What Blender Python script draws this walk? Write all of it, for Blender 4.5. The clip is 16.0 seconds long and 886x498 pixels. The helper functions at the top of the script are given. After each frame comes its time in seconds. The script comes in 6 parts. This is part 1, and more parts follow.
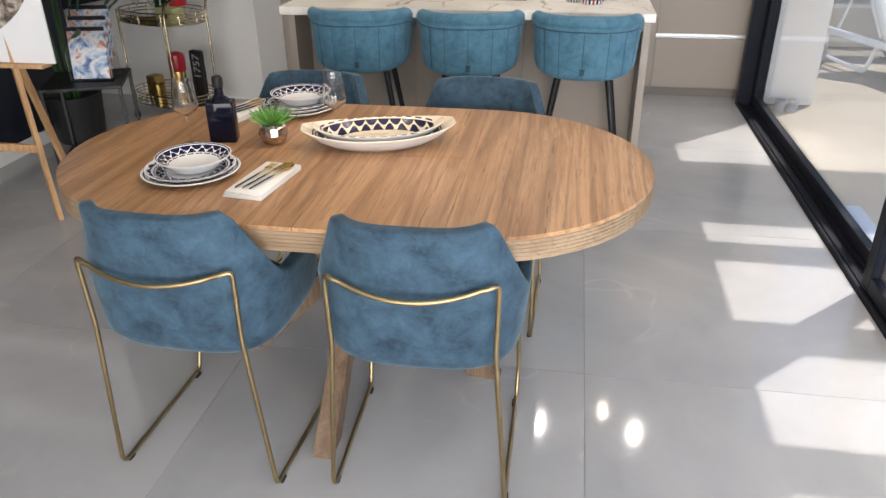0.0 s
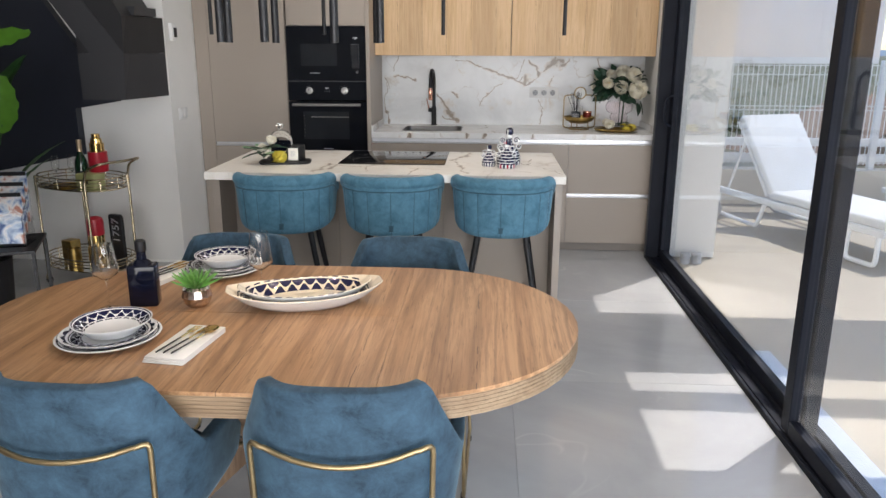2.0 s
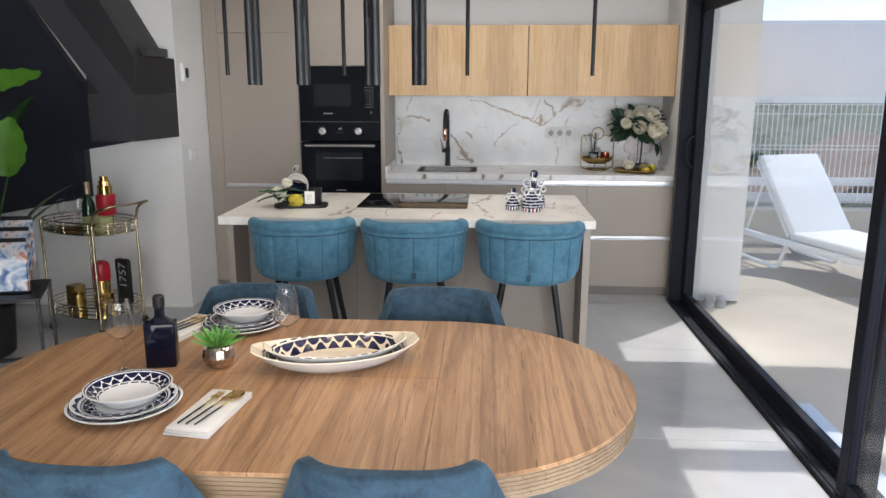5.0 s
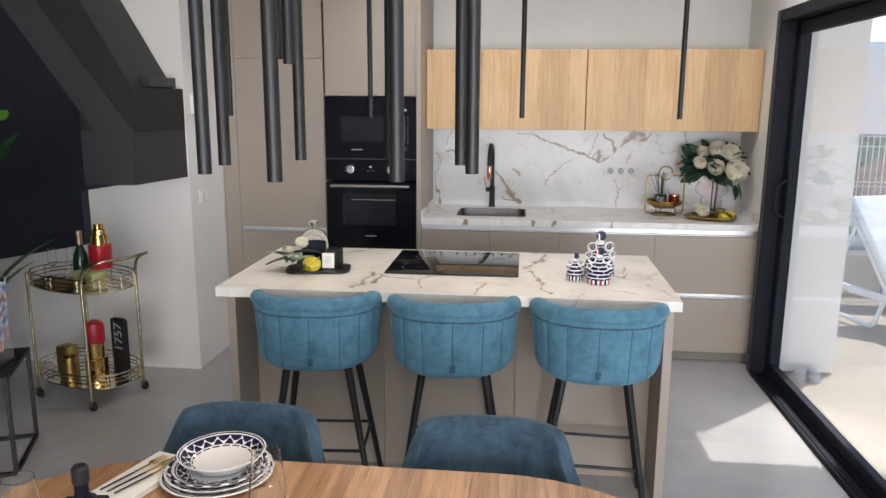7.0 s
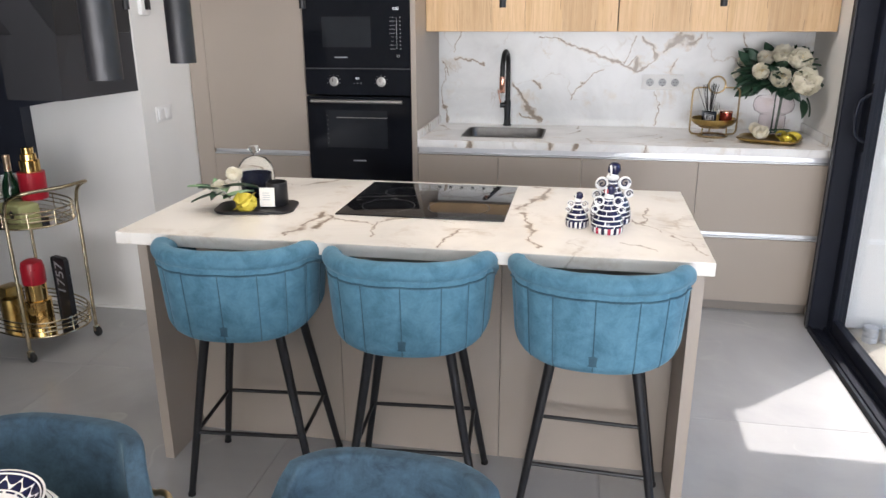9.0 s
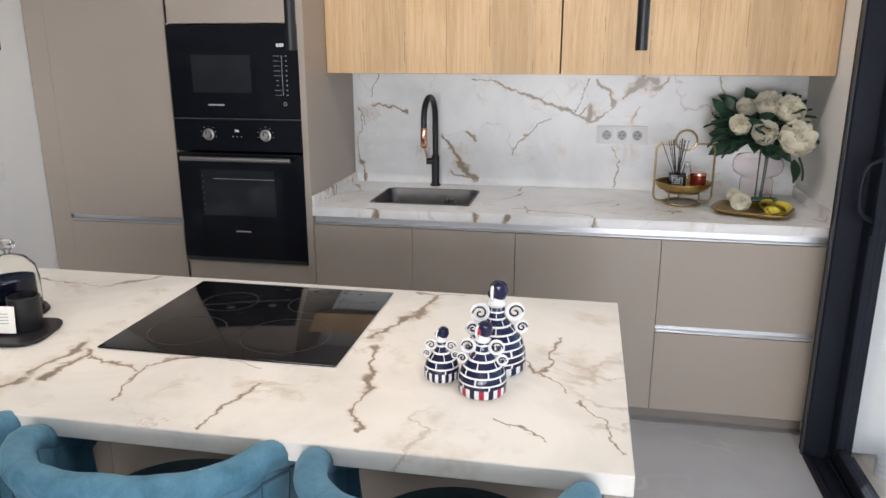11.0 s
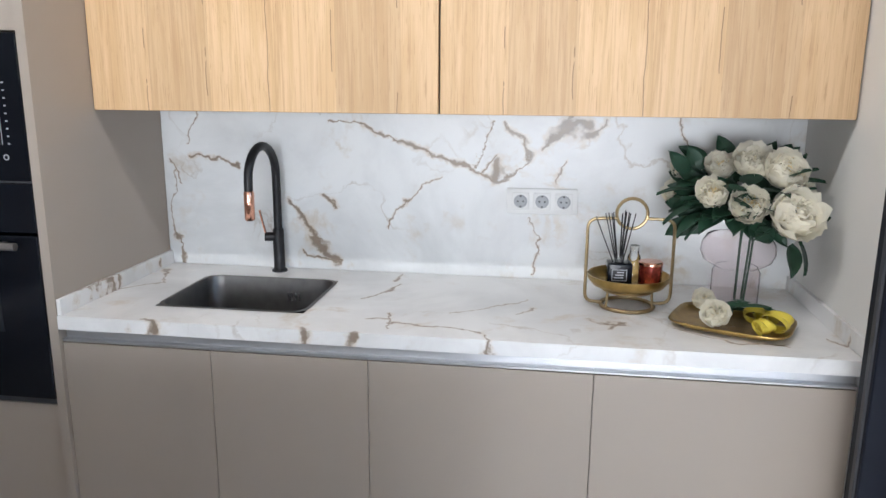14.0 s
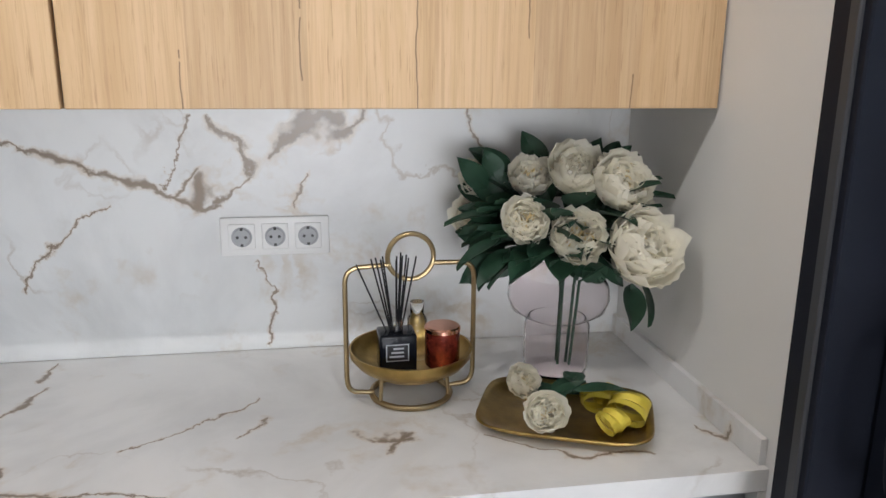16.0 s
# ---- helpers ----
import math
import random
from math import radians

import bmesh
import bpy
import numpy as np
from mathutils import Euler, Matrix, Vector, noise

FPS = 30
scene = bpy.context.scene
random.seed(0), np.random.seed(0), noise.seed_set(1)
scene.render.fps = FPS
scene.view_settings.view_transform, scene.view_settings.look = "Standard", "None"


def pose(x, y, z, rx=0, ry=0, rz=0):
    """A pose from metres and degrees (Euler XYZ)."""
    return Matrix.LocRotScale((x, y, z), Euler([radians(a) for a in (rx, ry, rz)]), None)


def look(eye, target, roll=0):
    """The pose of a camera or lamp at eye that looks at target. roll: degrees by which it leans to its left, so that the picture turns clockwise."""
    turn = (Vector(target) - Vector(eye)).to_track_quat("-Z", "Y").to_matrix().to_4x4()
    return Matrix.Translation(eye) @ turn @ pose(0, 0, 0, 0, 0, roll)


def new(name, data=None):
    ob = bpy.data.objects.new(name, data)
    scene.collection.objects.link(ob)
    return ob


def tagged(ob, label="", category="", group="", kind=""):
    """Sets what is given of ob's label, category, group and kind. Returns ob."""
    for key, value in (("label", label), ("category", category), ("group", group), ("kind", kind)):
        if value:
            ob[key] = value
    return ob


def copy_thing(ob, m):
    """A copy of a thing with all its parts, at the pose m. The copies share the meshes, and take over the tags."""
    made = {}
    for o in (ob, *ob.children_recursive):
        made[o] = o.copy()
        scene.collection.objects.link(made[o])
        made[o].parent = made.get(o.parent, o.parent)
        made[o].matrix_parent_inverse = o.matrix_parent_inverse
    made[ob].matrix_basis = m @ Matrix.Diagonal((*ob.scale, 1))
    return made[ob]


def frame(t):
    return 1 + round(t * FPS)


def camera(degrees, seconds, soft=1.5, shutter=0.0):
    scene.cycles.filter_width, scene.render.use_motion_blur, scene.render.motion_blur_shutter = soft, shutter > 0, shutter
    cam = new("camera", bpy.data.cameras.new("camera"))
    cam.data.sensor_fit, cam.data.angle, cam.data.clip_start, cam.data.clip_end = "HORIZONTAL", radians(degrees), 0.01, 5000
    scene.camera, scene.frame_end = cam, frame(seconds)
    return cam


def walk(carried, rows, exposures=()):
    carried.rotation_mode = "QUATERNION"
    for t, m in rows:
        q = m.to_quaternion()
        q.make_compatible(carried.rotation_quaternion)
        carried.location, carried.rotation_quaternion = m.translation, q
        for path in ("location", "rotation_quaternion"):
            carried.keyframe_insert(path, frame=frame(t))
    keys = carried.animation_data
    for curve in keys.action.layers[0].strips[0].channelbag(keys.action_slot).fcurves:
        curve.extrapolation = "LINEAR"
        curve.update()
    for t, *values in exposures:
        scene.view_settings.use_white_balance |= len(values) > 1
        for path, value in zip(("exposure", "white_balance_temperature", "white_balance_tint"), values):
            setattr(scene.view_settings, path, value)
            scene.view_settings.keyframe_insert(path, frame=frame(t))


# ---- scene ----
cam = camera(61.5, 16.0)
PATH = [
    (0, (0.996, 1.224, 1.55), (0.696, 2.978, 0.637), -0.5),
    (0.5, (0.996, 1.227, 1.553), (0.789, 3.057, 0.775), -0.2),
    (1, (0.999, 1.231, 1.556), (0.836, 3.103, 0.872), 0.1),
    (1.5, (0.989, 1.223, 1.561), (0.857, 3.127, 0.964), 0.1),
    (2, (0.98, 1.213, 1.556), (0.869, 3.14, 1.032), 0.2),
    (2.5, (0.973, 1.211, 1.557), (0.874, 3.15, 1.078), 0.2),
    (3, (0.958, 1.21, 1.556), (0.862, 3.156, 1.104), 0.3),
    (3.5, (0.953, 1.206, 1.555), (0.847, 3.156, 1.122), 0.2),
    (4, (0.939, 1.204, 1.558), (0.821, 3.155, 1.138), 0.2),
    (6.5, (0.727, 1.954, 1.633), (0.631, 3.901, 1.189), 0.0),
    (7, (0.766, 2.128, 1.686), (0.554, 4.077, 1.292), 0.3),
    (7.5, (0.81, 2.292, 1.682), (0.411, 4.202, 1.242), 0.1),
    (8, (0.825, 2.47, 1.641), (0.399, 4.35, 1.109), -0.3),
    (8.5, (0.901, 2.667, 1.61), (0.547, 4.537, 0.997), -0.4),
    (10.8, (1.271, 3.767, 1.612), (0.917, 5.653, 1.051), 0.1),
    (11, (1.282, 3.851, 1.629), (0.918, 5.743, 1.092), -0.1),
    (11.5, (1.267, 4.069, 1.677), (0.993, 5.992, 1.202), -0.2),
    (12, (1.285, 4.287, 1.698), (1.111, 6.23, 1.256), -0.1),
    (12.5, (1.372, 4.511, 1.696), (1.161, 6.459, 1.295), 0.4),
    (13, (1.395, 4.721, 1.685), (1.114, 6.657, 1.269), 0.2),
    (13.5, (1.41, 4.895, 1.633), (1.14, 6.826, 1.189), 0.1),
    (14, (1.482, 5.079, 1.58), (1.198, 7.01, 1.142), 0.4),
    (14.5, (1.562, 5.297, 1.553), (1.254, 7.217, 1.086), 0.2),
    (15, (1.559, 5.486, 1.509), (1.363, 7.391, 0.931), -0.2),
    (15.5, (1.55, 5.705, 1.519), (1.631, 7.614, 0.927), -0.3),
    (16, (1.55, 5.929, 1.567), (1.872, 7.842, 1.08), 0.5),
]
walk(cam, [(t, look(eye, target, roll)) for t, eye, target, roll in PATH], [(0, 0.90, 6600, 13), (0.5, 0.84, 6550, 13), (2.5, 0.79, 6350, 12), (4, 0.80, 6250, 11), (6.5, 0.88, 6350, 13), (7.5, 1.10, 6450, 14), (8, 1.20, 6400, 14), (8.5, 1.28, 6350, 14), (11, 1.05, 6300, 13), (11.5, 1.05, 6300, 13), (12.5, 1.26, 6250, 13), (14, 1.42, 5950, 11), (15, 1.40, 5950, 11), (16, 1.08, 6200, 12)])

# ---- light ----
SUN_EL, SUN_AZ = radians(62.6), radians(46)   # sun stands ahead and to the window side
sun_dir = Vector((math.cos(SUN_EL) * math.sin(SUN_AZ), math.cos(SUN_EL) * math.cos(SUN_AZ), math.sin(SUN_EL)))
world = bpy.data.worlds.new("sky")
scene.world = world
world.use_nodes = True
wn = world.node_tree.nodes
sky = wn.new("ShaderNodeTexSky")
sky.sky_type = "NISHITA"
sky.sun_disc = False
sky.dust_density, sky.ozone_density = 0.3, 3.0
sky.sun_elevation, sky.sun_rotation = SUN_EL, SUN_AZ
wn["Background"].inputs["Strength"].default_value = 0.13
world.node_tree.links.new(sky.outputs["Color"], wn["Background"].inputs["Color"])
sun_data = bpy.data.lights.new("sun", "SUN")
sun_data.energy, sun_data.angle, sun_data.color = 2.0, radians(0.5), (1.0, 0.95, 0.87)
sun = new("sun", sun_data)
sun.matrix_world = look(sun_dir * 30, (0, 0, 0))


def fill_area(name, x, y, z, target, w, h, power, color):
    """An added area lamp that brightens the room as sky light would."""
    d = bpy.data.lights.new(name, "AREA")
    d.shape, d.size, d.size_y, d.energy, d.color = "RECTANGLE", w, h, power, color
    new(name, d).matrix_world = look((x, y, z), target)


# added fill behind the view, in front of an assumed opening
fill_area("daylight_back", 0.5, -2.93, 1.2, (0.2, 2, 1.1), 3.2, 2.1, 100, (1.0, 0.97, 0.93))
# added fill out of view, brightens the stair wall's end and base units
fill_area("daylight_side", 2.19, 0.0, 1.15, (-0.2, 6.0, 0.7), 2.4, 1.9, 48, (0.97, 0.98, 1.0))


def spot(name, x, y, z, power, color, cone, radius):
    """A lamp that shines straight down out of a fitting."""
    d = bpy.data.lights.new(name, "SPOT")
    d.energy, d.color, d.spot_size, d.spot_blend, d.shadow_soft_size = power, color, radians(cone), 0.6, radius
    new(name, d).matrix_world = look((x, y, z), (x, y + 0.0001, 0))


DOWNLIGHTS = ((0.95, 6.30), (1.75, 6.30), (0.15, 6.30), (1.75, 4.4), (0.75, 2.0), (1.75, 2.2))
for lx, ly in DOWNLIGHTS:
    spot("downlight_beam", lx, ly, 2.712, 10 if ly > 3 else 6, (1.0, 0.96, 0.90), 150, 0.008)
for lx in (1.364, 0.75, 0.135, -0.458):
    spot("island_lamp_beam", lx, 5.17, 1.608, 1.8, (1.0, 0.86, 0.68), 150, 0.008)
for lx, ly in ((0.647, 3.517), (0.32, 3.60), (0.253, 3.283), (0.578, 3.20)):
    spot("table_lamp_beam", lx, ly, 1.56, 1.6, (1.0, 0.76, 0.50), 140, 0.01)

# ---- materials ----
MATS = {}


class Nodes:
    """A small builder for node materials."""

    def __init__(self, name):
        self.m = bpy.data.materials.new(name)
        self.m.use_nodes = True
        self.t = self.m.node_tree
        self.b = self.t.nodes["Principled BSDF"]
        MATS[name] = self.m

    def node(self, kind, **values):
        n = self.t.nodes.new(kind)
        for k, v in values.items():
            if k in n.inputs:
                n.inputs[k].default_value = v
        return n

    def link(self, a, b):
        self.t.links.new(a, b)

    def coords(self, scale=(1, 1, 1), space="Object", rot=(0, 0, 0)):
        c = self.node("ShaderNodeTexCoord")
        mp = self.node("ShaderNodeMapping")
        mp.inputs["Scale"].default_value = scale
        mp.inputs["Rotation"].default_value = rot
        self.link(c.outputs[space], mp.inputs["Vector"])
        return mp.outputs["Vector"]

    def place(self):
        return self.node("ShaderNodeNewGeometry").outputs["Position"]

    def noise(self, vec, scale, detail=4.0, rough=0.55, distort=0.0):
        n = self.node("ShaderNodeTexNoise", Scale=scale, Detail=detail, Roughness=rough, Distortion=distort)
        if vec is not None:
            self.link(vec, n.inputs["Vector"])
        return n.outputs["Fac"]

    def ramp(self, fac, *stops):
        r = self.node("ShaderNodeValToRGB")
        e = r.color_ramp.elements
        while len(e) < len(stops):
            e.new(0.5)
        for el, (p, c) in zip(e, stops):
            el.position = p
            el.color = (*c, 1) if len(c) == 3 else c
        self.link(fac, r.inputs["Fac"])
        return r.outputs["Color"]

    def mix(self, fac, a, b, mode="MIX"):
        n = self.t.nodes.new("ShaderNodeMix")
        n.data_type, n.blend_type = "RGBA", mode
        for sock, v in ((n.inputs[0], fac), (n.inputs[6], a), (n.inputs[7], b)):
            if isinstance(v, (int, float)):
                sock.default_value = v
            elif isinstance(v, tuple):
                sock.default_value = (*v, 1)
            else:
                self.link(v, sock)
        return n.outputs[2]

    def math(self, op, a, b=0.0, clamp=False):
        n = self.t.nodes.new("ShaderNodeMath")
        n.operation, n.use_clamp = op, clamp
        for sock, v in zip(n.inputs, (a, b)):
            if isinstance(v, (int, float)):
                sock.default_value = v
            else:
                self.link(v, sock)
        return n.outputs[0]

    def vmath(self, op, a, b=None):
        n = self.t.nodes.new("ShaderNodeVectorMath")
        n.operation = op
        for sock, v in zip(n.inputs, (a, b)):
            if v is None:
                continue
            if isinstance(v, (tuple, Vector)):
                sock.default_value = tuple(v)
            else:
                self.link(v, sock)
        return n

    def bump(self, height, strength=0.2, distance=0.002):
        n = self.node("ShaderNodeBump", Strength=strength, Distance=distance)
        self.link(height, n.inputs["Height"])
        self.link(n.outputs["Normal"], self.b.inputs["Normal"])

    def set(self, **values):
        for k, v in values.items():
            k = k.replace("_", " ")
            s = self.b.inputs[k]
            if isinstance(v, tuple):
                s.default_value = (*v, 1) if len(v) == 3 else v
            elif isinstance(v, (int, float)):
                s.default_value = v
            else:
                self.link(v, s)
        return self.m


def plain(name, color, rough=0.5, metal=0.0, vary=0.12, scale=6.0, grain=0.0, grain_scale=300.0, **more):
    """Paint, metal or plastic with slight patches and fine grain."""
    n = Nodes(name)
    v = n.coords()
    a = n.noise(v, scale, 5.0)
    dark = tuple(c * (1 - vary) for c in color)
    light = tuple(min(1, c * (1 + vary)) for c in color)
    n.set(Base_Color=n.ramp(a, (0.3, dark), (0.7, light)), Metallic=metal, **more)
    r = n.noise(v, scale * 4, 3.0)
    n.link(n.math("ADD", n.math("MULTIPLY", r, 0.12), max(0.0, rough - 0.06)), n.b.inputs["Roughness"])
    if grain:
        n.bump(n.noise(v, grain_scale, 2.0), grain)
    return n.m


def oak(name, axis, tones, plank=0.0, rough=0.42, across=1, ring=0.8):
    """Oak board: long grain along an axis, cathedral streaks, knots and fine pores."""
    n = Nodes(name)
    s = [9.0, 9.0, 9.0]
    s[axis] = 0.75
    v = n.coords(tuple(s))
    warp = n.noise(v, 1.3, 6.0, 0.6, 1.2)
    f = [95.0, 95.0, 95.0]
    f[axis] = 1.6
    fine = n.noise(n.coords(tuple(f)), 1.6, 5.0, 0.65, 0.5)
    c = n.ramp(warp, (0.30, tones[0]), (0.46, tones[1]), (0.56, tones[2]), (0.72, tones[1]))
    c = n.mix(n.ramp(fine, (0.32, (0.42, 0.42, 0.42)), (0.52, (0, 0, 0))), c, tones[3])
    # cathedral growth rings, bent by slow swells
    g = [1.0, 1.0, 1.0]
    g[axis] = 0.16
    wave = n.node("ShaderNodeTexWave", Scale=9.0, Distortion=7.0, Detail=3.0)
    wave.inputs["Detail Scale"].default_value = 1.1
    wave.bands_direction = "X" if axis != 0 else "Y"
    n.link(n.coords(tuple(g)), wave.inputs["Vector"])
    here = n.ramp(n.noise(n.coords(tuple(g)), 5.0, 2.0), (0.42, (0, 0, 0)), (0.62, (1, 1, 1)))
    rings = n.ramp(wave.outputs["Fac"], (0.0, (0.55, 0.55, 0.55)), (0.35, (0, 0, 0)))
    c = n.mix(n.math("MULTIPLY", n.math("MULTIPLY", rings, here), ring), c, tones[3])
    # short dark pores along the grain
    pf = [210.0, 210.0, 210.0]
    pf[axis] = 9.0
    pores = n.ramp(n.noise(n.coords(tuple(pf)), 1.0, 3.0, 0.7), (0.32, (0.6, 0.6, 0.6)), (0.42, (0, 0, 0)))
    c = n.mix(pores, c, tones[3])
    if plank:
        sep = n.node("ShaderNodeSeparateXYZ")
        n.link(n.coords(), sep.inputs[0])
        row = n.math("FLOOR", n.math("DIVIDE", sep.outputs[across], plank))
        w = n.node("ShaderNodeTexWhiteNoise")
        w.noise_dimensions = "1D"
        n.link(row, w.inputs["W"])
        c = n.mix(0.55, c, n.mix(w.outputs["Value"], (0.74, 0.71, 0.66), (1.12, 1.1, 1.06)), "MULTIPLY")
        # dark cracks where boards of the pattern meet
        edge = n.math("PINGPONG", n.math("ADD", sep.outputs[across], n.math("MULTIPLY", n.noise(n.coords((2, 2, 2)), 3.0), 0.02)), plank / 2)
        crack = n.math("LESS_THAN", edge, 0.0012)
        crack = n.math("MULTIPLY", crack, n.math("GREATER_THAN", n.noise(n.coords((4, 4, 4)), 1.5), 0.5))
        c = n.mix(n.math("MULTIPLY", crack, 0.75), c, tuple(t * 0.35 for t in tones[3]))
    k = n.node("ShaderNodeTexVoronoi", Scale=2.6)
    sv = [1.0, 1.0, 1.0]
    sv[axis] = 0.35
    n.link(n.coords(tuple(sv)), k.inputs["Vector"])
    knot = n.ramp(k.outputs["Distance"], (0.0, (1, 1, 1)), (0.045, (0.6, 0.6, 0.6)), (0.09, (0, 0, 0)))
    c = n.mix(n.mix(0.5, (0, 0, 0), knot), c, tuple(t * 0.5 for t in tones[3]))
    n.set(Base_Color=c, Roughness=rough)
    n.bump(fine, 0.25, 0.001)
    return n.m


def marble(name, lines, mask, level, rough=0.30, tint=(0.76, 0.755, 0.745)):
    """White slab with grey clouds, thin brown cracks, and broad veins along given lines ((x,y,z),(x,y,z),width)."""
    n = Nodes(name)
    p = n.place()
    cloud = n.noise(p, 2.3, 6.0, 0.6, 0.6)
    c = n.ramp(cloud, (0.32, tuple(t * 0.80 for t in tint)), (0.55, tint), (0.75, tuple(min(1, t * 1.04) for t in tint)))
    wob = n.node("ShaderNodeTexNoise", Scale=5.0, Detail=8.0, Roughness=0.62)
    n.link(p, wob.inputs["Vector"])
    off = n.vmath("SCALE", n.vmath("SUBTRACT", wob.outputs["Color"], (0.5, 0.5, 0.5)).outputs[0])
    off.inputs["Scale"].default_value = 0.17
    q = n.vmath("ADD", p, off.outputs[0]).outputs[0]
    # veins run in the slab's own plane and turn over its edges
    flat = n.vmath("ADD", n.vmath("MULTIPLY", q, mask).outputs[0], level).outputs[0]
    # fine random cracks
    big = n.noise(q, 1.7, 3.0, 0.5, 1.6)
    thin = n.math("SUBTRACT", 1.0, n.math("MULTIPLY", n.math("ABSOLUTE", n.math("SUBTRACT", big, 0.5)), 75.0), clamp=True)
    gate = n.ramp(n.noise(p, 3.1, 2.0), (0.52, (0, 0, 0)), (0.64, (1, 1, 1)))
    c = n.mix(n.math("MULTIPLY", n.math("MULTIPLY", thin, gate), 0.55), c, (0.36, 0.29, 0.22))
    haze = n.math("SUBTRACT", 1.0, n.math("MULTIPLY", n.math("ABSOLUTE", n.math("SUBTRACT", n.noise(q, 2.9, 4.0, 0.6, 1.1), 0.5)), 15.0), clamp=True)
    spots = n.ramp(n.noise(p, 4.3, 5.0, 0.65), (0.54, (0, 0, 0)), (0.66, (1, 1, 1)))
    c = n.mix(n.math("MULTIPLY", n.math("MULTIPLY", haze, spots), 0.62), c, (0.50, 0.41, 0.30))
    core = None
    for a, b, w in lines:
        a, b = Vector(a), Vector(b)
        d = b - a
        ap = n.vmath("SUBTRACT", flat, a).outputs[0]
        tt = n.math("DIVIDE", n.vmath("DOT_PRODUCT", ap, d).outputs["Value"], d.length_squared, clamp=True)
        sc = n.vmath("SCALE", d)
        sc.inputs[0].default_value = d
        n.link(tt, sc.inputs["Scale"])
        dist = n.vmath("LENGTH", n.vmath("SUBTRACT", ap, sc.outputs[0]).outputs[0]).outputs["Value"]
        dist = n.math("DIVIDE", dist, w * 0.95 + 0.0013)
        core = dist if core is None else n.math("MINIMUM", core, dist)
    if core is not None:
        swell = n.math("ADD", 0.45, n.math("MULTIPLY", n.ramp(n.noise(p, 9.0, 3.0, 0.6), (0.35, (0, 0, 0)), (0.65, (1, 1, 1))), 1.9))
        core = n.math("MULTIPLY", core, swell)
        ragged = n.noise(p, 38.0, 4.0, 0.7)
        patch = n.math("MULTIPLY", n.noise(p, 6.0, 3.0), 3.4)
        soft = n.math("SUBTRACT", 1.0, n.math("DIVIDE", core, n.math("ADD", patch, 0.4)), clamp=True)
        c = n.mix(n.math("MULTIPLY", soft, n.math("MULTIPLY", ragged, 1.2), clamp=True), c, (0.52, 0.385, 0.245))
        hard = n.math("SUBTRACT", 1.5, n.math("MULTIPLY", core, n.math("ADD", 0.75, n.math("MULTIPLY", ragged, 1.3))), clamp=True)
        c = n.mix(n.math("MULTIPLY", hard, 0.85), c, (0.18, 0.13, 0.09))
    n.set(Base_Color=c, Roughness=rough)
    return n.m


def velvet(name, dark, light):
    n = Nodes(name)
    v = n.coords()
    a = n.noise(v, 15.0, 7.0, 0.74, 0.35)
    b = n.noise(v, 3.0, 2.0)
    f = n.math("ADD", n.math("MULTIPLY", a, 0.75), n.math("MULTIPLY", b, 0.25))
    n.set(Base_Color=n.ramp(f, (0.37, dark), (0.49, tuple((p + q) / 2 for p, q in zip(dark, light))), (0.63, light)), Roughness=0.82, Sheen_Weight=0.3, Sheen_Roughness=0.35, Sheen_Tint=(0.5, 0.72, 0.85))
    n.bump(n.noise(v, 420.0, 2.0), 0.25, 0.001)
    return n.m


def glassy(name, color=(1, 1, 1), rough=0.0, ior=1.45):
    n = Nodes(name)
    n.set(Base_Color=color, Roughness=rough, IOR=ior, Transmission_Weight=1.0)
    return n.m


M_WALL = plain("white_wall_paint", (0.78, 0.77, 0.745), 0.75, vary=0.03, scale=2.0, grain=0.08)
M_CEIL = plain("ceiling_paint", (0.82, 0.81, 0.79), 0.85, vary=0.02, scale=2.0)
M_NAVY = plain("navy_wall_paint", (0.012, 0.015, 0.026), 0.55, vary=0.15, scale=2.0, grain=0.06)
M_STRING = plain("grey_stringer_paint", (0.034, 0.034, 0.038), 0.55, vary=0.08, scale=3.0)
M_STAIR = plain("charcoal_stair_paint", (0.016, 0.016, 0.018), 0.5, vary=0.1, scale=3.0)
M_LACQ = plain("greige_lacquer", (0.345, 0.295, 0.25), 0.42, vary=0.03, scale=1.5, grain=0.03)
M_KICK = plain("greige_kickboard", (0.25, 0.22, 0.195), 0.5, vary=0.05, scale=3.0)
M_ALU = plain("brushed_aluminium", (0.60, 0.61, 0.63), 0.42, 1.0, vary=0.04, scale=20.0)
M_SINK = plain("dark_brushed_steel", (0.17, 0.165, 0.16), 0.4, 1.0, vary=0.1, scale=30.0)
M_STEEL = plain("brushed_steel", (0.42, 0.41, 0.40), 0.34, 1.0, vary=0.08, scale=30.0)
M_CHROME = plain("chrome", (0.85, 0.85, 0.86), 0.08, 1.0, vary=0.02)
M_FRAME = plain("black_aluminium_frame", (0.007, 0.009, 0.016), 0.55, 0.0, vary=0.1, scale=9.0, Specular_IOR_Level=0.2)
M_FRAMEG = plain("grey_frame_edge", (0.05, 0.052, 0.058), 0.45, 0.3, vary=0.08, scale=9.0)
M_BLACK = plain("matt_black_metal", (0.014, 0.014, 0.016), 0.42, 0.3, vary=0.15, scale=20.0)
M_RUBBER = plain("black_rubber", (0.012, 0.012, 0.012), 0.8)
M_OVEN = plain("black_oven_glass", (0.006, 0.007, 0.010), 0.06, vary=0.05, Specular_IOR_Level=0.16)
M_OVENWIN = plain("oven_window", (0.017, 0.019, 0.023), 0.08, vary=0.1, Specular_IOR_Level=0.25)
M_PRINT = plain("grey_print", (0.40, 0.41, 0.43), 0.5)
M_HOB = plain("hob_glass", (0.006, 0.006, 0.007), 0.035, vary=0.05)
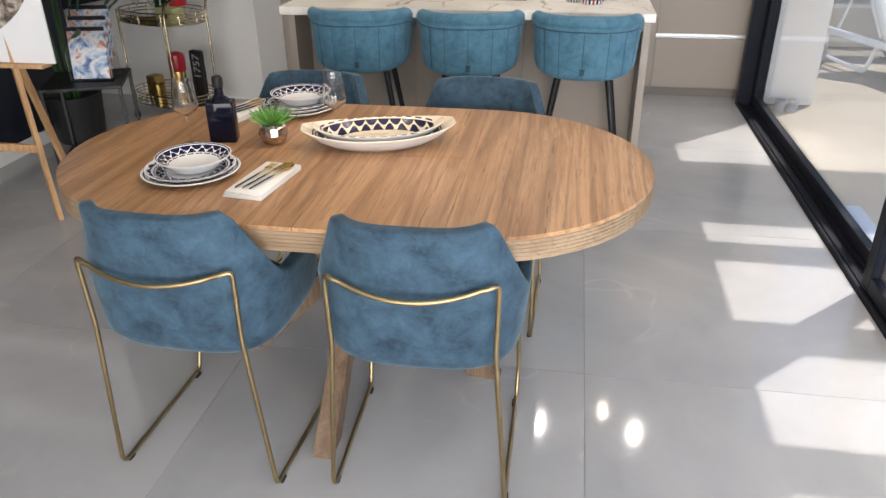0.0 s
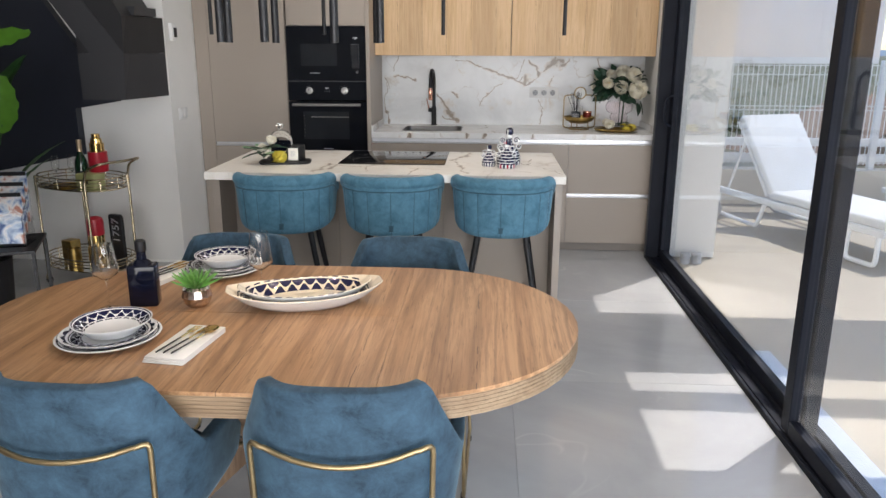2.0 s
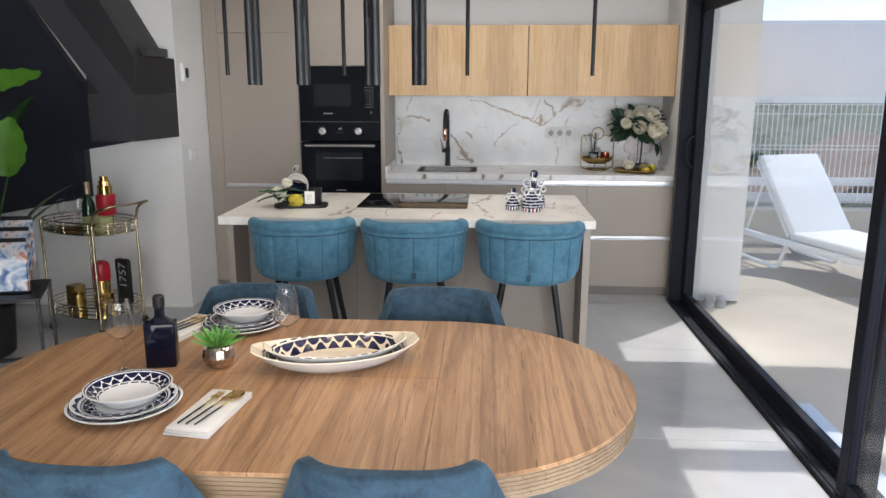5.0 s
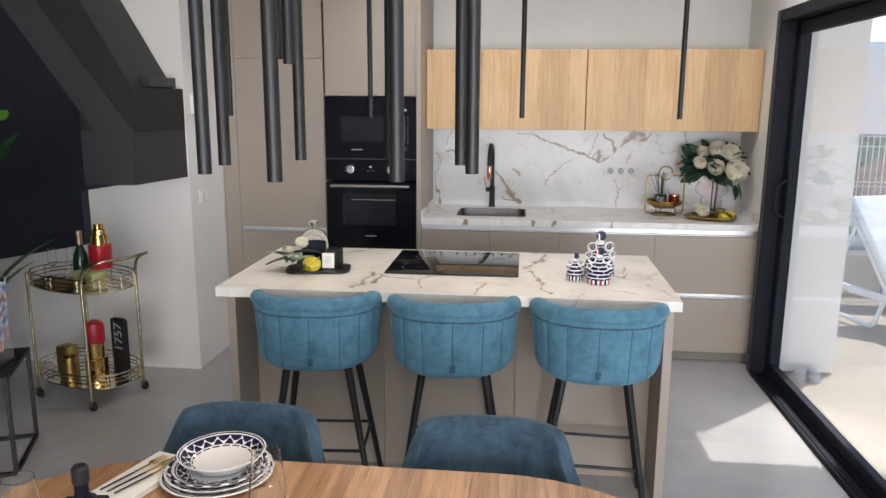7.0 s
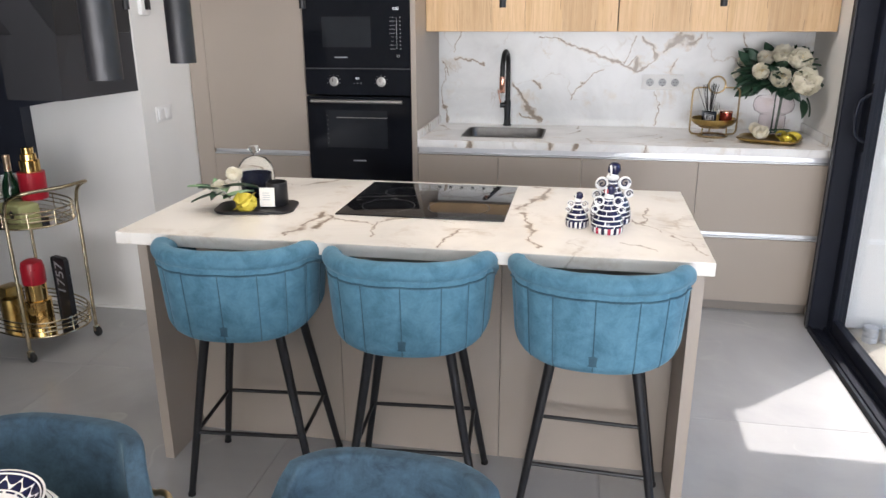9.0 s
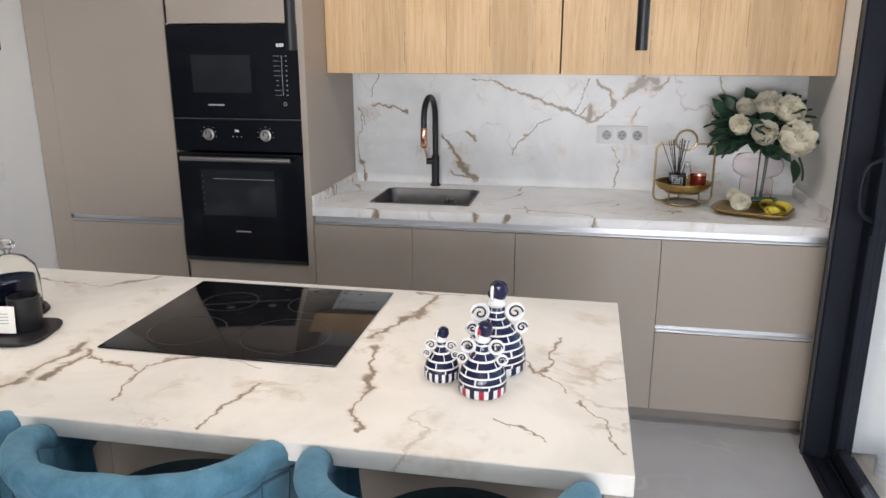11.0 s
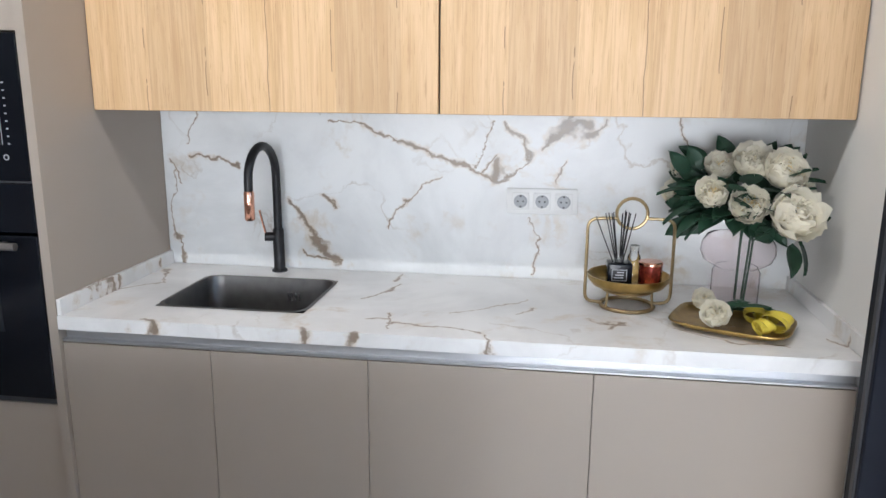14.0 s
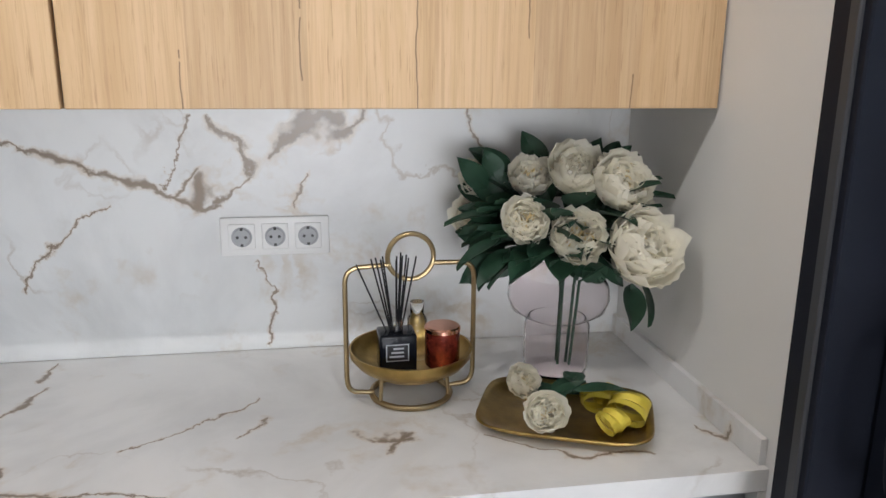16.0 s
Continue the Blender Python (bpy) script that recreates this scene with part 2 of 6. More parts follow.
M_RING = plain("hob_marking", (0.03, 0.03, 0.032), 0.3)
M_GOLD = plain("antique_gold_tube", (0.38, 0.285, 0.155), 0.38, 1.0, vary=0.12, scale=25.0)
M_CARTGOLD = plain("champagne_gold", (0.55, 0.46, 0.31), 0.25, 1.0, vary=0.08, scale=25.0)
M_BRASS = plain("brass_dish", (0.42, 0.29, 0.10), 0.34, 1.0, vary=0.22, scale=28.0, grain=0.3, grain_scale=160.0)
M_SHINE = plain("polished_gold", (0.85, 0.56, 0.20), 0.12, 1.0, vary=0.05)
M_COPPER = plain("rose_gold", (0.80, 0.42, 0.30), 0.18, 1.0, vary=0.04)
M_RED = plain("red_lacquer", (0.38, 0.012, 0.025), 0.3, vary=0.08)
M_CHAIR = velvet("dining_chair_velvet", (0.009, 0.028, 0.050), (0.046, 0.100, 0.150))
M_STOOL = velvet("stool_velvet", (0.042, 0.130, 0.190), (0.100, 0.240, 0.335))
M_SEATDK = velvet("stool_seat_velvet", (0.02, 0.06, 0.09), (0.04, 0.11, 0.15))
TABLE_TONES = ((0.29, 0.150, 0.070), (0.43, 0.238, 0.118), (0.55, 0.325, 0.172), (0.14, 0.066, 0.028))
M_TABLE = oak("oak_table_top", 1, TABLE_TONES, 0.31, 0.36, across=0)
M_TEDGE = oak("layered_table_edge", 0, ((0.24, 0.165, 0.10), (0.32, 0.225, 0.14), (0.38, 0.28, 0.18), (0.14, 0.09, 0.05)), 0.0, 0.5)
M_TLEG = oak("walnut_table_leg", 2, ((0.10, 0.06, 0.035), (0.16, 0.10, 0.06), (0.21, 0.14, 0.085), (0.06, 0.035, 0.02)), 0.0, 0.5)
M_CAB = oak("honey_oak_cabinet", 2, ((0.53, 0.35, 0.18), (0.58, 0.395, 0.215), (0.64, 0.45, 0.262), (0.36, 0.21, 0.098)), 0.19, 0.5, across=0, ring=0.4)
M_EASEL = oak("beech_easel", 2, ((0.42, 0.23, 0.10), (0.50, 0.29, 0.14), (0.56, 0.34, 0.17), (0.30, 0.15, 0.06)), 0.0, 0.5)
M_CERAM = plain("white_ceramic", (0.80, 0.80, 0.79), 0.12, vary=0.02)
M_CREAM = plain("cream_ceramic", (0.78, 0.66, 0.48), 0.15, vary=0.03)
M_INK = plain("navy_glaze", (0.010, 0.012, 0.045), 0.1, vary=0.1)
M_CLOTH = plain("white_napkin_cloth", (0.80, 0.78, 0.74), 0.9, vary=0.04, grain=0.4, grain_scale=500.0)
M_NAVYGL = plain("dark_blue_bottle_glass", (0.004, 0.005, 0.013), 0.08, vary=0.1, Specular_IOR_Level=0.3)
M_GREENGL = plain("dark_green_bottle_glass", (0.008, 0.03, 0.014), 0.06, vary=0.1)
M_FOIL = plain("bronze_foil", (0.55, 0.42, 0.28), 0.35, 0.9)
M_LABEL = plain("green_label", (0.35, 0.36, 0.16), 0.6)
M_MERC = plain("mercury_glass_planter", (0.55, 0.47, 0.42), 0.16, 1.0, vary=0.45, scale=45.0)
M_SUCC = plain("succulent_leaf", (0.10, 0.26, 0.045), 0.4, vary=0.35, scale=18.0)
M_LEAF = plain("dark_flower_leaf", (0.018, 0.055, 0.030), 0.5, vary=0.3, scale=20.0)
# one plant in two greens: light and shade are put into the colour
M_BANLIT = plain("plant_leaf_lit", (0.07, 0.18, 0.018), 0.35, vary=0.25, scale=8.0)
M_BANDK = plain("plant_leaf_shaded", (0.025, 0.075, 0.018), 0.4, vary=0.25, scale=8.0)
M_PALELEAF = plain("pale_green_leaf", (0.22, 0.36, 0.20), 0.5, vary=0.2, scale=20.0)
def petal(name, color, through_color):
    """Thin petal that lets part of the light through."""
    m = plain(name, color, 0.7, vary=0.05, scale=30.0)
    t = m.node_tree
    thin, both = t.nodes.new("ShaderNodeBsdfTranslucent"), t.nodes.new("ShaderNodeMixShader")
    thin.inputs["Color"].default_value = (*through_color, 1)
    both.inputs[0].default_value = 0.5
    t.links.new(t.nodes["Principled BSDF"].outputs[0], both.inputs[1])
    t.links.new(thin.outputs[0], both.inputs[2])
    t.links.new(both.outputs[0], t.nodes["Material Output"].inputs["Surface"])
    return m


M_PETAL = petal("cream_petal", (0.96, 0.935, 0.85), (0.98, 0.95, 0.86))
M_PETALC = petal("yellow_petal_heart", (0.85, 0.72, 0.45), (0.90, 0.76, 0.45))
M_RIBBON = plain("gold_ribbon", (0.62, 0.50, 0.06), 0.42, 0.35, vary=0.1, grain=0.3, grain_scale=700.0)
M_CANDLE = plain("candle_label_card", (0.80, 0.78, 0.72), 0.7)
M_REDCOP = plain("red_copper_candle", (0.22, 0.035, 0.022), 0.25, 0.6, vary=0.6, scale=90.0)
M_PLASTIC = plain("white_plastic", (0.80, 0.80, 0.79), 0.35, vary=0.02)
M_DARKHOLE = plain("socket_hole", (0.05, 0.05, 0.05), 0.6)
M_TERR = plain("terrace_tile", (0.46, 0.41, 0.335), 0.7, vary=0.06, scale=3.0, grain=0.1)
M_PARAPET = plain("cream_render", (0.68, 0.62, 0.53), 0.85, vary=0.05, scale=3.0, grain=0.3)
M_FENCE = plain("white_powder_coat", (0.80, 0.80, 0.80), 0.4, vary=0.03)
M_CUSH = plain("white_outdoor_fabric", (0.78, 0.78, 0.77), 0.85, vary=0.03, grain=0.3, grain_scale=600.0)
M_PAPER = plain("white_board", (0.82, 0.82, 0.82), 0.6, vary=0.02)
M_DARKPRINT = plain("dark_print", (0.10, 0.085, 0.075), 0.55, vary=0.5, scale=40.0)
M_MIRROR = plain("cart_mirror", (0.75, 0.72, 0.68), 0.04, 1.0, vary=0.02)
M_POT = plain("black_pot", (0.012, 0.012, 0.014), 0.5)
M_GLASS = glassy("clear_glass", (0.99, 0.995, 0.99))
M_PANE = glassy("window_glass", (0.97, 0.985, 0.98), 0.0, 1.35)
M_THIN = glassy("thin_glass", (0.97, 0.98, 0.98), 0.0, 1.12)
M_SMOKE = glassy("mauve_vase_glass", (0.95, 0.91, 0.92), 0.0, 1.14)
M_ACRYL = glassy("acrylic", (0.95, 0.97, 0.98), 0.05, 1.3)


def magazine_cover():
    n = Nodes("magazine_cover")
    f = n.noise(n.coords(), 14.0, 3.0, 0.5, 0.8)
    n.set(Base_Color=n.ramp(f, (0.36, (0.09, 0.14, 0.30)), (0.48, (0.42, 0.50, 0.62)), (0.56, (0.72, 0.70, 0.68)), (0.66, (0.45, 0.20, 0.15))), Roughness=0.25)
    return n.m


def poster_print():
    n = Nodes("poster_print")
    f = n.noise(n.coords(), 22.0, 6.0, 0.7, 0.5)
    n.set(Base_Color=n.ramp(f, (0.38, (0.05, 0.04, 0.035)), (0.5, (0.24, 0.19, 0.15)), (0.62, (0.62, 0.56, 0.48))), Roughness=0.5)
    return n.m


def glow(name, color, strength):
    n = Nodes(name)
    n.set(Base_Color=(0.8, 0.8, 0.8), Emission_Color=color, Emission_Strength=strength)
    return n.m


M_MAG = magazine_cover()
M_POSTER = poster_print()
M_DISPLAY = glow("white_digits", (0.9, 0.95, 1.0), 0.3)
M_LAMP = glow("warm_lamp", (1.0, 0.75, 0.45), 4.0)
M_DOWN = glow("downlight", (1.0, 0.95, 0.88), 1.0)


def floor_tile():
    """Polished grey porcelain with clouds and pale hair veins."""
    n = Nodes("grey_porcelain_tile")
    p = n.place()
    info = n.node("ShaderNodeObjectInfo")
    sh = n.vmath("SCALE", (7.0, 3.0, 5.0))
    n.link(info.outputs["Random"], sh.inputs["Scale"])
    q = n.vmath("ADD", p, sh.outputs[0]).outputs[0]
    c = n.ramp(n.noise(q, 1.2, 7.0, 0.6, 0.7), (0.3, (0.35, 0.352, 0.355)), (0.7, (0.44, 0.44, 0.437)))
    v = n.noise(q, 1.1, 3.0, 0.5, 0.5)
    thin = n.math("SUBTRACT", 1.0, n.math("MULTIPLY", n.math("ABSOLUTE", n.math("SUBTRACT", v, 0.5)), 160.0), clamp=True)
    gate = n.ramp(n.noise(q, 2.2, 2.0), (0.55, (0, 0, 0)), (0.68, (1, 1, 1)))
    c = n.mix(n.math("MULTIPLY", n.math("MULTIPLY", thin, gate), 0.32), c, (0.66, 0.64, 0.61))
    n.set(Base_Color=c, Roughness=0.08)
    return n.m


M_TILE = floor_tile()
M_GROUT = plain("grey_grout", (0.28, 0.28, 0.275), 0.6)
YB = 7.585
B = lambda x, z: (x, YB, z)
MAIN_VEINS = [(B(0.577, 1.154), B(0.658, 1.024), 0.010), (B(0.639, 1.033), B(0.713, 0.949), 0.022), (B(0.616, 0.978), B(0.732, 0.937), 0.010), (B(0.695, 1.194), B(0.741, 1.140), 0.012),
              (B(0.929, 1.081), B(0.977, 1.193), 0.004), (B(0.977, 1.193), B(1.079, 1.249), 0.003), (B(1.222, 1.279), B(1.283, 1.350), 0.006), (B(1.284, 1.321), B(1.311, 1.255), 0.020),
              (B(1.325, 1.461), B(1.405, 1.344), 0.012), (B(1.405, 1.335), B(1.346, 1.256), 0.005), (B(1.447, 1.353), B(1.537, 1.463), 0.008), (B(1.521, 1.438), B(1.579, 1.455), 0.026),
              (B(1.596, 1.431), B(1.644, 1.468), 0.012), (B(1.510, 1.260), B(1.525, 1.337), 0.003), (B(1.384, 1.124), B(1.456, 1.064), 0.004), (B(1.456, 1.064), B(1.433, 0.935), 0.006),
              (B(1.878, 1.475), B(1.907, 1.402), 0.006), (B(0.110, 1.302), B(0.153, 1.227), 0.006), (B(0.257, 1.469), B(0.176, 1.358), 0.003), (B(0.173, 1.321), B(0.381, 1.298), 0.006),
              (B(0.126, 1.264), B(0.143, 0.915), 0.003), (B(1.273, 1.461), B(1.196, 1.296), 0.003), (B(0.689, 1.469), B(1.044, 1.355), 0.004), (B(1.044, 1.355), B(1.205, 1.279), 0.007),
              (B(1.205, 1.274), B(1.346, 1.247), 0.008)]
T = lambda x, y: (x, y, 0.92)
TOP_VEINS = [(T(0.098, 5.188), T(0.114, 5.337), 0.010), (T(0.149, 5.286), T(0.306, 5.227), 0.005), (T(0.171, 5.168), T(0.140, 5.323), 0.009), (T(0.344, 5.108), T(0.313, 5.263), 0.007),
             (T(0.313, 5.263), T(0.415, 5.319), 0.006), (T(0.407, 5.336), T(0.564, 5.312), 0.003), (T(0.867, 5.048), T(0.859, 5.300), 0.006), (T(0.859, 5.300), T(0.801, 5.469), 0.009),
             (T(0.770, 5.525), T(0.869, 5.703), 0.008), (T(0.861, 5.701), T(0.905, 5.866), 0.012), (T(0.838, 5.854), T(0.955, 5.876), 0.005), (T(0.593, 5.020), T(0.604, 5.219), 0.004),
             (T(-0.128, 5.724), T(-0.022, 5.868), 0.007), (T(-0.473, 5.813), T(-0.145, 5.750), 0.003), (T(0.084, 5.058), T(0.120, 5.158), 0.006), (T(1.125, 5.148), T(1.220, 5.092), 0.003),
             (T(1.249, 5.596), T(1.202, 5.400), 0.003), (T(1.307, 5.264), T(1.370, 5.075), 0.003), (T(1.109, 5.529), T(1.258, 5.284), 0.002)]
W = lambda x, y: (x, y, 0.92)
WORK_VEINS = [(W(0.076, 7.001), W(0.133, 7.206), 0.004), (W(0.079, 7.179), W(0.212, 7.325), 0.007), (W(0.204, 7.324), W(0.131, 7.485), 0.004), (W(0.814, 6.938), W(0.898, 6.873), 0.014),
              (W(0.984, 6.926), W(1.028, 6.858), 0.010), (W(0.962, 7.058), W(1.031, 7.084), 0.006), (W(0.928, 7.241), W(0.986, 7.427), 0.005), (W(1.043, 7.041), W(1.200, 6.995), 0.008),
              (W(1.198, 7.003), W(1.301, 6.981), 0.006), (W(1.324, 6.965), W(1.472, 6.880), 0.004), (W(0.356, 6.936), W(0.428, 6.864), 0.010), (W(1.018, 7.129), W(1.068, 6.981), 0.004),
              (W(1.620, 7.126), W(1.677, 7.127), 0.012), (W(1.633, 7.078), W(1.671, 7.148), 0.010), (W(1.813, 7.109), W(1.950, 7.015), 0.004), (W(1.950, 7.015), W(2.096, 7.004), 0.003),
              (W(1.407, 7.172), W(1.463, 7.240), 0.003), (W(2.210, 7.097), W(2.230, 7.045), 0.004), (W(0.960, 7.455), W(0.973, 7.545), 0.006), (W(1.216, 7.139), W(1.426, 7.327), 0.003)]
M_SPLASH = marble("marble_backsplash", MAIN_VEINS, (1, 0, 1), (0, YB, 0), tint=(0.745, 0.755, 0.755))
M_ISLTOP = marble("marble_island_top", TOP_VEINS, (1, 1, 0), (0, 0, 0.92), tint=(0.82, 0.785, 0.725))
M_WORK = marble("marble_worktop", WORK_VEINS, (1, 1, 0), (0, 0, 0.92))


def plate_pattern():
    """White glaze with a navy scalloped ring on the rim."""
    n = Nodes("scalloped_plate_glaze")
    sep = n.node("ShaderNodeSeparateXYZ")
    n.link(n.coords(), sep.inputs[0])
    r = n.math("SQRT", n.math("ADD", n.math("POWER", sep.outputs[0], 2.0), n.math("POWER", sep.outputs[1], 2.0)))
    a = n.math("ARCTAN2", sep.outputs[1], sep.outputs[0])
    s = n.math("ABSOLUTE", n.math("SINE", n.math("MULTIPLY", a, 9.0)))
    k = n.math("DIVIDE", n.math("SUBTRACT", r, 0.076), 0.022)
    s2 = n.math("ABSOLUTE", n.math("COSINE", n.math("MULTIPLY", a, 9.0)))
    fan = n.math("MULTIPLY", n.math("GREATER_THAN", k, n.math("SUBTRACT", 0.98, n.math("MULTIPLY", n.math("POWER", s, 0.7), 0.62))), n.math("LESS_THAN", k, 1.0))
    foot = n.math("MULTIPLY", n.math("GREATER_THAN", k, 0.0), n.math("LESS_THAN", k, n.math("MULTIPLY", n.math("POWER", s2, 1.5), 0.62)))
    inside = n.math("MAXIMUM", fan, foot)
    rim = n.math("MULTIPLY", n.math("GREATER_THAN", r, 0.1005), n.math("LESS_THAN", r, 0.1035))
    dash = n.math("GREATER_THAN", n.math("SINE", n.math("MULTIPLY", a, 18.0)), -0.75)
    rim2 = n.math("MULTIPLY", n.math("MULTIPLY", n.math("GREATER_THAN", r, 0.0705), n.math("LESS_THAN", r, 0.0735)), dash)
    outer = n.math("MULTIPLY", n.math("GREATER_THAN", r, 0.110), n.math("LESS_THAN", r, n.math("ADD", 0.113, n.math("MULTIPLY", s, 0.008))))
    outer = n.math("MAXIMUM", outer, n.math("MULTIPLY", n.math("GREATER_THAN", r, 0.1285), n.math("LESS_THAN", r, 0.1325)))
    f = n.math("MAXIMUM", n.math("MAXIMUM", inside, rim), n.math("MAXIMUM", rim2, outer))
    n.set(Base_Color=n.mix(f, (0.80, 0.80, 0.79), (0.012, 0.013, 0.05)), Roughness=0.12)
    return n.m


def bell_pattern(name, accent):
    """Navy glaze cut by white lines in courses, with an accent in the lowest arches."""
    n = Nodes(name)
    sep = n.node("ShaderNodeSeparateXYZ")
    n.link(n.coords(), sep.inputs[0])
    a = n.math("ARCTAN2", sep.outputs[1], sep.outputs[0])
    comb = n.node("ShaderNodeCombineXYZ")
    n.link(n.math("MULTIPLY", a, 0.05), comb.inputs[0])
    n.link(sep.outputs[2], comb.inputs[1])
    br = n.node("ShaderNodeTexBrick", Scale=1.0)
    br.inputs["Brick Width"].default_value = 0.058
    br.inputs["Row Height"].default_value = 0.0150
    br.inputs["Mortar Size"].default_value = 0.0019
    br.inputs["Color1"].default_value = (0.010, 0.012, 0.045, 1)
    br.inputs["Color2"].default_value = (0.012, 0.014, 0.05, 1)
    br.inputs["Mortar"].default_value = (0.80, 0.80, 0.80, 1)
    n.link(comb.outputs[0], br.inputs["Vector"])
    arch = n.math("SINE", n.math("MULTIPLY", a, 16.0))
    low = n.math("LESS_THAN", sep.outputs[2], 0.021)
    c = n.mix(n.math("GREATER_THAN", arch, -0.1), (0.80, 0.80, 0.80), n.mix(n.math("GREATER_THAN", n.math("SINE", n.math("MULTIPLY", a, 8.0)), 0.0), (0.012, 0.014, 0.05), accent))
    n.set(Base_Color=n.mix(low, br.outputs["Color"], c), Roughness=0.1)
    return n.m


M_PLATE = plate_pattern()
M_BELL = bell_pattern("navy_bell_glaze", (0.012, 0.014, 0.05))
M_BELLRED = bell_pattern("navy_red_bell_glaze", (0.42, 0.02, 0.06))


def platter_pattern():
    n = Nodes("platter_glaze")
    sep = n.node("ShaderNodeSeparateXYZ")
    n.link(n.coords(), sep.inputs[0])
    s = n.math("ABSOLUTE", n.math("SINE", n.math("MULTIPLY", sep.outputs[0], 80.0)))
    s2 = n.math("ABSOLUTE", n.math("COSINE", n.math("MULTIPLY", sep.outputs[0], 80.0)))
    lo = n.math("MULTIPLY", n.math("SUBTRACT", sep.outputs[2], 0.014), 29.0)
    f = n.math("MULTIPLY", n.math("GREATER_THAN", lo, n.math("SUBTRACT", 0.86, n.math("MULTIPLY", n.math("POWER", s, 0.7), 0.5))), n.math("LESS_THAN", lo, 0.86))
    f = n.math("MAXIMUM", f, n.math("MULTIPLY", n.math("GREATER_THAN", lo, 0.0), n.math("LESS_THAN", lo, n.math("MULTIPLY", n.math("POWER", s2, 1.5), 0.5))))
    dash = n.math("GREATER_THAN", n.math("SINE", n.math("MULTIPLY", sep.outputs[0], 200.0)), -0.4)
    rim = n.math("MULTIPLY", n.math("MULTIPLY", n.math("GREATER_THAN", lo, 0.96), n.math("LESS_THAN", lo, 1.06)), dash)
    n.set(Base_Color=n.mix(n.math("MAXIMUM", f, rim), (0.78, 0.69, 0.55), (0.012, 0.013, 0.05)), Roughness=0.14)
    return n.m


M_PLATTER = platter_pattern()

# ---- mesh helpers ----
def box(bm, x0, x1, y0, y1, z0, z1, bevel=0.0, seg=2, m=None):
    r = bmesh.ops.create_cube(bm, size=1.0)
    vs = r["verts"]
    for v in vs:
        v.co = Vector(((x0 + x1) / 2 + v.co.x * (x1 - x0), (y0 + y1) / 2 + v.co.y * (y1 - y0), (z0 + z1) / 2 + v.co.z * (z1 - z0)))
    if m is not None:
        for v in vs:
            v.co = m @ v.co
    if bevel:
        es = list({e for v in vs for e in v.link_edges})
        bmesh.ops.bevel(bm, geom=es, offset=bevel, segments=seg, affect="EDGES", profile=0.5)
    return bm


def lathe(bm, profile, seg=32, m=None, sx=1.0, sy=1.0):
    """A body of revolution round z; a radius of 0 closes an end."""
    m = m or Matrix()
    rings = []
    for r, z in profile:
        if r < 1e-6:
            rings.append([bm.verts.new(m @ Vector((0, 0, z)))])
        else:
            rings.append([bm.verts.new(m @ Vector((sx * r * math.cos(2 * math.pi * i / seg), sy * r * math.sin(2 * math.pi * i / seg), z))) for i in range(seg)])
    for a, b in zip(rings, rings[1:]):
        for i in range(seg):
            j = (i + 1) % seg
            if len(a) == 1 and len(b) > 1:
                bm.faces.new((a[0], b[j], b[i]))
            elif len(b) == 1 and len(a) > 1:
                bm.faces.new((a[i], a[j], b[0]))
            elif len(a) > 1:
                bm.faces.new((a[i], a[j], b[j], b[i]))
    return bm


def sweep(bm, pts, r, seg=8, closed=False, r_end=None, flat=1.0):
    """A round tube along points, with capped ends."""
    pts = [Vector(p) for p in pts]
    n = len(pts)
    rings, side = [], None
    for i, p in enumerate(pts):
        a = pts[i - 1] if (i > 0 or closed) else p
        b = pts[(i + 1) % n] if (i < n - 1 or closed) else p
        d = (b - a).normalized()
        if side is None:
            side = d.orthogonal().normalized()
        side = (side - d * side.dot(d)).normalized()
        up = d.cross(side)
        rr = r if r_end is None else r + (r_end - r) * i / (n - 1)
        rings.append([bm.verts.new(p + rr * (math.cos(2 * math.pi * k / seg) * side + flat * math.sin(2 * math.pi * k / seg) * up)) for k in range(seg)])
    pairs = list(zip(rings, rings[1:])) + ([(rings[-1], rings[0])] if closed else [])
    for a, b in pairs:
        for k in range(seg):
            j = (k + 1) % seg
            bm.faces.new((a[k], a[j], b[j], b[k]))
    if not closed:
        bm.faces.new(rings[0][::-1])
        bm.faces.new(rings[-1])
    return bm


def round_path(pts, radius, steps=4, closed=False):
    """Points with their corners rounded."""
    pts = [Vector(p) for p in pts]
    out, n = [], len(pts)
    for i, p in enumerate(pts):
        if not closed and i in (0, n - 1):
            out.append(p)
            continue
        a, b = pts[i - 1], pts[(i + 1) % n]
        ra = min(radius, (a - p).length * 0.45)
        rb = min(radius, (b - p).length * 0.45)
        s, e = p + (a - p).normalized() * ra, p + (b - p).normalized() * rb
        for k in range(steps + 1):
            t = k / steps
            out.append(s.lerp(p, t).lerp(p.lerp(e, t), t))
    return out


def grid(bm, f, nu, nv, closed_u=False):
    """A sheet of quads from f(u, v) with u, v in 0..1."""
    rows = [[bm.verts.new(f(i / nu, j / nv)) for j in range(nv + 1)] for i in range(nu if closed_u else nu + 1)]
    k = len(rows)
    for i in range(nu):
        for j in range(nv):
            bm.faces.new((rows[i][j], rows[(i + 1) % k][j], rows[(i + 1) % k][j + 1], rows[i][j + 1]))
    return bm


def outline(bm, pts, z0, z1):
    """A flat-topped slab over an outline in the plan."""
    lo = [bm.verts.new((x, y, z0)) for x, y in pts]
    hi = [bm.verts.new((x, y, z1)) for x, y in pts]
    bm.faces.new(lo[::-1])
    bm.faces.new(hi)
    for i in range(len(pts)):
        j = (i + 1) % len(pts)
        bm.faces.new((lo[i], lo[j], hi[j], hi[i]))
    return bm


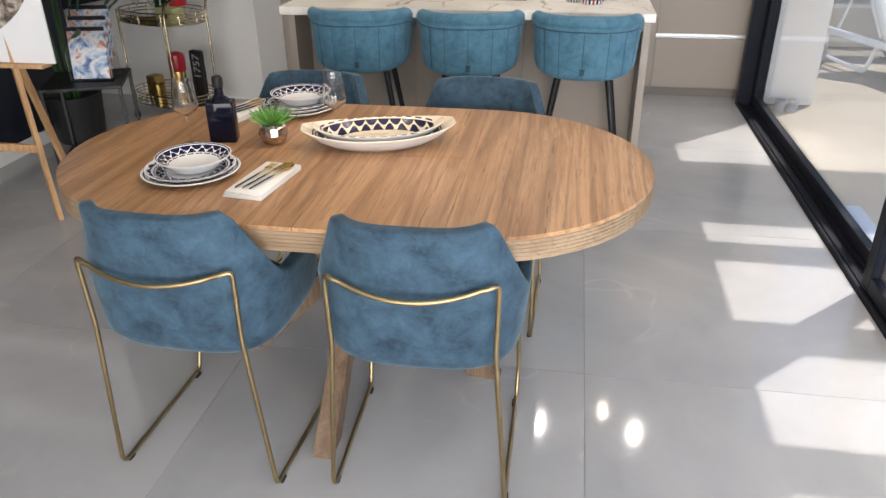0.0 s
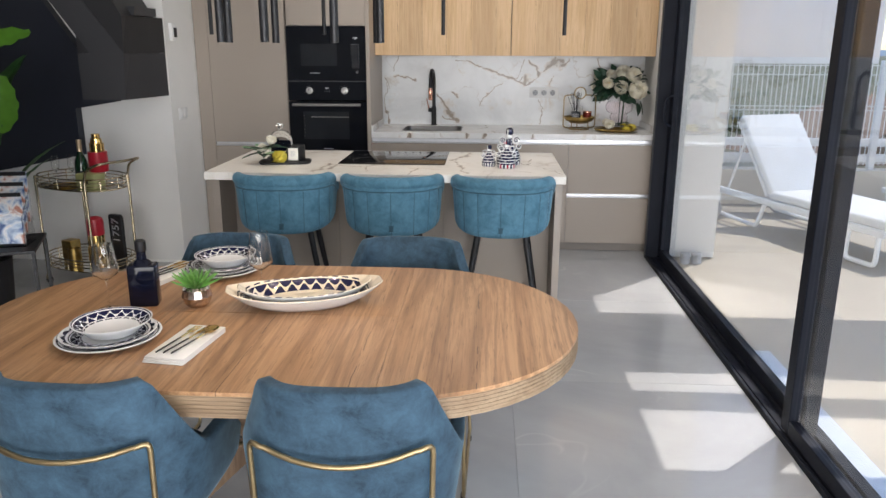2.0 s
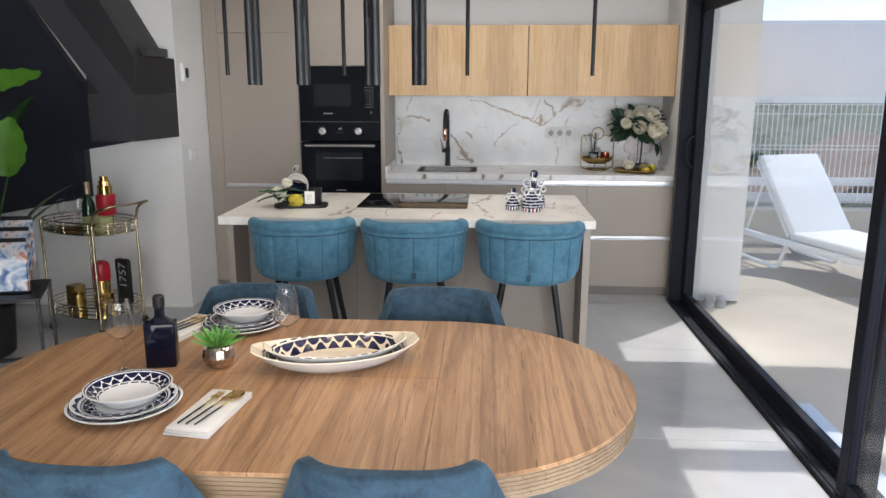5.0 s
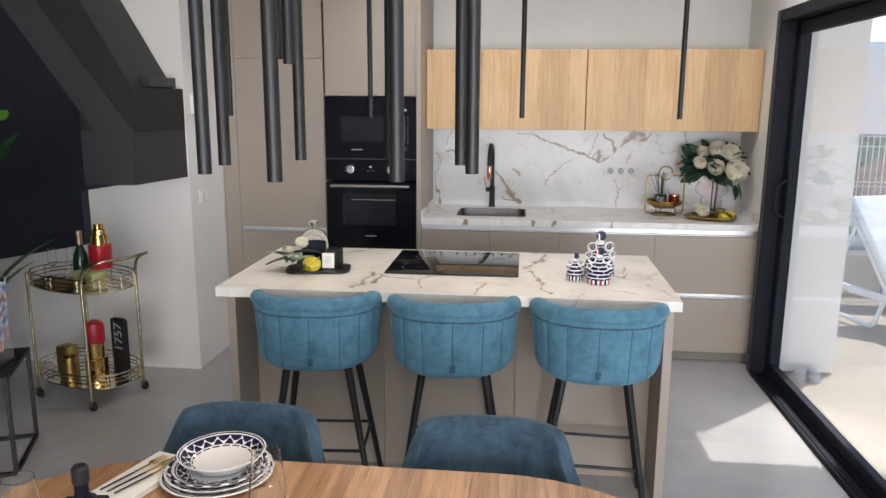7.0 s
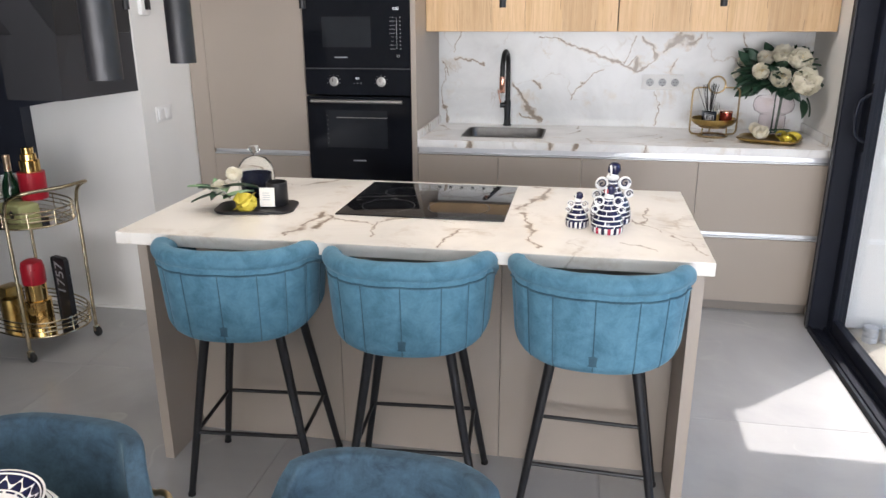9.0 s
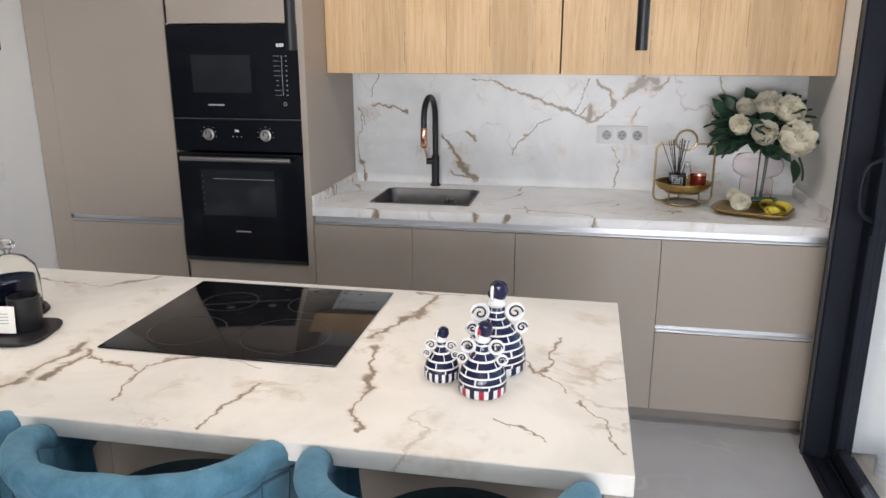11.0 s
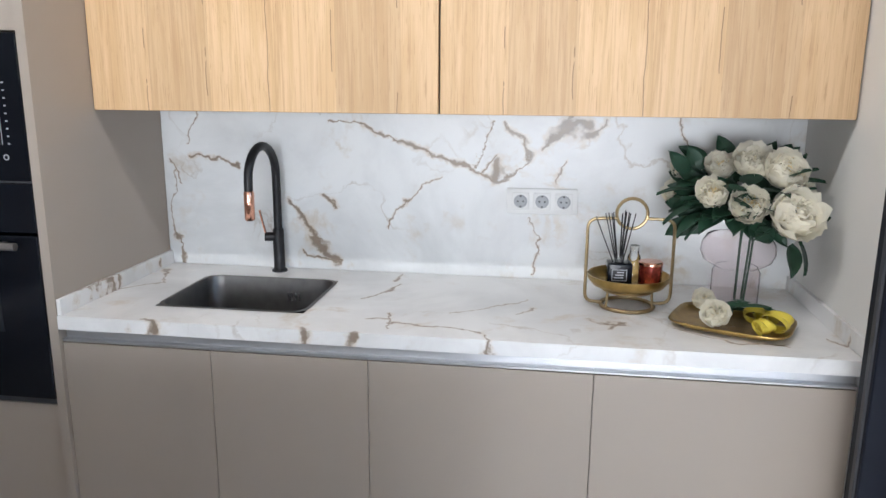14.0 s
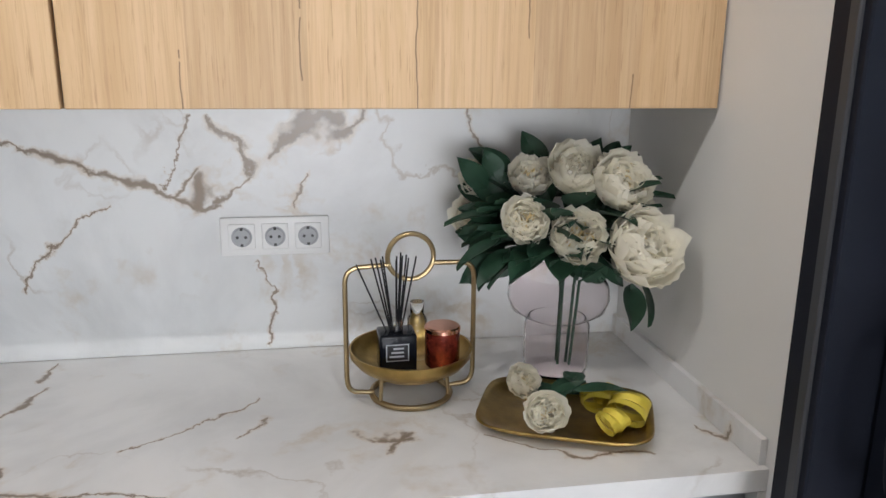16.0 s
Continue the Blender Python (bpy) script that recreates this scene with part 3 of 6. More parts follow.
def upright(bm, pts, y0, y1):
    """A slab over an outline in x and z, from y0 to y1."""
    a = [bm.verts.new((x, y0, z)) for x, z in pts]
    b = [bm.verts.new((x, y1, z)) for x, z in pts]
    bm.faces.new(a)
    bm.faces.new(b[::-1])
    for i in range(len(pts)):
        j = (i + 1) % len(pts)
        bm.faces.new((a[j], a[i], b[i], b[j]))
    return bm


def to_mesh(name, bm, material, smooth=True, angle=38):
    bmesh.ops.recalc_face_normals(bm, faces=bm.faces[:])
    me = bpy.data.meshes.new(name)
    bm.to_mesh(me)
    bm.free()
    me.materials.append(material)
    if smooth:
        me.shade_smooth()
        me.set_sharp_from_angle(angle=radians(angle))
    return me


def part(name, bm, material, parent, label="", smooth=True, angle=38):
    ob = new(name, to_mesh(name, bm, material, smooth, angle))
    ob.parent = parent
    if label:
        tagged(ob, label)
    return ob


def thing(name, label, category, x=0.0, y=0.0, z=0.0, rz=0.0, group="", kind=""):
    ob = new(name)
    ob.empty_display_size = 0.1
    ob.matrix_basis = pose(x, y, z, 0, 0, rz)
    return tagged(ob, label, category, group, kind)


def single(name, bm, material, label, category, x=0.0, y=0.0, z=0.0, rz=0.0, group="", kind="", smooth=True):
    ob = new(name, to_mesh(name, bm, material, smooth))
    ob.matrix_basis = pose(x, y, z, 0, 0, rz)
    return tagged(ob, label, category, group, kind)


def writing(name, text, size, material, parent, m, label="", depth=0.0004):
    cu = bpy.data.curves.new(name, "FONT")
    cu.body, cu.size, cu.align_x, cu.align_y, cu.extrude = text, size, "CENTER", "CENTER", depth
    tmp = bpy.data.objects.new(name, cu)
    me = bpy.data.meshes.new_from_object(tmp)
    bpy.data.objects.remove(tmp)
    me.materials.append(material)
    ob = new(name, me)
    ob.parent = parent
    ob.matrix_basis = m
    return tagged(ob, label) if label else ob


BM = bmesh.new
FACE = pose(0, 0, 0, 90, 0, 0)     # lays writing on a front that faces -y

# ---- the shell of the room ----
XW = 2.21          # inner line of the glazing
CEIL = 2.72


def structure(name, bm, material, label, smooth=False):
    return single(name, bm, material, label, name.split("_")[0], kind="structure", smooth=smooth)


floor_base = structure("floor", box(BM(), -4.6, 2.36, -3.2, 7.9, -0.2, -0.004), M_GROUT, "grey polished large-format porcelain tile floor")
structure("ceiling", box(BM(), -4.6, 2.7, -3.2, 7.9, CEIL, CEIL + 0.2), M_CEIL, "plain white painted ceiling")
structure("wall_north", box(BM(), -1.2, 2.9, YB + 0.012, YB + 0.25, 0, CEIL), M_WALL, "white painted kitchen back wall")
structure("wall_west", box(BM(), -4.8, -4.6, -3.2, 7.9, 0, CEIL), M_WALL, "white painted side wall")
# unseen back wall, left open behind the added fill lamp
bm = box(BM(), -4.6, -1.2, -3.2, -3.0, 0, CEIL)
box(bm, 2.2, 2.4, -3.2, -3.0, 0, CEIL)
box(bm, -1.2, 2.2, -3.2, -3.0, 2.3, CEIL)
structure("wall_south", bm, M_WALL, "unseen white wall with an opening made for the fill lamp")
# wall end beside the glazing, and the lintel over it
bm = box(BM(), 2.2685, 2.75, 6.84, YB + 0.012, 0, CEIL)
structure("wall_east", bm, M_WALL, "white wall end beside the sliding window")
structure("wall_lintel", box(BM(), XW + 0.03, 2.46, -3.2, 6.84, 2.20, CEIL), M_WALL, "white lintel above the sliding windows")
# stair wall: a white block with a lit right end
structure("wall_stair", box(BM(), -3.6, -1.245, 6.43, 7.9, 0, CEIL), M_WALL, "white painted stair wall beside the kitchen")
structure("baseboard", box(BM(), -2.25, -1.243, 6.418, 6.43, 0, 0.012), M_WALL, "thin white skirting at the stair wall")
structure("wall_navy", box(BM(), -2.45, -2.26, 0.6, 5.75, 0, CEIL), M_NAVY, "dark navy painted wall under the stairs")
structure("baseboard_navy", box(BM(), -2.26, -2.245, 0.6, 5.76, 0, 0.085, 0.003), M_WALL, "white skirting along the navy wall")

# staircase: a dark landing and a flight that climbs to the left
stair = thing("staircase", "charcoal painted staircase with landing and a climbing closed stringer", "staircase")
part("landing", outline(BM(), [(-1.332, 5.95), (-1.254, 6.428), (-1.62, 6.428), (-1.62, 5.952)], 1.22, 1.508), M_STRING, stair, "grey painted landing edge", smooth=False)
part("landing_parapet", outline(BM(), [(-1.318, 5.955), (-1.252, 6.426), (-1.62, 6.426), (-1.62, 5.957)], 1.509, 1.738), M_STAIR, stair, smooth=False)
part("stringer", upright(BM(), [(-1.334, 1.222), (-1.318, 1.507), (-2.191, 2.72), (-2.392, 2.72)], 5.948, 6.427), M_STRING, stair, "grey painted stringer of the climbing flight", smooth=False)
part("flight_side", upright(BM(), [(-1.320, 1.509), (-1.31, 1.738), (-1.868, 2.72), (-2.189, 2.72)], 5.953, 6.426), M_STAIR, stair, smooth=False)
part("back_panel", upright(BM(), [(-1.90, 0.80), (-1.90, 1.13), (-1.60, 1.18), (-2.6, 2.7), (-3.4, 2.7), (-3.4, 0.45), (-2.54, 0.68)], 6.35, 6.426), M_NAVY, stair, "dark navy panel below the flight", smooth=False)
part("step_edge", upright(BM(), [(-1.44, 1.75), (-1.29, 1.745), (-1.29, 1.80), (-1.44, 1.80)], 6.1, 6.42), M_FRAMEG, stair, smooth=False)
for i in range(3):
    x = -1.60 - i * 0.42
    gp = part("glass_panel", upright(BM(), [(x, 1.79 + i * 0.59), (x - 0.40, 2.35 + i * 0.59), (x - 0.40, 2.70), (x, 2.70)], 6.10, 6.11), M_PANE, stair, "clear glass balustrade pane", smooth=False) if i < 2 else None
    if gp:
        gp.visible_shadow = False

panel = thing("entry_panel", "small white wall control with a black screen", "thermostat", -1.235, 6.55, 1.65)
part("body", box(BM(), -0.010, 0.012, -0.05, 0.03, -0.06, 0.06, 0.004), M_PLASTIC, panel)
part("screen", box(BM(), 0.012, 0.018, -0.02, 0.025, -0.035, 0.03, 0.001), M_BLACK, panel, "black screen")
sw = thing("light_switch", "white flush double light switch on the white wall end", "switch", -1.245, 6.62, 1.08)
part("plate", box(BM(), 0.0, 0.008, -0.075, 0.075, -0.04, 0.04, 0.003), M_PLASTIC, sw)
for dy in (-0.034, 0.034):
    part("rocker", box(BM(), 0.008, 0.012, dy - 0.027, dy + 0.027, -0.027, 0.027, 0.002), M_PLASTIC, sw)

# ---- glazing ----
def sliding_panel(name, x, y0, y1, label, handle_at=None):
    """A framed glass leaf in the plane x, from y0 (near) to y1 (far)."""
    t = thing(name, label, "sliding door", kind="structure")
    d, w, h = 0.028, 0.075, 2.13
    for a, b in ((y0, y0 + w), (y1 - w, y1)):
        part("stile", box(BM(), x - d, x + d, a, b, 0.03, h, 0.004, 1), M_FRAME, t, smooth=False)
    part("bottom_rail", box(BM(), x - d, x + d, y0 + w, y1 - w, 0.03, 0.095, 0.003, 1), M_FRAME, t, smooth=False)
    part("top_rail", box(BM(), x - d, x + d, y0 + w, y1 - w, h - 0.07, h, 0.003, 1), M_FRAME, t, smooth=False)
    part("glazing_bead", box(BM(), x - d - 0.004, x - d + 0.006, y0 + w, y0 + w + 0.012, 0.10, h - 0.07), M_PLASTIC, t, "pale glazing bead", smooth=False)
    pane = part("pane", box(BM(), x - 0.009, x + 0.009, y0 + w - 0.01, y1 - w + 0.01, 0.085, h - 0.06), M_PANE, t, "clear glass pane", smooth=False)
    pane.visible_shadow = False
    if handle_at:
        pts = [(x - d - 0.002, handle_at, 1.23), (x - d - 0.05, handle_at, 1.205), (x - d - 0.06, handle_at, 1.12), (x - d - 0.05, handle_at, 1.035), (x - d - 0.002, handle_at, 1.01)]
        hd = part("handle", sweep(BM(), round_path(pts, 0.03), 0.008, 8, flat=1.4), M_FRAME, t, "black bow handle")
        part("lock_plate", box(BM(), x - d - 0.006, x - d, handle_at - 0.016, handle_at + 0.016, 0.96, 1.28, 0.003), M_FRAME, t)
    return t


sliding_panel("door_1", XW + 0.115, 4.02, 6.76, "closed black aluminium sliding glass door to the terrace", 6.66)
sliding_panel("door_2", XW + 0.045, 1.28, 4.10, "closed black aluminium sliding glass door beside the dining table")
sliding_panel("door_3", XW + 0.115, -1.46, 1.36, "closed black aluminium sliding glass door behind the dining area")
wf = thing("window_frame", "black aluminium track frame of the sliding glass wall", "window frame", kind="structure")
part("jamb", box(BM(), XW, 2.40, 6.765, 6.84, 0, 2.20, 0.003, 1), M_FRAME, wf, smooth=False)
part("jamb_rib", box(BM(), XW - 0.006, XW + 0.02, 6.78, 6.80, 0.0, 2.2, 0.002, 1), M_FRAMEG, wf, smooth=False)
part("head", box(BM(), XW, 2.40, -3.0, 6.765, 2.135, 2.20, 0.003, 1), M_FRAME, wf, smooth=False)
for k, (a, b, h) in enumerate(((0.0, 0.016, 0.024), (0.03, 0.06, 0.012), (0.078, 0.086, 0.026), (0.10, 0.13, 0.012), (0.15, 0.20, 0.024))):
    part("track_rib", box(BM(), XW + a, XW + b, -3.0, 6.765, 0.0, h, 0.002, 1), M_FRAME, wf, smooth=False)
part("sill", box(BM(), XW, 2.41, -3.0, 6.765, -0.05, 0.004), M_FRAME, wf, smooth=False)
structure("wall_east_near", box(BM(), XW + 0.02, 2.45, -3.0, -1.5, 0, 2.2), M_WALL, "white wall beyond the last glass door")

# ---- kitchen ----
Y0 = 6.94        # front of the cabinet doors


def door_front(name, parent, x0, x1, z0, z1, y=Y0, t=0.02, mat=M_LACQ):
    return part(name, box(BM(), x0 + 0.0009, x1 - 0.0009, y, y + t, z0 + 0.0009, z1 - 0.0009, 0.0012, 1), mat, parent, smooth=False)


def rail(parent, x0, x1, z0, z1):
    """A recessed aluminium grip channel."""
    bm = box(BM(), x0, x1, Y0 + 0.022, Y0 + 0.030, z0, z1)
    box(bm, x0, x1, Y0 + 0.0, Y0 + 0.024, z0 - 0.002, z0 + 0.006, 0.002, 1)
    return part("grip_rail", bm, M_ALU, parent, "brushed aluminium grip rail", smooth=False)


tall = thing("tall_cabinet", "tall greige lacquered kitchen larder cabinet", "cabinet")
part("filler", box(BM(), -1.24, -1.135, Y0 + 0.004, Y0 + 0.03, 0.07, 2.68), M_LACQ, tall, smooth=False)
part("body", box(BM(), -1.24, -0.545, Y0 + 0.032, YB, 0.07, 2.68), M_LACQ, tall, smooth=False)
door_front("door", tall, -1.133, -0.544, 0.835, 1.94)
door_front("door", tall, -1.133, -0.544, 1.94, 2.68)
door_front("door", tall, -1.133, -0.544, 0.07, 0.805)
rail(tall, -1.133, -0.544, 0.808, 0.832)
part("kickboard", box(BM(), -1.24, -0.545, Y0 + 0.06, Y0 + 0.08, 0, 0.068), M_KICK, tall, smooth=False)
oc = thing("oven_cabinet", "tall greige lacquered cabinet housing for the ovens", "cabinet")
bm = box(BM(), -0.542, -0.53, Y0 + 0.0, YB, 0.07, 2.68)
part("side_panel", box(BM(), 0.068, 0.096, Y0 - 0.012, YB, 0.0, 2.68), M_LACQ, oc, smooth=False)
box(bm, -0.53, 0.068, Y0 + 0.45, YB, 0.07, 2.68)
box(bm, -0.53, 0.068, Y0 + 0.03, Y0 + 0.46, 0.64, 0.656)
part("body", bm, M_LACQ, oc, smooth=False)
door_front("door", oc, -0.542, 0.066, 1.705, 2.68)
door_front("drawer_front", oc, -0.542, 0.066, 0.07, 0.64)
part("kickboard", box(BM(), -0.545, 0.066, Y0 + 0.06, Y0 + 0.08, 0, 0.068), M_KICK, oc, smooth=False)

mw = thing("microwave", "built-in black glass microwave with lit clock", "microwave", -0.236, Y0, 0)
part("front", box(BM(), -0.30, 0.30, -0.012, 0.40, 1.305, 1.70, 0.003, 1), M_OVEN, mw, smooth=False)
part("window", box(BM(), -0.19, 0.085, -0.0145, -0.012, 1.415, 1.575), M_OVENWIN, mw, "dark grey door window", smooth=False)
writing("clock", "0:00", 0.020, M_DISPLAY, mw, pose(0.225, -0.0135, 1.615, 90))
for k in range(9):
    z = 1.57 - k * 0.0205
    wd = 0.03 if k in (0, 1, 2, 3, 4, 7, 8) else 0.012
    part("print_line", box(BM(), 0.205 - wd / 2, 0.205 + wd / 2, -0.0135, -0.012, z, z + 0.0015), M_PRINT, mw, smooth=False)
    part("print_mark", box(BM(), 0.245, 0.251, -0.0135, -0.012, z - 0.001, z + 0.003), M_PRINT, mw, smooth=False)
part("print_line", box(BM(), 0.2275, 0.229, -0.0135, -0.012, 1.405, 1.572), M_PRINT, mw, smooth=False)
part("button", lathe(BM(), [(0.006, 0), (0.008, 0), (0.008, 0.002), (0.006, 0.002), (0.006, 0)], 16, pose(0.235, -0.012, 1.37, 90)), M_PRINT, mw)
part("logo_bar", box(BM(), -0.125, -0.05, -0.0135, -0.012, 1.359, 1.365), M_PRINT, mw, "small grey maker mark", smooth=False)
part("gap", box(BM(), -0.30, 0.30, -0.010, 0.0, 1.299, 1.304), M_FRAMEG, mw, smooth=False)

ov = thing("oven", "built-in black glass oven with steel bar handle", "oven", -0.236, Y0, 0)
part("control_panel", box(BM(), -0.30, 0.30, -0.012, 0.40, 1.158, 1.298, 0.003, 1), M_OVEN, ov, smooth=False)
part("oven_door", box(BM(), -0.30, 0.30, -0.014, 0.40, 0.662, 1.150, 0.003, 1), M_OVEN, ov, smooth=False)
part("base_strip", box(BM(), -0.30, 0.30, -0.006, 0.02, 0.645, 0.660), M_FRAMEG, ov, smooth=False)
part("window", box(BM(), -0.19, 0.165, -0.0165, -0.014, 0.865, 1.075), M_OVENWIN, ov, "dark oven window", smooth=False)
part("shelf", box(BM(), -0.13, 0.163, -0.0175, -0.0165, 1.033, 1.036), M_STEEL, ov, "chrome oven rack behind glass", smooth=False)
for k in range(7):
    part("rack_support", box(BM(), -0.187 + 0.004 * (k % 2), -0.181 + 0.004 * (k % 2), -0.0175, -0.0165, 0.885 + k * 0.026, 0.893 + k * 0.026), M_RING, ov, smooth=False)
part("logo_bar", box(BM(), -0.04, 0.035, -0.0155, -0.014, 0.789, 0.795), M_PRINT, ov, "small grey maker mark", smooth=False)
hb = part("handle", sweep(BM(), [(-0.26, -0.052, 1.128), (0.26, -0.052, 1.128)], 0.011, 14), M_STEEL, ov, "brushed steel bar handle")
for dx in (-0.20, 0.20):
    part("bracket", box(BM(), dx - 0.008, dx + 0.008, -0.05, -0.014, 1.122, 1.134, 0.002), M_STEEL, ov)
for dx in (-0.135, 0.135):
    kn = part("knob", lathe(BM(), [(0.026, 0), (0.026, 0.004), (0.019, 0.005), (0.018, 0.022), (0.015, 0.025), (0.0, 0.025)], 24, pose(dx, -0.012, 1.232, 90)), M_STEEL, ov, "round steel knob")
    part("pointer", box(BM(), dx - 0.002, dx + 0.002, -0.0385, -0.037, 1.232, 1.248), M_BLACK, kn, smooth=False)
    for a in range(-3, 4):
        an = a * 0.6
        part("dial_mark", box(BM(), dx + 0.036 * math.sin(an) - 0.0025, dx + 0.036 * math.sin(an) + 0.0025, -0.0132, -0.012, 1.231 + 0.036 * math.cos(an), 1.233 + 0.036 * math.cos(an)), M_PRINT, ov, smooth=False)
writing("clock", "0:0", 0.016, M_DISPLAY, ov, pose(0.0, -0.0135, 1.25, 90))
for dx in (-0.02, 0.0, 0.02):
    part("dial_mark", box(BM(), dx - 0.002, dx + 0.002, -0.0132, -0.012, 1.222, 1.226), M_PRINT, ov, smooth=False)

# base units
XL, XR = 0.097, 2.264
splits = [XL, 0.549, 1.003, 1.608, XR - 0.012]
for i in range(4):
    u = thing("base_cabinet", "greige handleless base cabinet with drawers" if i == 3 else "greige handleless kitchen base cabinet", "cabinet", group="kitchen base cabinets")
    x0, x1 = splits[i], splits[i + 1]
    bm = box(BM(), x0 + 0.001, x1 - 0.001, Y0 + 0.032, YB - 0.01, 0.07, 0.66)
    box(bm, x0 + 0.001, x1 - 0.001, Y0 + 0.032, Y0 + 0.05, 0.66, 0.875)
    part("body", bm, M_LACQ, u, smooth=False)
    if i == 3:
        door_front("drawer_front", u, x0, x1, 0.07, 0.43)
        door_front("drawer_front", u, x0, x1, 0.462, 0.838)
        rail(u, x0, x1, 0.434, 0.458)
    else:
        door_front("door", u, x0, x1, 0.07, 0.838)
    rail(u, x0, x1, 0.842, 0.874)
    part("kickboard", box(BM(), x0, x1, Y0 + 0.06, Y0 + 0.08, 0, 0.068), M_KICK, u, smooth=False)
structure("trim_cabinet_end", box(BM(), XR - 0.011, XR + 0.004, Y0 - 0.01, YB, 0, 0.878), M_WALL, "white end strip of the base units")

SX0, SX1, SY0, SY1 = 0.318, 0.78, 7.07, 7.44
wt = thing("worktop", "white marble-look worktop with brown veins and upstands", "worktop")
part("slab", box(BM(), XL, SX0, Y0 - 0.012, YB, 0.88, 0.92), M_WORK, wt, smooth=False)
part("slab", box(BM(), SX1, XR + 0.003, Y0 - 0.012, YB, 0.88, 0.92), M_WORK, wt, smooth=False)
part("sink_front", box(BM(), SX0, SX1, Y0 - 0.012, SY0, 0.88, 0.92), M_WORK, wt, smooth=False)
part("sink_ledge", box(BM(), SX0, SX1, SY1, YB, 0.88, 0.92), M_WORK, wt, smooth=False)
part("upstand", box(BM(), XL, XL + 0.012, Y0 - 0.008, YB - 0.004, 0.921, 0.968), M_WORK, wt, smooth=False)
part("upstand", box(BM(), XR - 0.009, XR + 0.003, Y0 + 0.0, YB - 0.004, 0.921, 0.968), M_WORK, wt, smooth=False)
bs = single("backsplash", box(BM(), XL, XR + 0.003, YB, YB + 0.011, 0.921, 1.50), M_SPLASH, "white marble-look backsplash with dark brown veins", "backsplash", smooth=False)


def rounded_rect(x0, x1, y0, y1, r, k=5):
    pts = []
    for cx, cy, a0 in ((x1 - r, y1 - r, 0), (x0 + r, y1 - r, 90), (x0 + r, y0 + r, 180), (x1 - r, y0 + r, 270)):
        for i in range(k + 1):
            a = radians(a0 + 90 * i / k)
            pts.append((cx + r * math.cos(a), cy + r * math.sin(a)))
    return pts


def basin(bm, levels):
    """Nested rounded loops (inset, z, radius) joined into a bowl."""
    rings = []
    for ins, z, r in levels:
        rings.append([bm.verts.new((x, y, z)) for x, y in rounded_rect(SX0 + ins, SX1 - ins, SY0 + ins, SY1 - ins, r)])
    for a, b in zip(rings, rings[1:]):
        for i in range(len(a)):
            j = (i + 1) % len(a)
            bm.faces.new((a[i], a[j], b[j], b[i]))
    bm.faces.new(rings[-1])
    return bm


sink = thing("sink", "undermounted brushed steel kitchen sink", "sink")
part("bowl", basin(BM(), [(-0.004, 0.9215, 0.05), (0.006, 0.9225, 0.05), (0.008, 0.918, 0.05), (0.012, 0.74, 0.05), (0.03, 0.722, 0.04), (0.20, 0.716, 0.01)]), M_SINK, sink)
part("drain", lathe(BM(), [(0.0, 0.7225), (0.03, 0.7225), (0.04, 0.7215), (0.042, 0.718)], 24, pose(0.55, 7.26, 0)), M_CHROME, sink)
for k in range(4):
    part("overflow_slot", box(BM(), 0.60 + k * 0.013, 0.606 + k * 0.013, SY1 - 0.016, SY1 - 0.0105, 0.845, 0.875, 0.002), M_CHROME, sink)

tap = thing("kitchen_tap", "matt black gooseneck kitchen tap with copper spout tip", "tap", 0.535, 7.535, 0.92)
part("base", lathe(BM(), [(0, 0), (0.027, 0), (0.027, 0.006), (0.022, 0.010), (0.0195, 0.014), (0.0195, 0.15), (0.016, 0.155), (0, 0.155)], 24), M_BLACK, tap)
R = 0.105
arc = [(0, 0, 0.15), (0, 0, 0.34)] + [(-(R - R * math.cos(a)) * 0.06, -(R - R * math.cos(a)), 0.345 + R * math.sin(a)) for a in [math.pi * k / 12 for k in range(1, 13)]]
ex, ey = arc[-1][0], arc[-1][1]
arc += [(ex, ey, 0.31)]
part("neck", sweep(BM(), arc, 0.0145, 14), M_BLACK, tap)
part("spout_tip", lathe(BM(), [(0, 0.22), (0.013, 0.22), (0.0165, 0.225), (0.0165, 0.31), (0.0145, 0.315), (0, 0.315)], 20, pose(ex, ey, 0)), M_COPPER, tap, "copper spray head")
part("lever_hub", sweep(BM(), [(0, 0, 0.125), (-0.045, -0.01, 0.125)], 0.016, 14), M_BLACK, tap)
part("lever", sweep(BM(), [(-0.04, -0.012, 0.13), (-0.058, -0.02, 0.22)], 0.004, 8), M_COPPER, tap, "thin copper lever")

# wall cupboards
for x0, x1 in ((XL, 1.155), (1.158, XR + 0.001)):
    u = thing("wall_cabinet", "honey oak wall cabinet with plain lift front", "cabinet", group="oak wall cabinets")
    u.location = (x0, 7.195, 1.49)
    part("body", box(BM(), 0.002, x1 - x0 - 0.002, 0.022, 0.388, 0.012, 0.518), M_LACQ, u, smooth=False)
    part("door", box(BM(), 0.0015, x1 - x0 - 0.0015, 0.0, 0.02, 0, 0.52, 0.0015, 1), M_CAB, u, smooth=False)
    part("bottom_panel", box(BM(), 0.002, x1 - x0 - 0.002, 0.022, 0.388, 0.0, 0.011), M_LACQ, u, smooth=False)

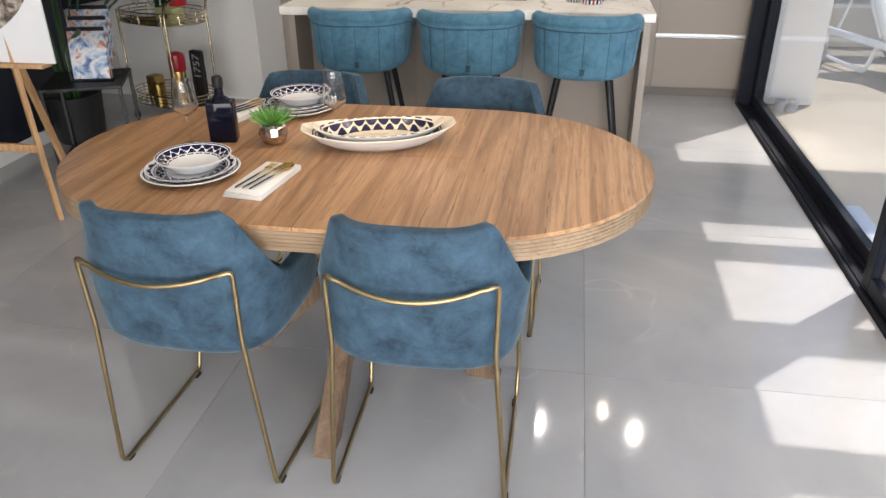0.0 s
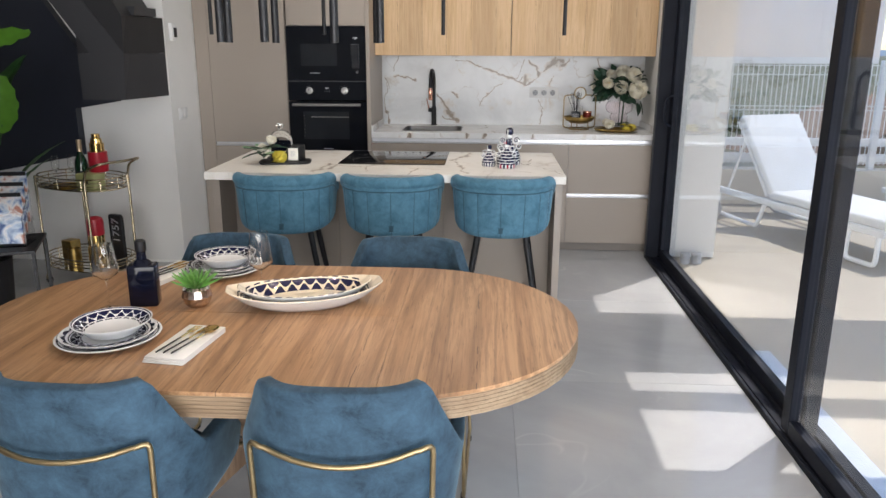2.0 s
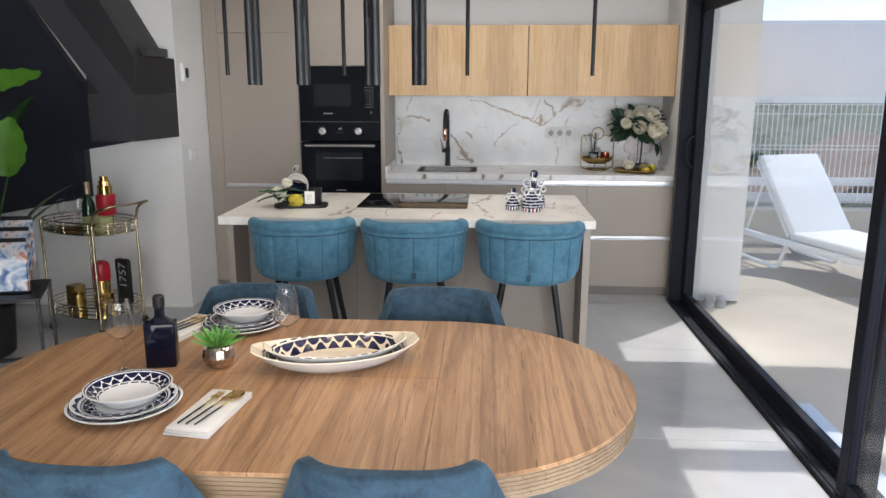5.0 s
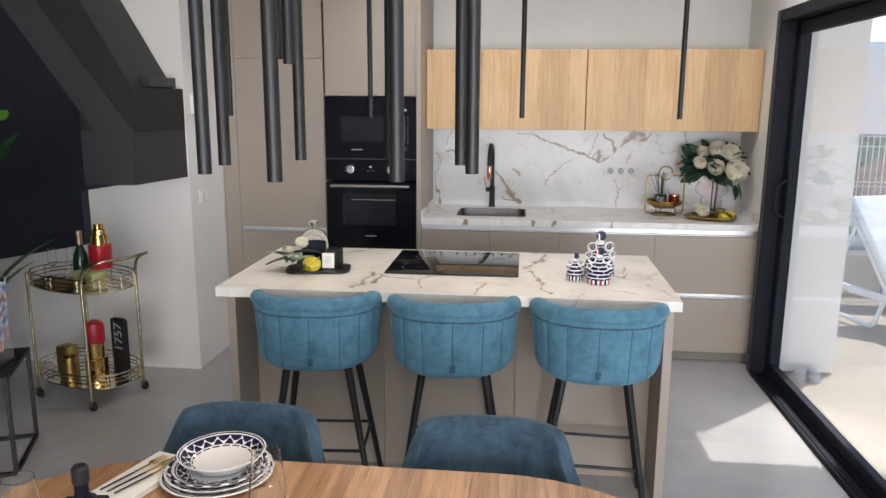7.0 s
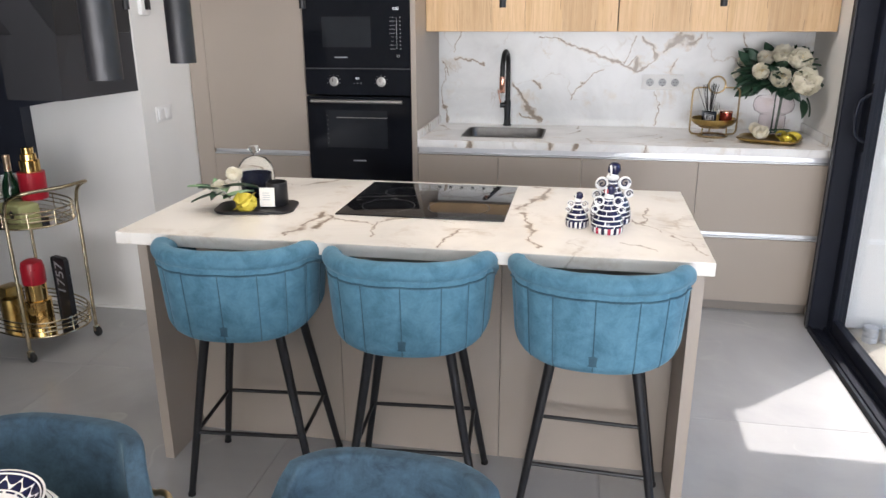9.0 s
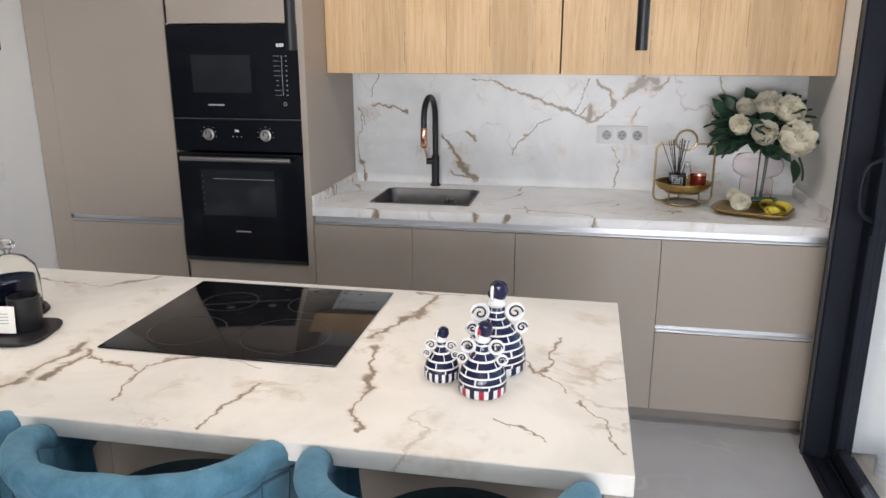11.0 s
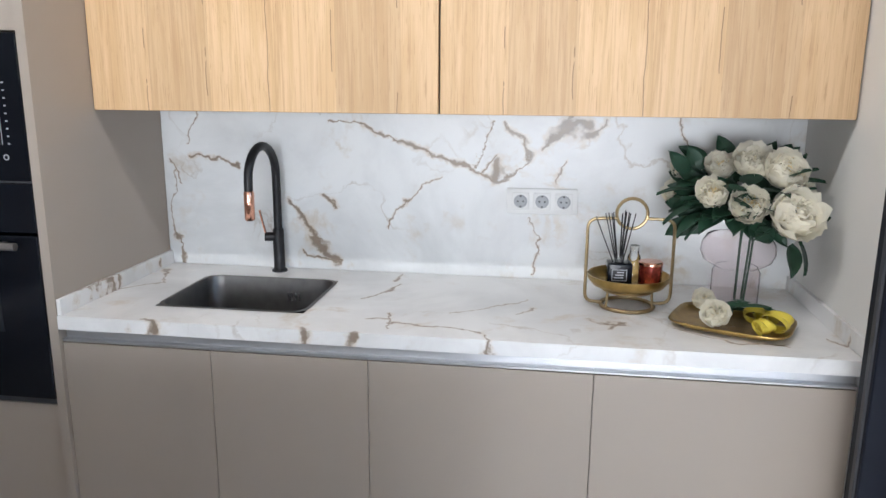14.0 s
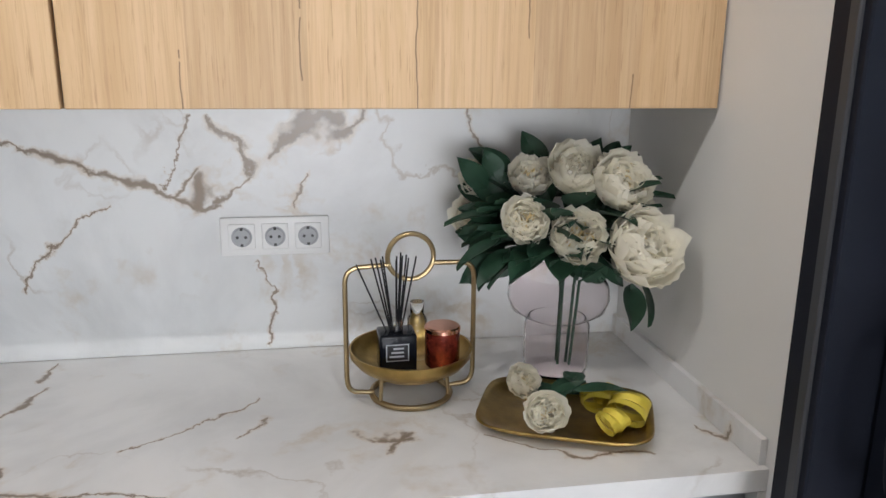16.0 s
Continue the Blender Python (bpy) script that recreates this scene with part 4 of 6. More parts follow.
sk = thing("socket_strip", "white triple power socket on the backsplash", "socket", 1.45, YB, 1.19)
part("frame", box(BM(), -0.118, 0.118, -0.010, 0.0, -0.043, 0.043, 0.003), M_PLASTIC, sk)
for dx in (-0.072, 0.0, 0.072):
    ins = part("insert", box(BM(), dx - 0.029, dx + 0.029, -0.013, -0.009, -0.029, 0.029, 0.003), M_PLASTIC, sk)
    part("well", lathe(BM(), [(0.0, 0.003), (0.018, 0.003), (0.020, 0.0006), (0.0225, 0.0006), (0.0225, 0.0)], 24, pose(dx, -0.0135, 0, 90)), M_PRINT, ins, "round socket well")
    for ddx in (-0.009, 0.009):
        part("pin_hole", lathe(BM(), [(0, 0.001), (0.0034, 0.001), (0.0034, 0)], 12, pose(dx + ddx, -0.0165, 0, 90)), M_DARKHOLE, ins)
    for dz in (-0.018, 0.018):
        part("earth_clip", box(BM(), dx - 0.003, dx + 0.003, -0.0175, -0.013, dz - 0.003, dz + 0.003), M_DARKHOLE, ins, smooth=False)

# island
isl = thing("kitchen_island", "greige kitchen island with breakfast overhang", "kitchen island")
part("gable", box(BM(), -0.488, -0.452, 5.10, 5.875, 0, 0.878, 0.001, 1), M_LACQ, isl, smooth=False)
part("gable", box(BM(), 1.346, 1.382, 5.10, 5.875, 0, 0.878, 0.001, 1), M_LACQ, isl, smooth=False)
for x0, x1 in ((-0.451, 0.148), (0.148, 0.747), (0.747, 1.345)):
    part("front_panel", box(BM(), x0 + 0.001, x1 - 0.001, 5.33, 5.35, 0.0, 0.878, 0.001, 1), M_LACQ, isl, smooth=False)
part("body", box(BM(), -0.451, 1.345, 5.351, 5.84, 0.06, 0.877), M_LACQ, isl, smooth=False)
single("island_worktop", box(BM(), -0.495, 1.391, 5.0, 5.886, 0.879, 0.92, 0.002, 1), M_ISLTOP, "white marble-look island top with brown veins", "worktop", smooth=False)
hob = thing("induction_hob", "black glass induction hob set in the island top", "hob", 0.452, 5.582, 0.9205)
part("glass", box(BM(), -0.30, 0.30, -0.258, 0.258, 0, 0.005, 0.002), M_HOB, hob)
for dx, dy, r in ((-0.13, 0.10, 0.075), (-0.14, -0.12, 0.095), (0.12, -0.11, 0.11), (0.11, 0.12, 0.07)):
    part("zone_ring", lathe(BM(), [(r, 0.0052), (r + 0.0025, 0.0052)], 48, pose(dx, dy, 0)), M_RING, hob, "thin grey cooking zone ring")
for k in range(6):
    part("touch_key", box(BM(), -0.02 + k * 0.045, -0.008 + k * 0.045, 0.225, 0.228, 0.005, 0.0054), M_RING, hob, smooth=False)
part("rim_light", box(BM(), -0.30, 0.30, 0.2585, 0.262, 0, 0.0045), M_ALU, hob, smooth=False)

# ---- hanging lamps ----
def pendant(x, y, z_end, r, label, group):
    p = thing("pendant_lamp", label, "pendant lamp", x, y, z_end, group=group)
    ln = CEIL - 0.04 - z_end
    part("tube", lathe(BM(), [(r * 0.75, 0.006), (r, 0), (r, min(ln, 1.0)), (r * 0.7, min(ln, 1.0) + 0.004), (0, min(ln, 1.0) + 0.004)], 20), M_BLACK, p)
    part("diffuser", lathe(BM(), [(0, 0.004), (r * 0.75, 0.004)], 16), M_LAMP, p, "warm lit end")
    if ln > 1.0:
        part("cord", sweep(BM(), [(0, 0, 1.0), (0, 0, ln)], 0.002, 6), M_BLACK, p)
    return p


CX, CY = 0.45, 3.40
for k in range(8):
    a = radians(33 + 45 * k)
    pendant(CX + 0.235 * math.cos(a), CY + 0.215 * math.sin(a), 1.566, 0.0112, "slim black tube lamp hanging over the dining table", "tube lamps over the table")
for k in range(4):
    a = radians(55 + 90 * k)
    pendant(CX + 0.135 * math.cos(a), CY + 0.125 * math.sin(a), 1.747, 0.0112, "shorter black tube lamp in the middle of the cluster", "tube lamps over the table")
single("lamp_canopy", lathe(BM(), [(0, CEIL - 0.045), (0.29, CEIL - 0.045), (0.30, CEIL - 0.04), (0.30, CEIL), (0, CEIL)], 40, pose(CX, CY, 0)), M_BLACK, "round black ceiling canopy of the lamp cluster", "lamp canopy")
for x in (1.364, 0.75, 0.135, -0.458):
    pendant(x, 5.17, 1.614, 0.0100, "slim black tube lamp hanging over the island", "tube lamps over the island")
single("lamp_canopy", box(BM(), -0.55, 1.45, 5.12, 5.21, CEIL - 0.045, CEIL, 0.004), M_BLACK, "long black ceiling canopy over the island", "lamp canopy")
for x, y in DOWNLIGHTS:
    dl = thing("downlight", "small white recessed ceiling downlight", "downlight", x, y, CEIL, group="ceiling downlights")
    part("rim", lathe(BM(), [(0.022, -0.001), (0.040, -0.004), (0.040, 0.0)], 24), M_PLASTIC, dl)
    part("lens", lathe(BM(), [(0, -0.002), (0.022, -0.002)], 24), M_DOWN, dl)

# ---- dining table ----
TX, TY, TA, TB = 0.357, 3.333, 0.905, 0.533


def stadium(inset=0.0, k=24):
    """The table's plan: straight sides with elliptic ends."""
    a, b, s = TA - inset, TB - inset, 0.36
    pts = []
    for i in range(k + 1):
        t = radians(-90 + 180 * i / k)
        pts.append((s + (a - s) * math.cos(t), b * math.sin(t)))
    for i in range(k + 1):
        t = radians(90 + 180 * i / k)
        pts.append((-s + (a - s) * math.cos(t), b * math.sin(t)))
    return pts


table = thing("dining_table", "oval oak extending dining table with crossed walnut legs", "table", TX, TY, 0)
full = stadium()
gap = 0.0012


def clipped(x0, x1, y0, y1):
    """The part of the plan inside a rectangle (convex clipping)."""
    pts = full
    for axis, lim, sgn in ((0, x0, 1), (0, x1, -1), (1, y0, 1), (1, y1, -1)):
        out = []
        for i, p in enumerate(pts):
            q = pts[(i + 1) % len(pts)]
            ip, iq = (p[axis] - lim) * sgn >= 0, (q[axis] - lim) * sgn >= 0
            if ip:
                out.append(p)
            if ip != iq:
                t = (lim - p[axis]) / (q[axis] - p[axis])
                out.append((p[0] + t * (q[0] - p[0]), p[1] + t * (q[1] - p[1])))
        pts = out
    clean = []
    for p in pts:
        if not clean or (abs(p[0] - clean[-1][0]) + abs(p[1] - clean[-1][1])) > 1e-5:
            clean.append(p)
    return clean


for rect in ((-2, -0.365 - gap, -2, 2), (0.365 + gap, 2, -2, 2), (-0.365, 0.365, -2, 0.012 - gap), (-0.365, 0.365, 0.012 + gap, 2)):
    part("top_board", outline(BM(), clipped(*rect), 0.750, 0.760), M_TABLE, table, "oak veneer top board", smooth=False)
edge = part("edge", outline(BM(), stadium(0.001), 0.692, 0.7495), M_TEDGE, table, "layered oak edge", angle=50)
for k in range(5):
    z = 0.700 + k * 0.0105
    part("edge_layer", outline(BM(), stadium(-0.0012), z, z + 0.005), M_TEDGE, table, angle=50)
part("runner", box(BM(), -0.55, 0.55, -0.16, -0.10, 0.655, 0.691), M_BLACK, table, smooth=False)
part("runner", box(BM(), -0.55, 0.55, 0.10, 0.16, 0.655, 0.691), M_BLACK, table, smooth=False)


def beam(bm, p, q, w, t):
    """A board from p to q with width w across and thickness t."""
    p, q = Vector(p), Vector(q)
    d = q - p
    flat = Vector((d.x, d.y, 0)).normalized()
    side = Vector((-flat.y, flat.x, 0))
    vs = []
    for c in (p, q):
        for s in (-1, 1):
            for u in (-1, 1):
                vs.append(bm.verts.new(c + flat * (u * w / 2) + side * (s * t / 2)))
    for f in ((0, 1, 3, 2), (4, 6, 7, 5), (0, 4, 5, 1), (2, 3, 7, 6), (0, 2, 6, 4), (1, 5, 7, 3)):
        bm.faces.new([vs[i] for i in f])
    return bm


for fx, fy in ((0.0, -0.47), (0.43, -0.03), (0.0, 0.47), (-0.43, 0.03)):
    part("leg", beam(BM(), (fx, fy, 0.0), (fx * 0.18, fy * 0.18, 0.36), 0.10, 0.06), M_TLEG, table, "dark walnut slanted leg", smooth=False)
    part("leg", beam(BM(), (fx * 0.18, fy * 0.18, 0.34), (fx * 0.8, fy * 0.8, 0.69), 0.10, 0.06), M_TLEG, table, smooth=False)
part("hub", box(BM(), -0.09, 0.09, -0.09, 0.09, 0.29, 0.41, 0.01), M_TLEG, table)


# ---- dining chairs ----
def smooth01(t):
    t = max(0.0, min(1.0, t))
    return t * t * (3 - 2 * t)


def chair_shell(u, v):
    """Outer skin of the chair: u runs from one arm tip round the back to the other, v from below the seat to the top edge."""
    s = 2 * u - 1
    a = abs(s)
    ang = s * radians(128)
    px = 0.272 * math.copysign(abs(math.sin(ang)) ** 0.58, s) if a > 1e-6 else 0.0
    py = -0.262 * math.copysign(abs(math.cos(ang)) ** 0.58, math.cos(ang))
    if py > 0:
        py *= 1.05
    top = 0.835 - 0.215 * smooth01((a - 0.34) / 0.30) - 0.02 * smooth01((a - 0.7) / 0.3)
    z0 = 0.40
    if v < 0.35:
        k = v / 0.35
        f = 0.62 + 0.34 * math.sin(k * math.pi / 2)
        z = z0 + 0.085 * (1 - math.cos(k * math.pi / 2))
    else:
        k = (v - 0.35) / 0.65
        f = 0.96 + 0.06 * k
        z = z0 + 0.085 + (top - z0 - 0.085) * k
    back = smooth01(1 - a / 0.55)
    lean = -0.035 * max(0.0, (z - 0.5) / 0.34) * back
    narrow = 1 - 0.15 * smooth01((z - 0.60) / 0.22)
    return Vector((px * f * narrow, py * f + lean, z))


def dining_chair():
    c = thing("dining_chair", "blue velvet tub dining chair with gold wire frame", "chair", group="chairs round the dining table")
    sh = part("backrest", grid(BM(), chair_shell, 40, 14), M_CHAIR, c, "worn blue velvet tub shell with arms", angle=80)
    so = sh.modifiers.new("thick", "SOLIDIFY")
    so.thickness, so.offset = 0.038, -1
    be = sh.modifiers.new("round", "BEVEL")
    be.width, be.segments, be.limit_method, be.angle_limit = 0.014, 3, "ANGLE", radians(50)
    part("seat", lathe(BM(), [(0, 0.418), (0.17, 0.420), (0.215, 0.45), (0.222, 0.475), (0.20, 0.492), (0, 0.498)], 32), M_CHAIR, c, angle=60)
    bar = []
    for k in range(13):
        t = k / 12 * 2 - 1
        bar.append((0.205 * t, -0.315 + 0.058 * t * t, 0.668 + 0.032 * t * t))
    left = [(-0.238, 0.22, 0.44), (-0.244, 0.245, 0.10), (-0.242, 0.215, 0.012), (-0.236, -0.235, 0.012), (-0.238, -0.25, 0.03), (-0.204, -0.258, 0.50)]
    right = [(-x, y, z) for x, y, z in reversed(left)]
    path = round_path([*left, (-0.208, -0.262, 0.70), (-0.18, -0.276, 0.693)], 0.02, 3) + bar[1:-1] + round_path([(0.18, -0.276, 0.693), (0.208, -0.262, 0.70), *right], 0.02, 3)
    part("frame", sweep(BM(), path, 0.0068, 8), M_GOLD, c, "antique gold wire sled frame", angle=60)
    part("seat_bar", sweep(BM(), [(-0.238, 0.21, 0.43), (0.238, 0.21, 0.43)], 0.006, 8), M_GOLD, c)
    for sx in (-1, 1):
        for y in (-0.215, 0.19):
            part("foot_pad", box(BM(), sx * 0.238 - 0.008, sx * 0.238 + 0.008, y - 0.014, y + 0.014, 0.0, 0.012, 0.003), M_RUBBER, c, "black rubber glide")
    return c


chair = dining_chair()
chair.matrix_basis = pose(0.042, 2.935, 0, 0, 0, -2)
copy_thing(chair, pose(0.662, 2.955, 0, 0, 0, 1))
copy_thing(chair, pose(0.02, 3.765, 0, 0, 0, 179))
copy_thing(chair, pose(0.688, 3.755, 0, 0, 0, 178))


# ---- bar stools ----
def stool_shell(u, v):
    s = 2 * u - 1
    ang = s * radians(112)
    groove = min(abs(u * 10 - k) for k in range(11))
    d = 0.005 * math.exp(-(groove / 0.09) ** 2) * smooth01((v - 0.1) / 0.2)
    if v < 0.3:
        k = v / 0.3
        f = 0.84 + 0.12 * math.sin(k * math.pi / 2)
        z = 0.630 + 0.06 * s * s + 0.05 * (1 - math.cos(k * math.pi / 2))
    else:
        k = (v - 0.3) / 0.7
        f = 0.96 + 0.05 * k
        z = 0.68 + 0.06 * s * s * (1 - k) + 0.225 * k
    z -= 0.10 * smooth01((abs(s) - 0.62) / 0.38) * max(0.0, (z - 0.66) / 0.28)
    px = 0.258 * math.copysign(abs(math.sin(ang)) ** 0.8, s) if abs(s) > 1e-6 else 0.0
    py = -0.235 * math.copysign(abs(math.cos(ang)) ** 0.8, math.cos(ang))
    return Vector((px * f * (1 - d / 0.25), py * f * (1 - d / 0.25) - 0.03 * (z - 0.68), z))


def bar_stool():
    st = thing("bar_stool", "teal velvet counter stool with channelled back and black legs", "stool", group="stools at the island")
    sh = part("backrest", grid(BM(), stool_shell, 100, 16), M_STOOL, st, "teal velvet barrel back with stitched channels", angle=80)
    so = sh.modifiers.new("thick", "SOLIDIFY")
    so.thickness, so.offset = 0.04, -1
    lip = []
    for k in range(33):
        p = stool_shell(k / 32, 1.0)
        lip.append((p.x * 0.93, p.y * 0.93, p.z + 0.002))
    part("top_roll", sweep(BM(), lip, 0.029, 14, flat=1.0), M_STOOL, st, "padded velvet top roll", angle=80)
    seam = [(p.x * 1.004, p.y * 1.004, p.z) for p in (stool_shell(k / 40, 0.87) for k in range(41))]
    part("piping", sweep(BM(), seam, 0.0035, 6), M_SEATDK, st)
    for k in range(1, 10):
        pts = []
        for j in range(9):
            p = stool_shell(k / 10, 0.12 + 0.74 * j / 8)
            pts.append((p.x * 1.004, p.y * 1.004, p.z))
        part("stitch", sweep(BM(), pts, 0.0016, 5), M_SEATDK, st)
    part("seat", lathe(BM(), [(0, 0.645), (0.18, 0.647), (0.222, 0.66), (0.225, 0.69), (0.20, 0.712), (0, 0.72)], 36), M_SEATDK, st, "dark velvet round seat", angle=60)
    part("swivel_plate", box(BM(), -0.13, 0.13, -0.09, 0.15, 0.625, 0.646, 0.004), M_BLACK, st)
    tops = {}
    for sx in (-1, 1):
        for sy in (-1, 1):
            a, b = Vector((sx * 0.12, 0.03 + sy * 0.11, 0.64)), Vector((sx * 0.222, 0.055 + sy * 0.17, 0.004))
            tops[sx, sy] = (a, b)
            part("leg", sweep(BM(), [a, a.lerp(b, 0.5), b], 0.0165, 10, r_end=0.0115), M_BLACK, st, "tapered black metal leg")
            part("foot_cap", lathe(BM(), [(0, 0), (0.013, 0), (0.013, 0.012), (0, 0.012)], 12, pose(b.x, b.y, 0)), M_RUBBER, st)
    for s, e, h in (((-1, -1), (1, -1), 0.62), ((-1, 1), (1, 1), 0.62), ((-1, -1), (-1, 1), 0.62), ((1, -1), (1, 1), 0.62)):
        p, q = tops[s][0].lerp(tops[s][1], h), tops[e][0].lerp(tops[e][1], h)
        part("stretcher", sweep(BM(), [p, q], 0.007, 8), M_BLACK, st)
    return st


stool = bar_stool()
stool.matrix_basis = pose(-0.065, 5.04, 0, 0, 0, 5)
copy_thing(stool, pose(0.497, 5.035, 0, 0, 0, 4))
copy_thing(stool, pose(1.07, 5.03, 0, 0, 0, -3))

# ---- on the dining table ----
ZT = 0.7602


def glazed_inside(ob):
    """The pattern stays on the faces that look up; the underside is plain white glaze."""
    ob.data.materials.append(M_CERAM)
    for f in ob.data.polygons:
        if f.normal.z < 0.06:
            f.material_index = 1
    return ob


def plate_stack(x, y, rz, plates):
    for k in range(plates):
        z = ZT + k * 0.009
        r = 0.140 - 0.010 * k
        glazed_inside(single("plate", lathe(BM(), [(0, 0.004), (r * 0.55, 0.004), (r * 0.62, 0.0), (r * 0.68, 0.002), (r * 0.98, 0.018), (r, 0.021), (r * 0.975, 0.0225), (r * 0.72, 0.010), (r * 0.6, 0.008), (0, 0.008)], 64), M_PLATE,
                             "white ceramic plate with navy scalloped rim", "plate", x, y, z, rz, "stacked tableware"))
    glazed_inside(single("soup_bowl", lathe(BM(), [(0, 0.004), (0.062, 0.004), (0.066, 0.0), (0.070, 0.003), (0.088, 0.021), (0.106, 0.033), (0.1075, 0.036), (0.104, 0.0365), (0.086, 0.023), (0.068, 0.011), (0, 0.009)], 64), M_PLATE,
                         "white ceramic soup plate with navy scalloped rim", "bowl", x + 0.006, y + 0.012, ZT + plates * 0.009 + 0.004, rz, "stacked tableware"))


plate_stack(-0.062, 3.10, 0, 2)
plate_stack(0.03, 3.765, 20, 3)


def boat(a, b, h, seg=72):
    """A boat-shaped dish with squared tips: flat bottom, flaring wall, raised ends."""
    bm = BM()
    rings = []
    for f, q in ((0.0, 0.0), (0.50, 0.0), (0.60, 0.06), (0.80, 0.42), (0.94, 0.82), (1.0, 1.0), (0.985, 1.05), (0.925, 0.90), (0.78, 0.52), (0.58, 0.15), (0.0, 0.10)):
        if f == 0.0:
            rings.append([bm.verts.new((0, 0, h * q))])
            continue
        ring = []
        for i in range(seg):
            t = 2 * math.pi * i / seg
            c, w = math.cos(t), math.sin(t)
            x = a * f * max(-0.965, min(0.965, c)) / 0.965
            ring.append(bm.verts.new((x, b * f * math.copysign(abs(w) ** 1.15, w), h * q * (0.72 + 0.28 * abs(c) ** 3))))
        rings.append(ring)
    for p, q in zip(rings, rings[1:]):
        for i in range(seg):
            j = (i + 1) % seg
            if len(p) == 1:
                bm.faces.new((p[0], q[j], q[i]))
            elif len(q) == 1:
                bm.faces.new((p[i], p[j], q[0]))
            else:
                bm.faces.new((p[i], p[j], q[j], q[i]))
    return bm


for a, b, h, dz, lab in ((0.245, 0.128, 0.070, 0.0, "large cream boat-shaped platter with navy rim"), (0.208, 0.104, 0.064, 0.012, "smaller cream boat-shaped dish with navy scallops")):
    glazed_inside(single("platter", boat(a, b, h), M_PLATTER, lab, "platter", 0.415, 3.435, ZT + dz, 17, "nested platters"))


def napkin(x, y, rz, gold_up):
    n = thing("napkin", "folded white cloth napkin", "napkin", x, y, ZT, rz)
    for k in range(3):
        part("fold", box(BM(), -0.058 + 0.002 * k, 0.058, -0.122 + 0.003 * k, 0.122, 0.0055 * k, 0.0055 * k + 0.005, 0.0022, 2), M_CLOTH, n)
    z = ZT + 0.0185
    m = pose(x, y, z, 0, 0, rz)
    for nm, dx, tilt in (("fork", -0.022, -6), ("knife", 0.002, -8), ("spoon", 0.024, -8)):
        c = thing(nm, "black-handled gold %s on a napkin" % nm, "cutlery")
        c.matrix_basis = m @ pose(dx, -0.01, 0, 0, 0, tilt)
        part("handle", sweep(BM(), [(0, -0.085, 0.003), (0, 0.02, 0.003)], 0.0035, 8, flat=0.6), M_BLACK, c, "matt black handle")
        part("neck", sweep(BM(), [(0, 0.02, 0.003), (0, 0.066, 0.004)], 0.0024, 8), M_SHINE, c)
        if nm == "spoon":
            part("bowl", lathe(BM(), [(0, 0), (0.012, 0.001), (0.0185, 0.006), (0.0195, 0.008), (0.018, 0.008), (0.011, 0.003), (0, 0.002)], 24, pose(0, 0.088, 0.0), 1.0, 1.4), M_SHINE, c, "polished gold bowl")
        elif nm == "fork":
            part("head", box(BM(), -0.010, 0.010, 0.062, 0.078, 0.003, 0.005, 0.001), M_SHINE, c)
            for k in range(4):
                part("tine", box(BM(), -0.010 + k * 0.006, -0.008 + k * 0.006, 0.077, 0.108, 0.003, 0.0045), M_SHINE, c, smooth=False)
        else:
            part("blade", box(BM(), -0.006, 0.006, 0.062, 0.12, 0.003, 0.0045, 0.0006), M_SHINE, c)


napkin(0.168, 3.07, -7, True)
napkin(-0.150, 3.72, -16, True)

bt = thing("square_bottle", "dark blue square glass bottle with black stopper", "bottle", -0.093, 3.40, ZT, 12)
bm = box(BM(), -0.043, 0.043, -0.028, 0.028, 0, 0.135, 0.006, 3)
part("body", bm, M_NAVYGL, bt)
part("shoulder", lathe(BM(), [(0.0, 0.134), (0.030, 0.134), (0.026, 0.142), (0.0145, 0.150), (0.0135, 0.178), (0.0, 0.178)], 24), M_NAVYGL, bt)
part("stopper", lathe(BM(), [(0.0, 0.176), (0.0155, 0.176), (0.017, 0.182), (0.0165, 0.208), (0.012, 0.213), (0, 0.213)], 24), M_BLACK, bt, "black stopper")


def wine_glass(x, y, h=0.21):
    g = thing("wine_glass", "tall clear stemmed wine glass", "glass", x, y, ZT)
    part("foot", lathe(BM(), [(0, 0), (0.036, 0), (0.036, 0.0015), (0.01, 0.004), (0.004, 0.01), (0.0032, 0.02), (0.0032, 0.095), (0, 0.097)], 32), M_GLASS, g)
    part("bowl", lathe(BM(), [(0, 0.0965), (0.012, 0.099), (0.037, 0.118), (0.0395, 0.126), (0.029, h), (0.0278, h), (0.0382, 0.126), (0.036, 0.1195), (0.012, 0.101), (0, 0.0985)], 40), M_GLASS, g, "thin clear bowl")
    return g


wine_glass(-0.185, 3.345)
wine_glass(0.258, 3.485, 0.222)


def leaf_mesh(bm, m, length, width, droop=0.3, fold=0.15, nv=6):
    """A pointed leaf along +y, bent down towards its tip."""
    def f(u, v):
        s = 2 * u - 1
        w = width * math.sin(math.pi * min(1, v ** 0.8)) ** 0.8 if 0 < v < 1 else width * 0.03
        return m @ Vector((s * w / 2, length * v, abs(s) * fold * width - droop * length * v * v))
    return grid(bm, f, 2, nv)


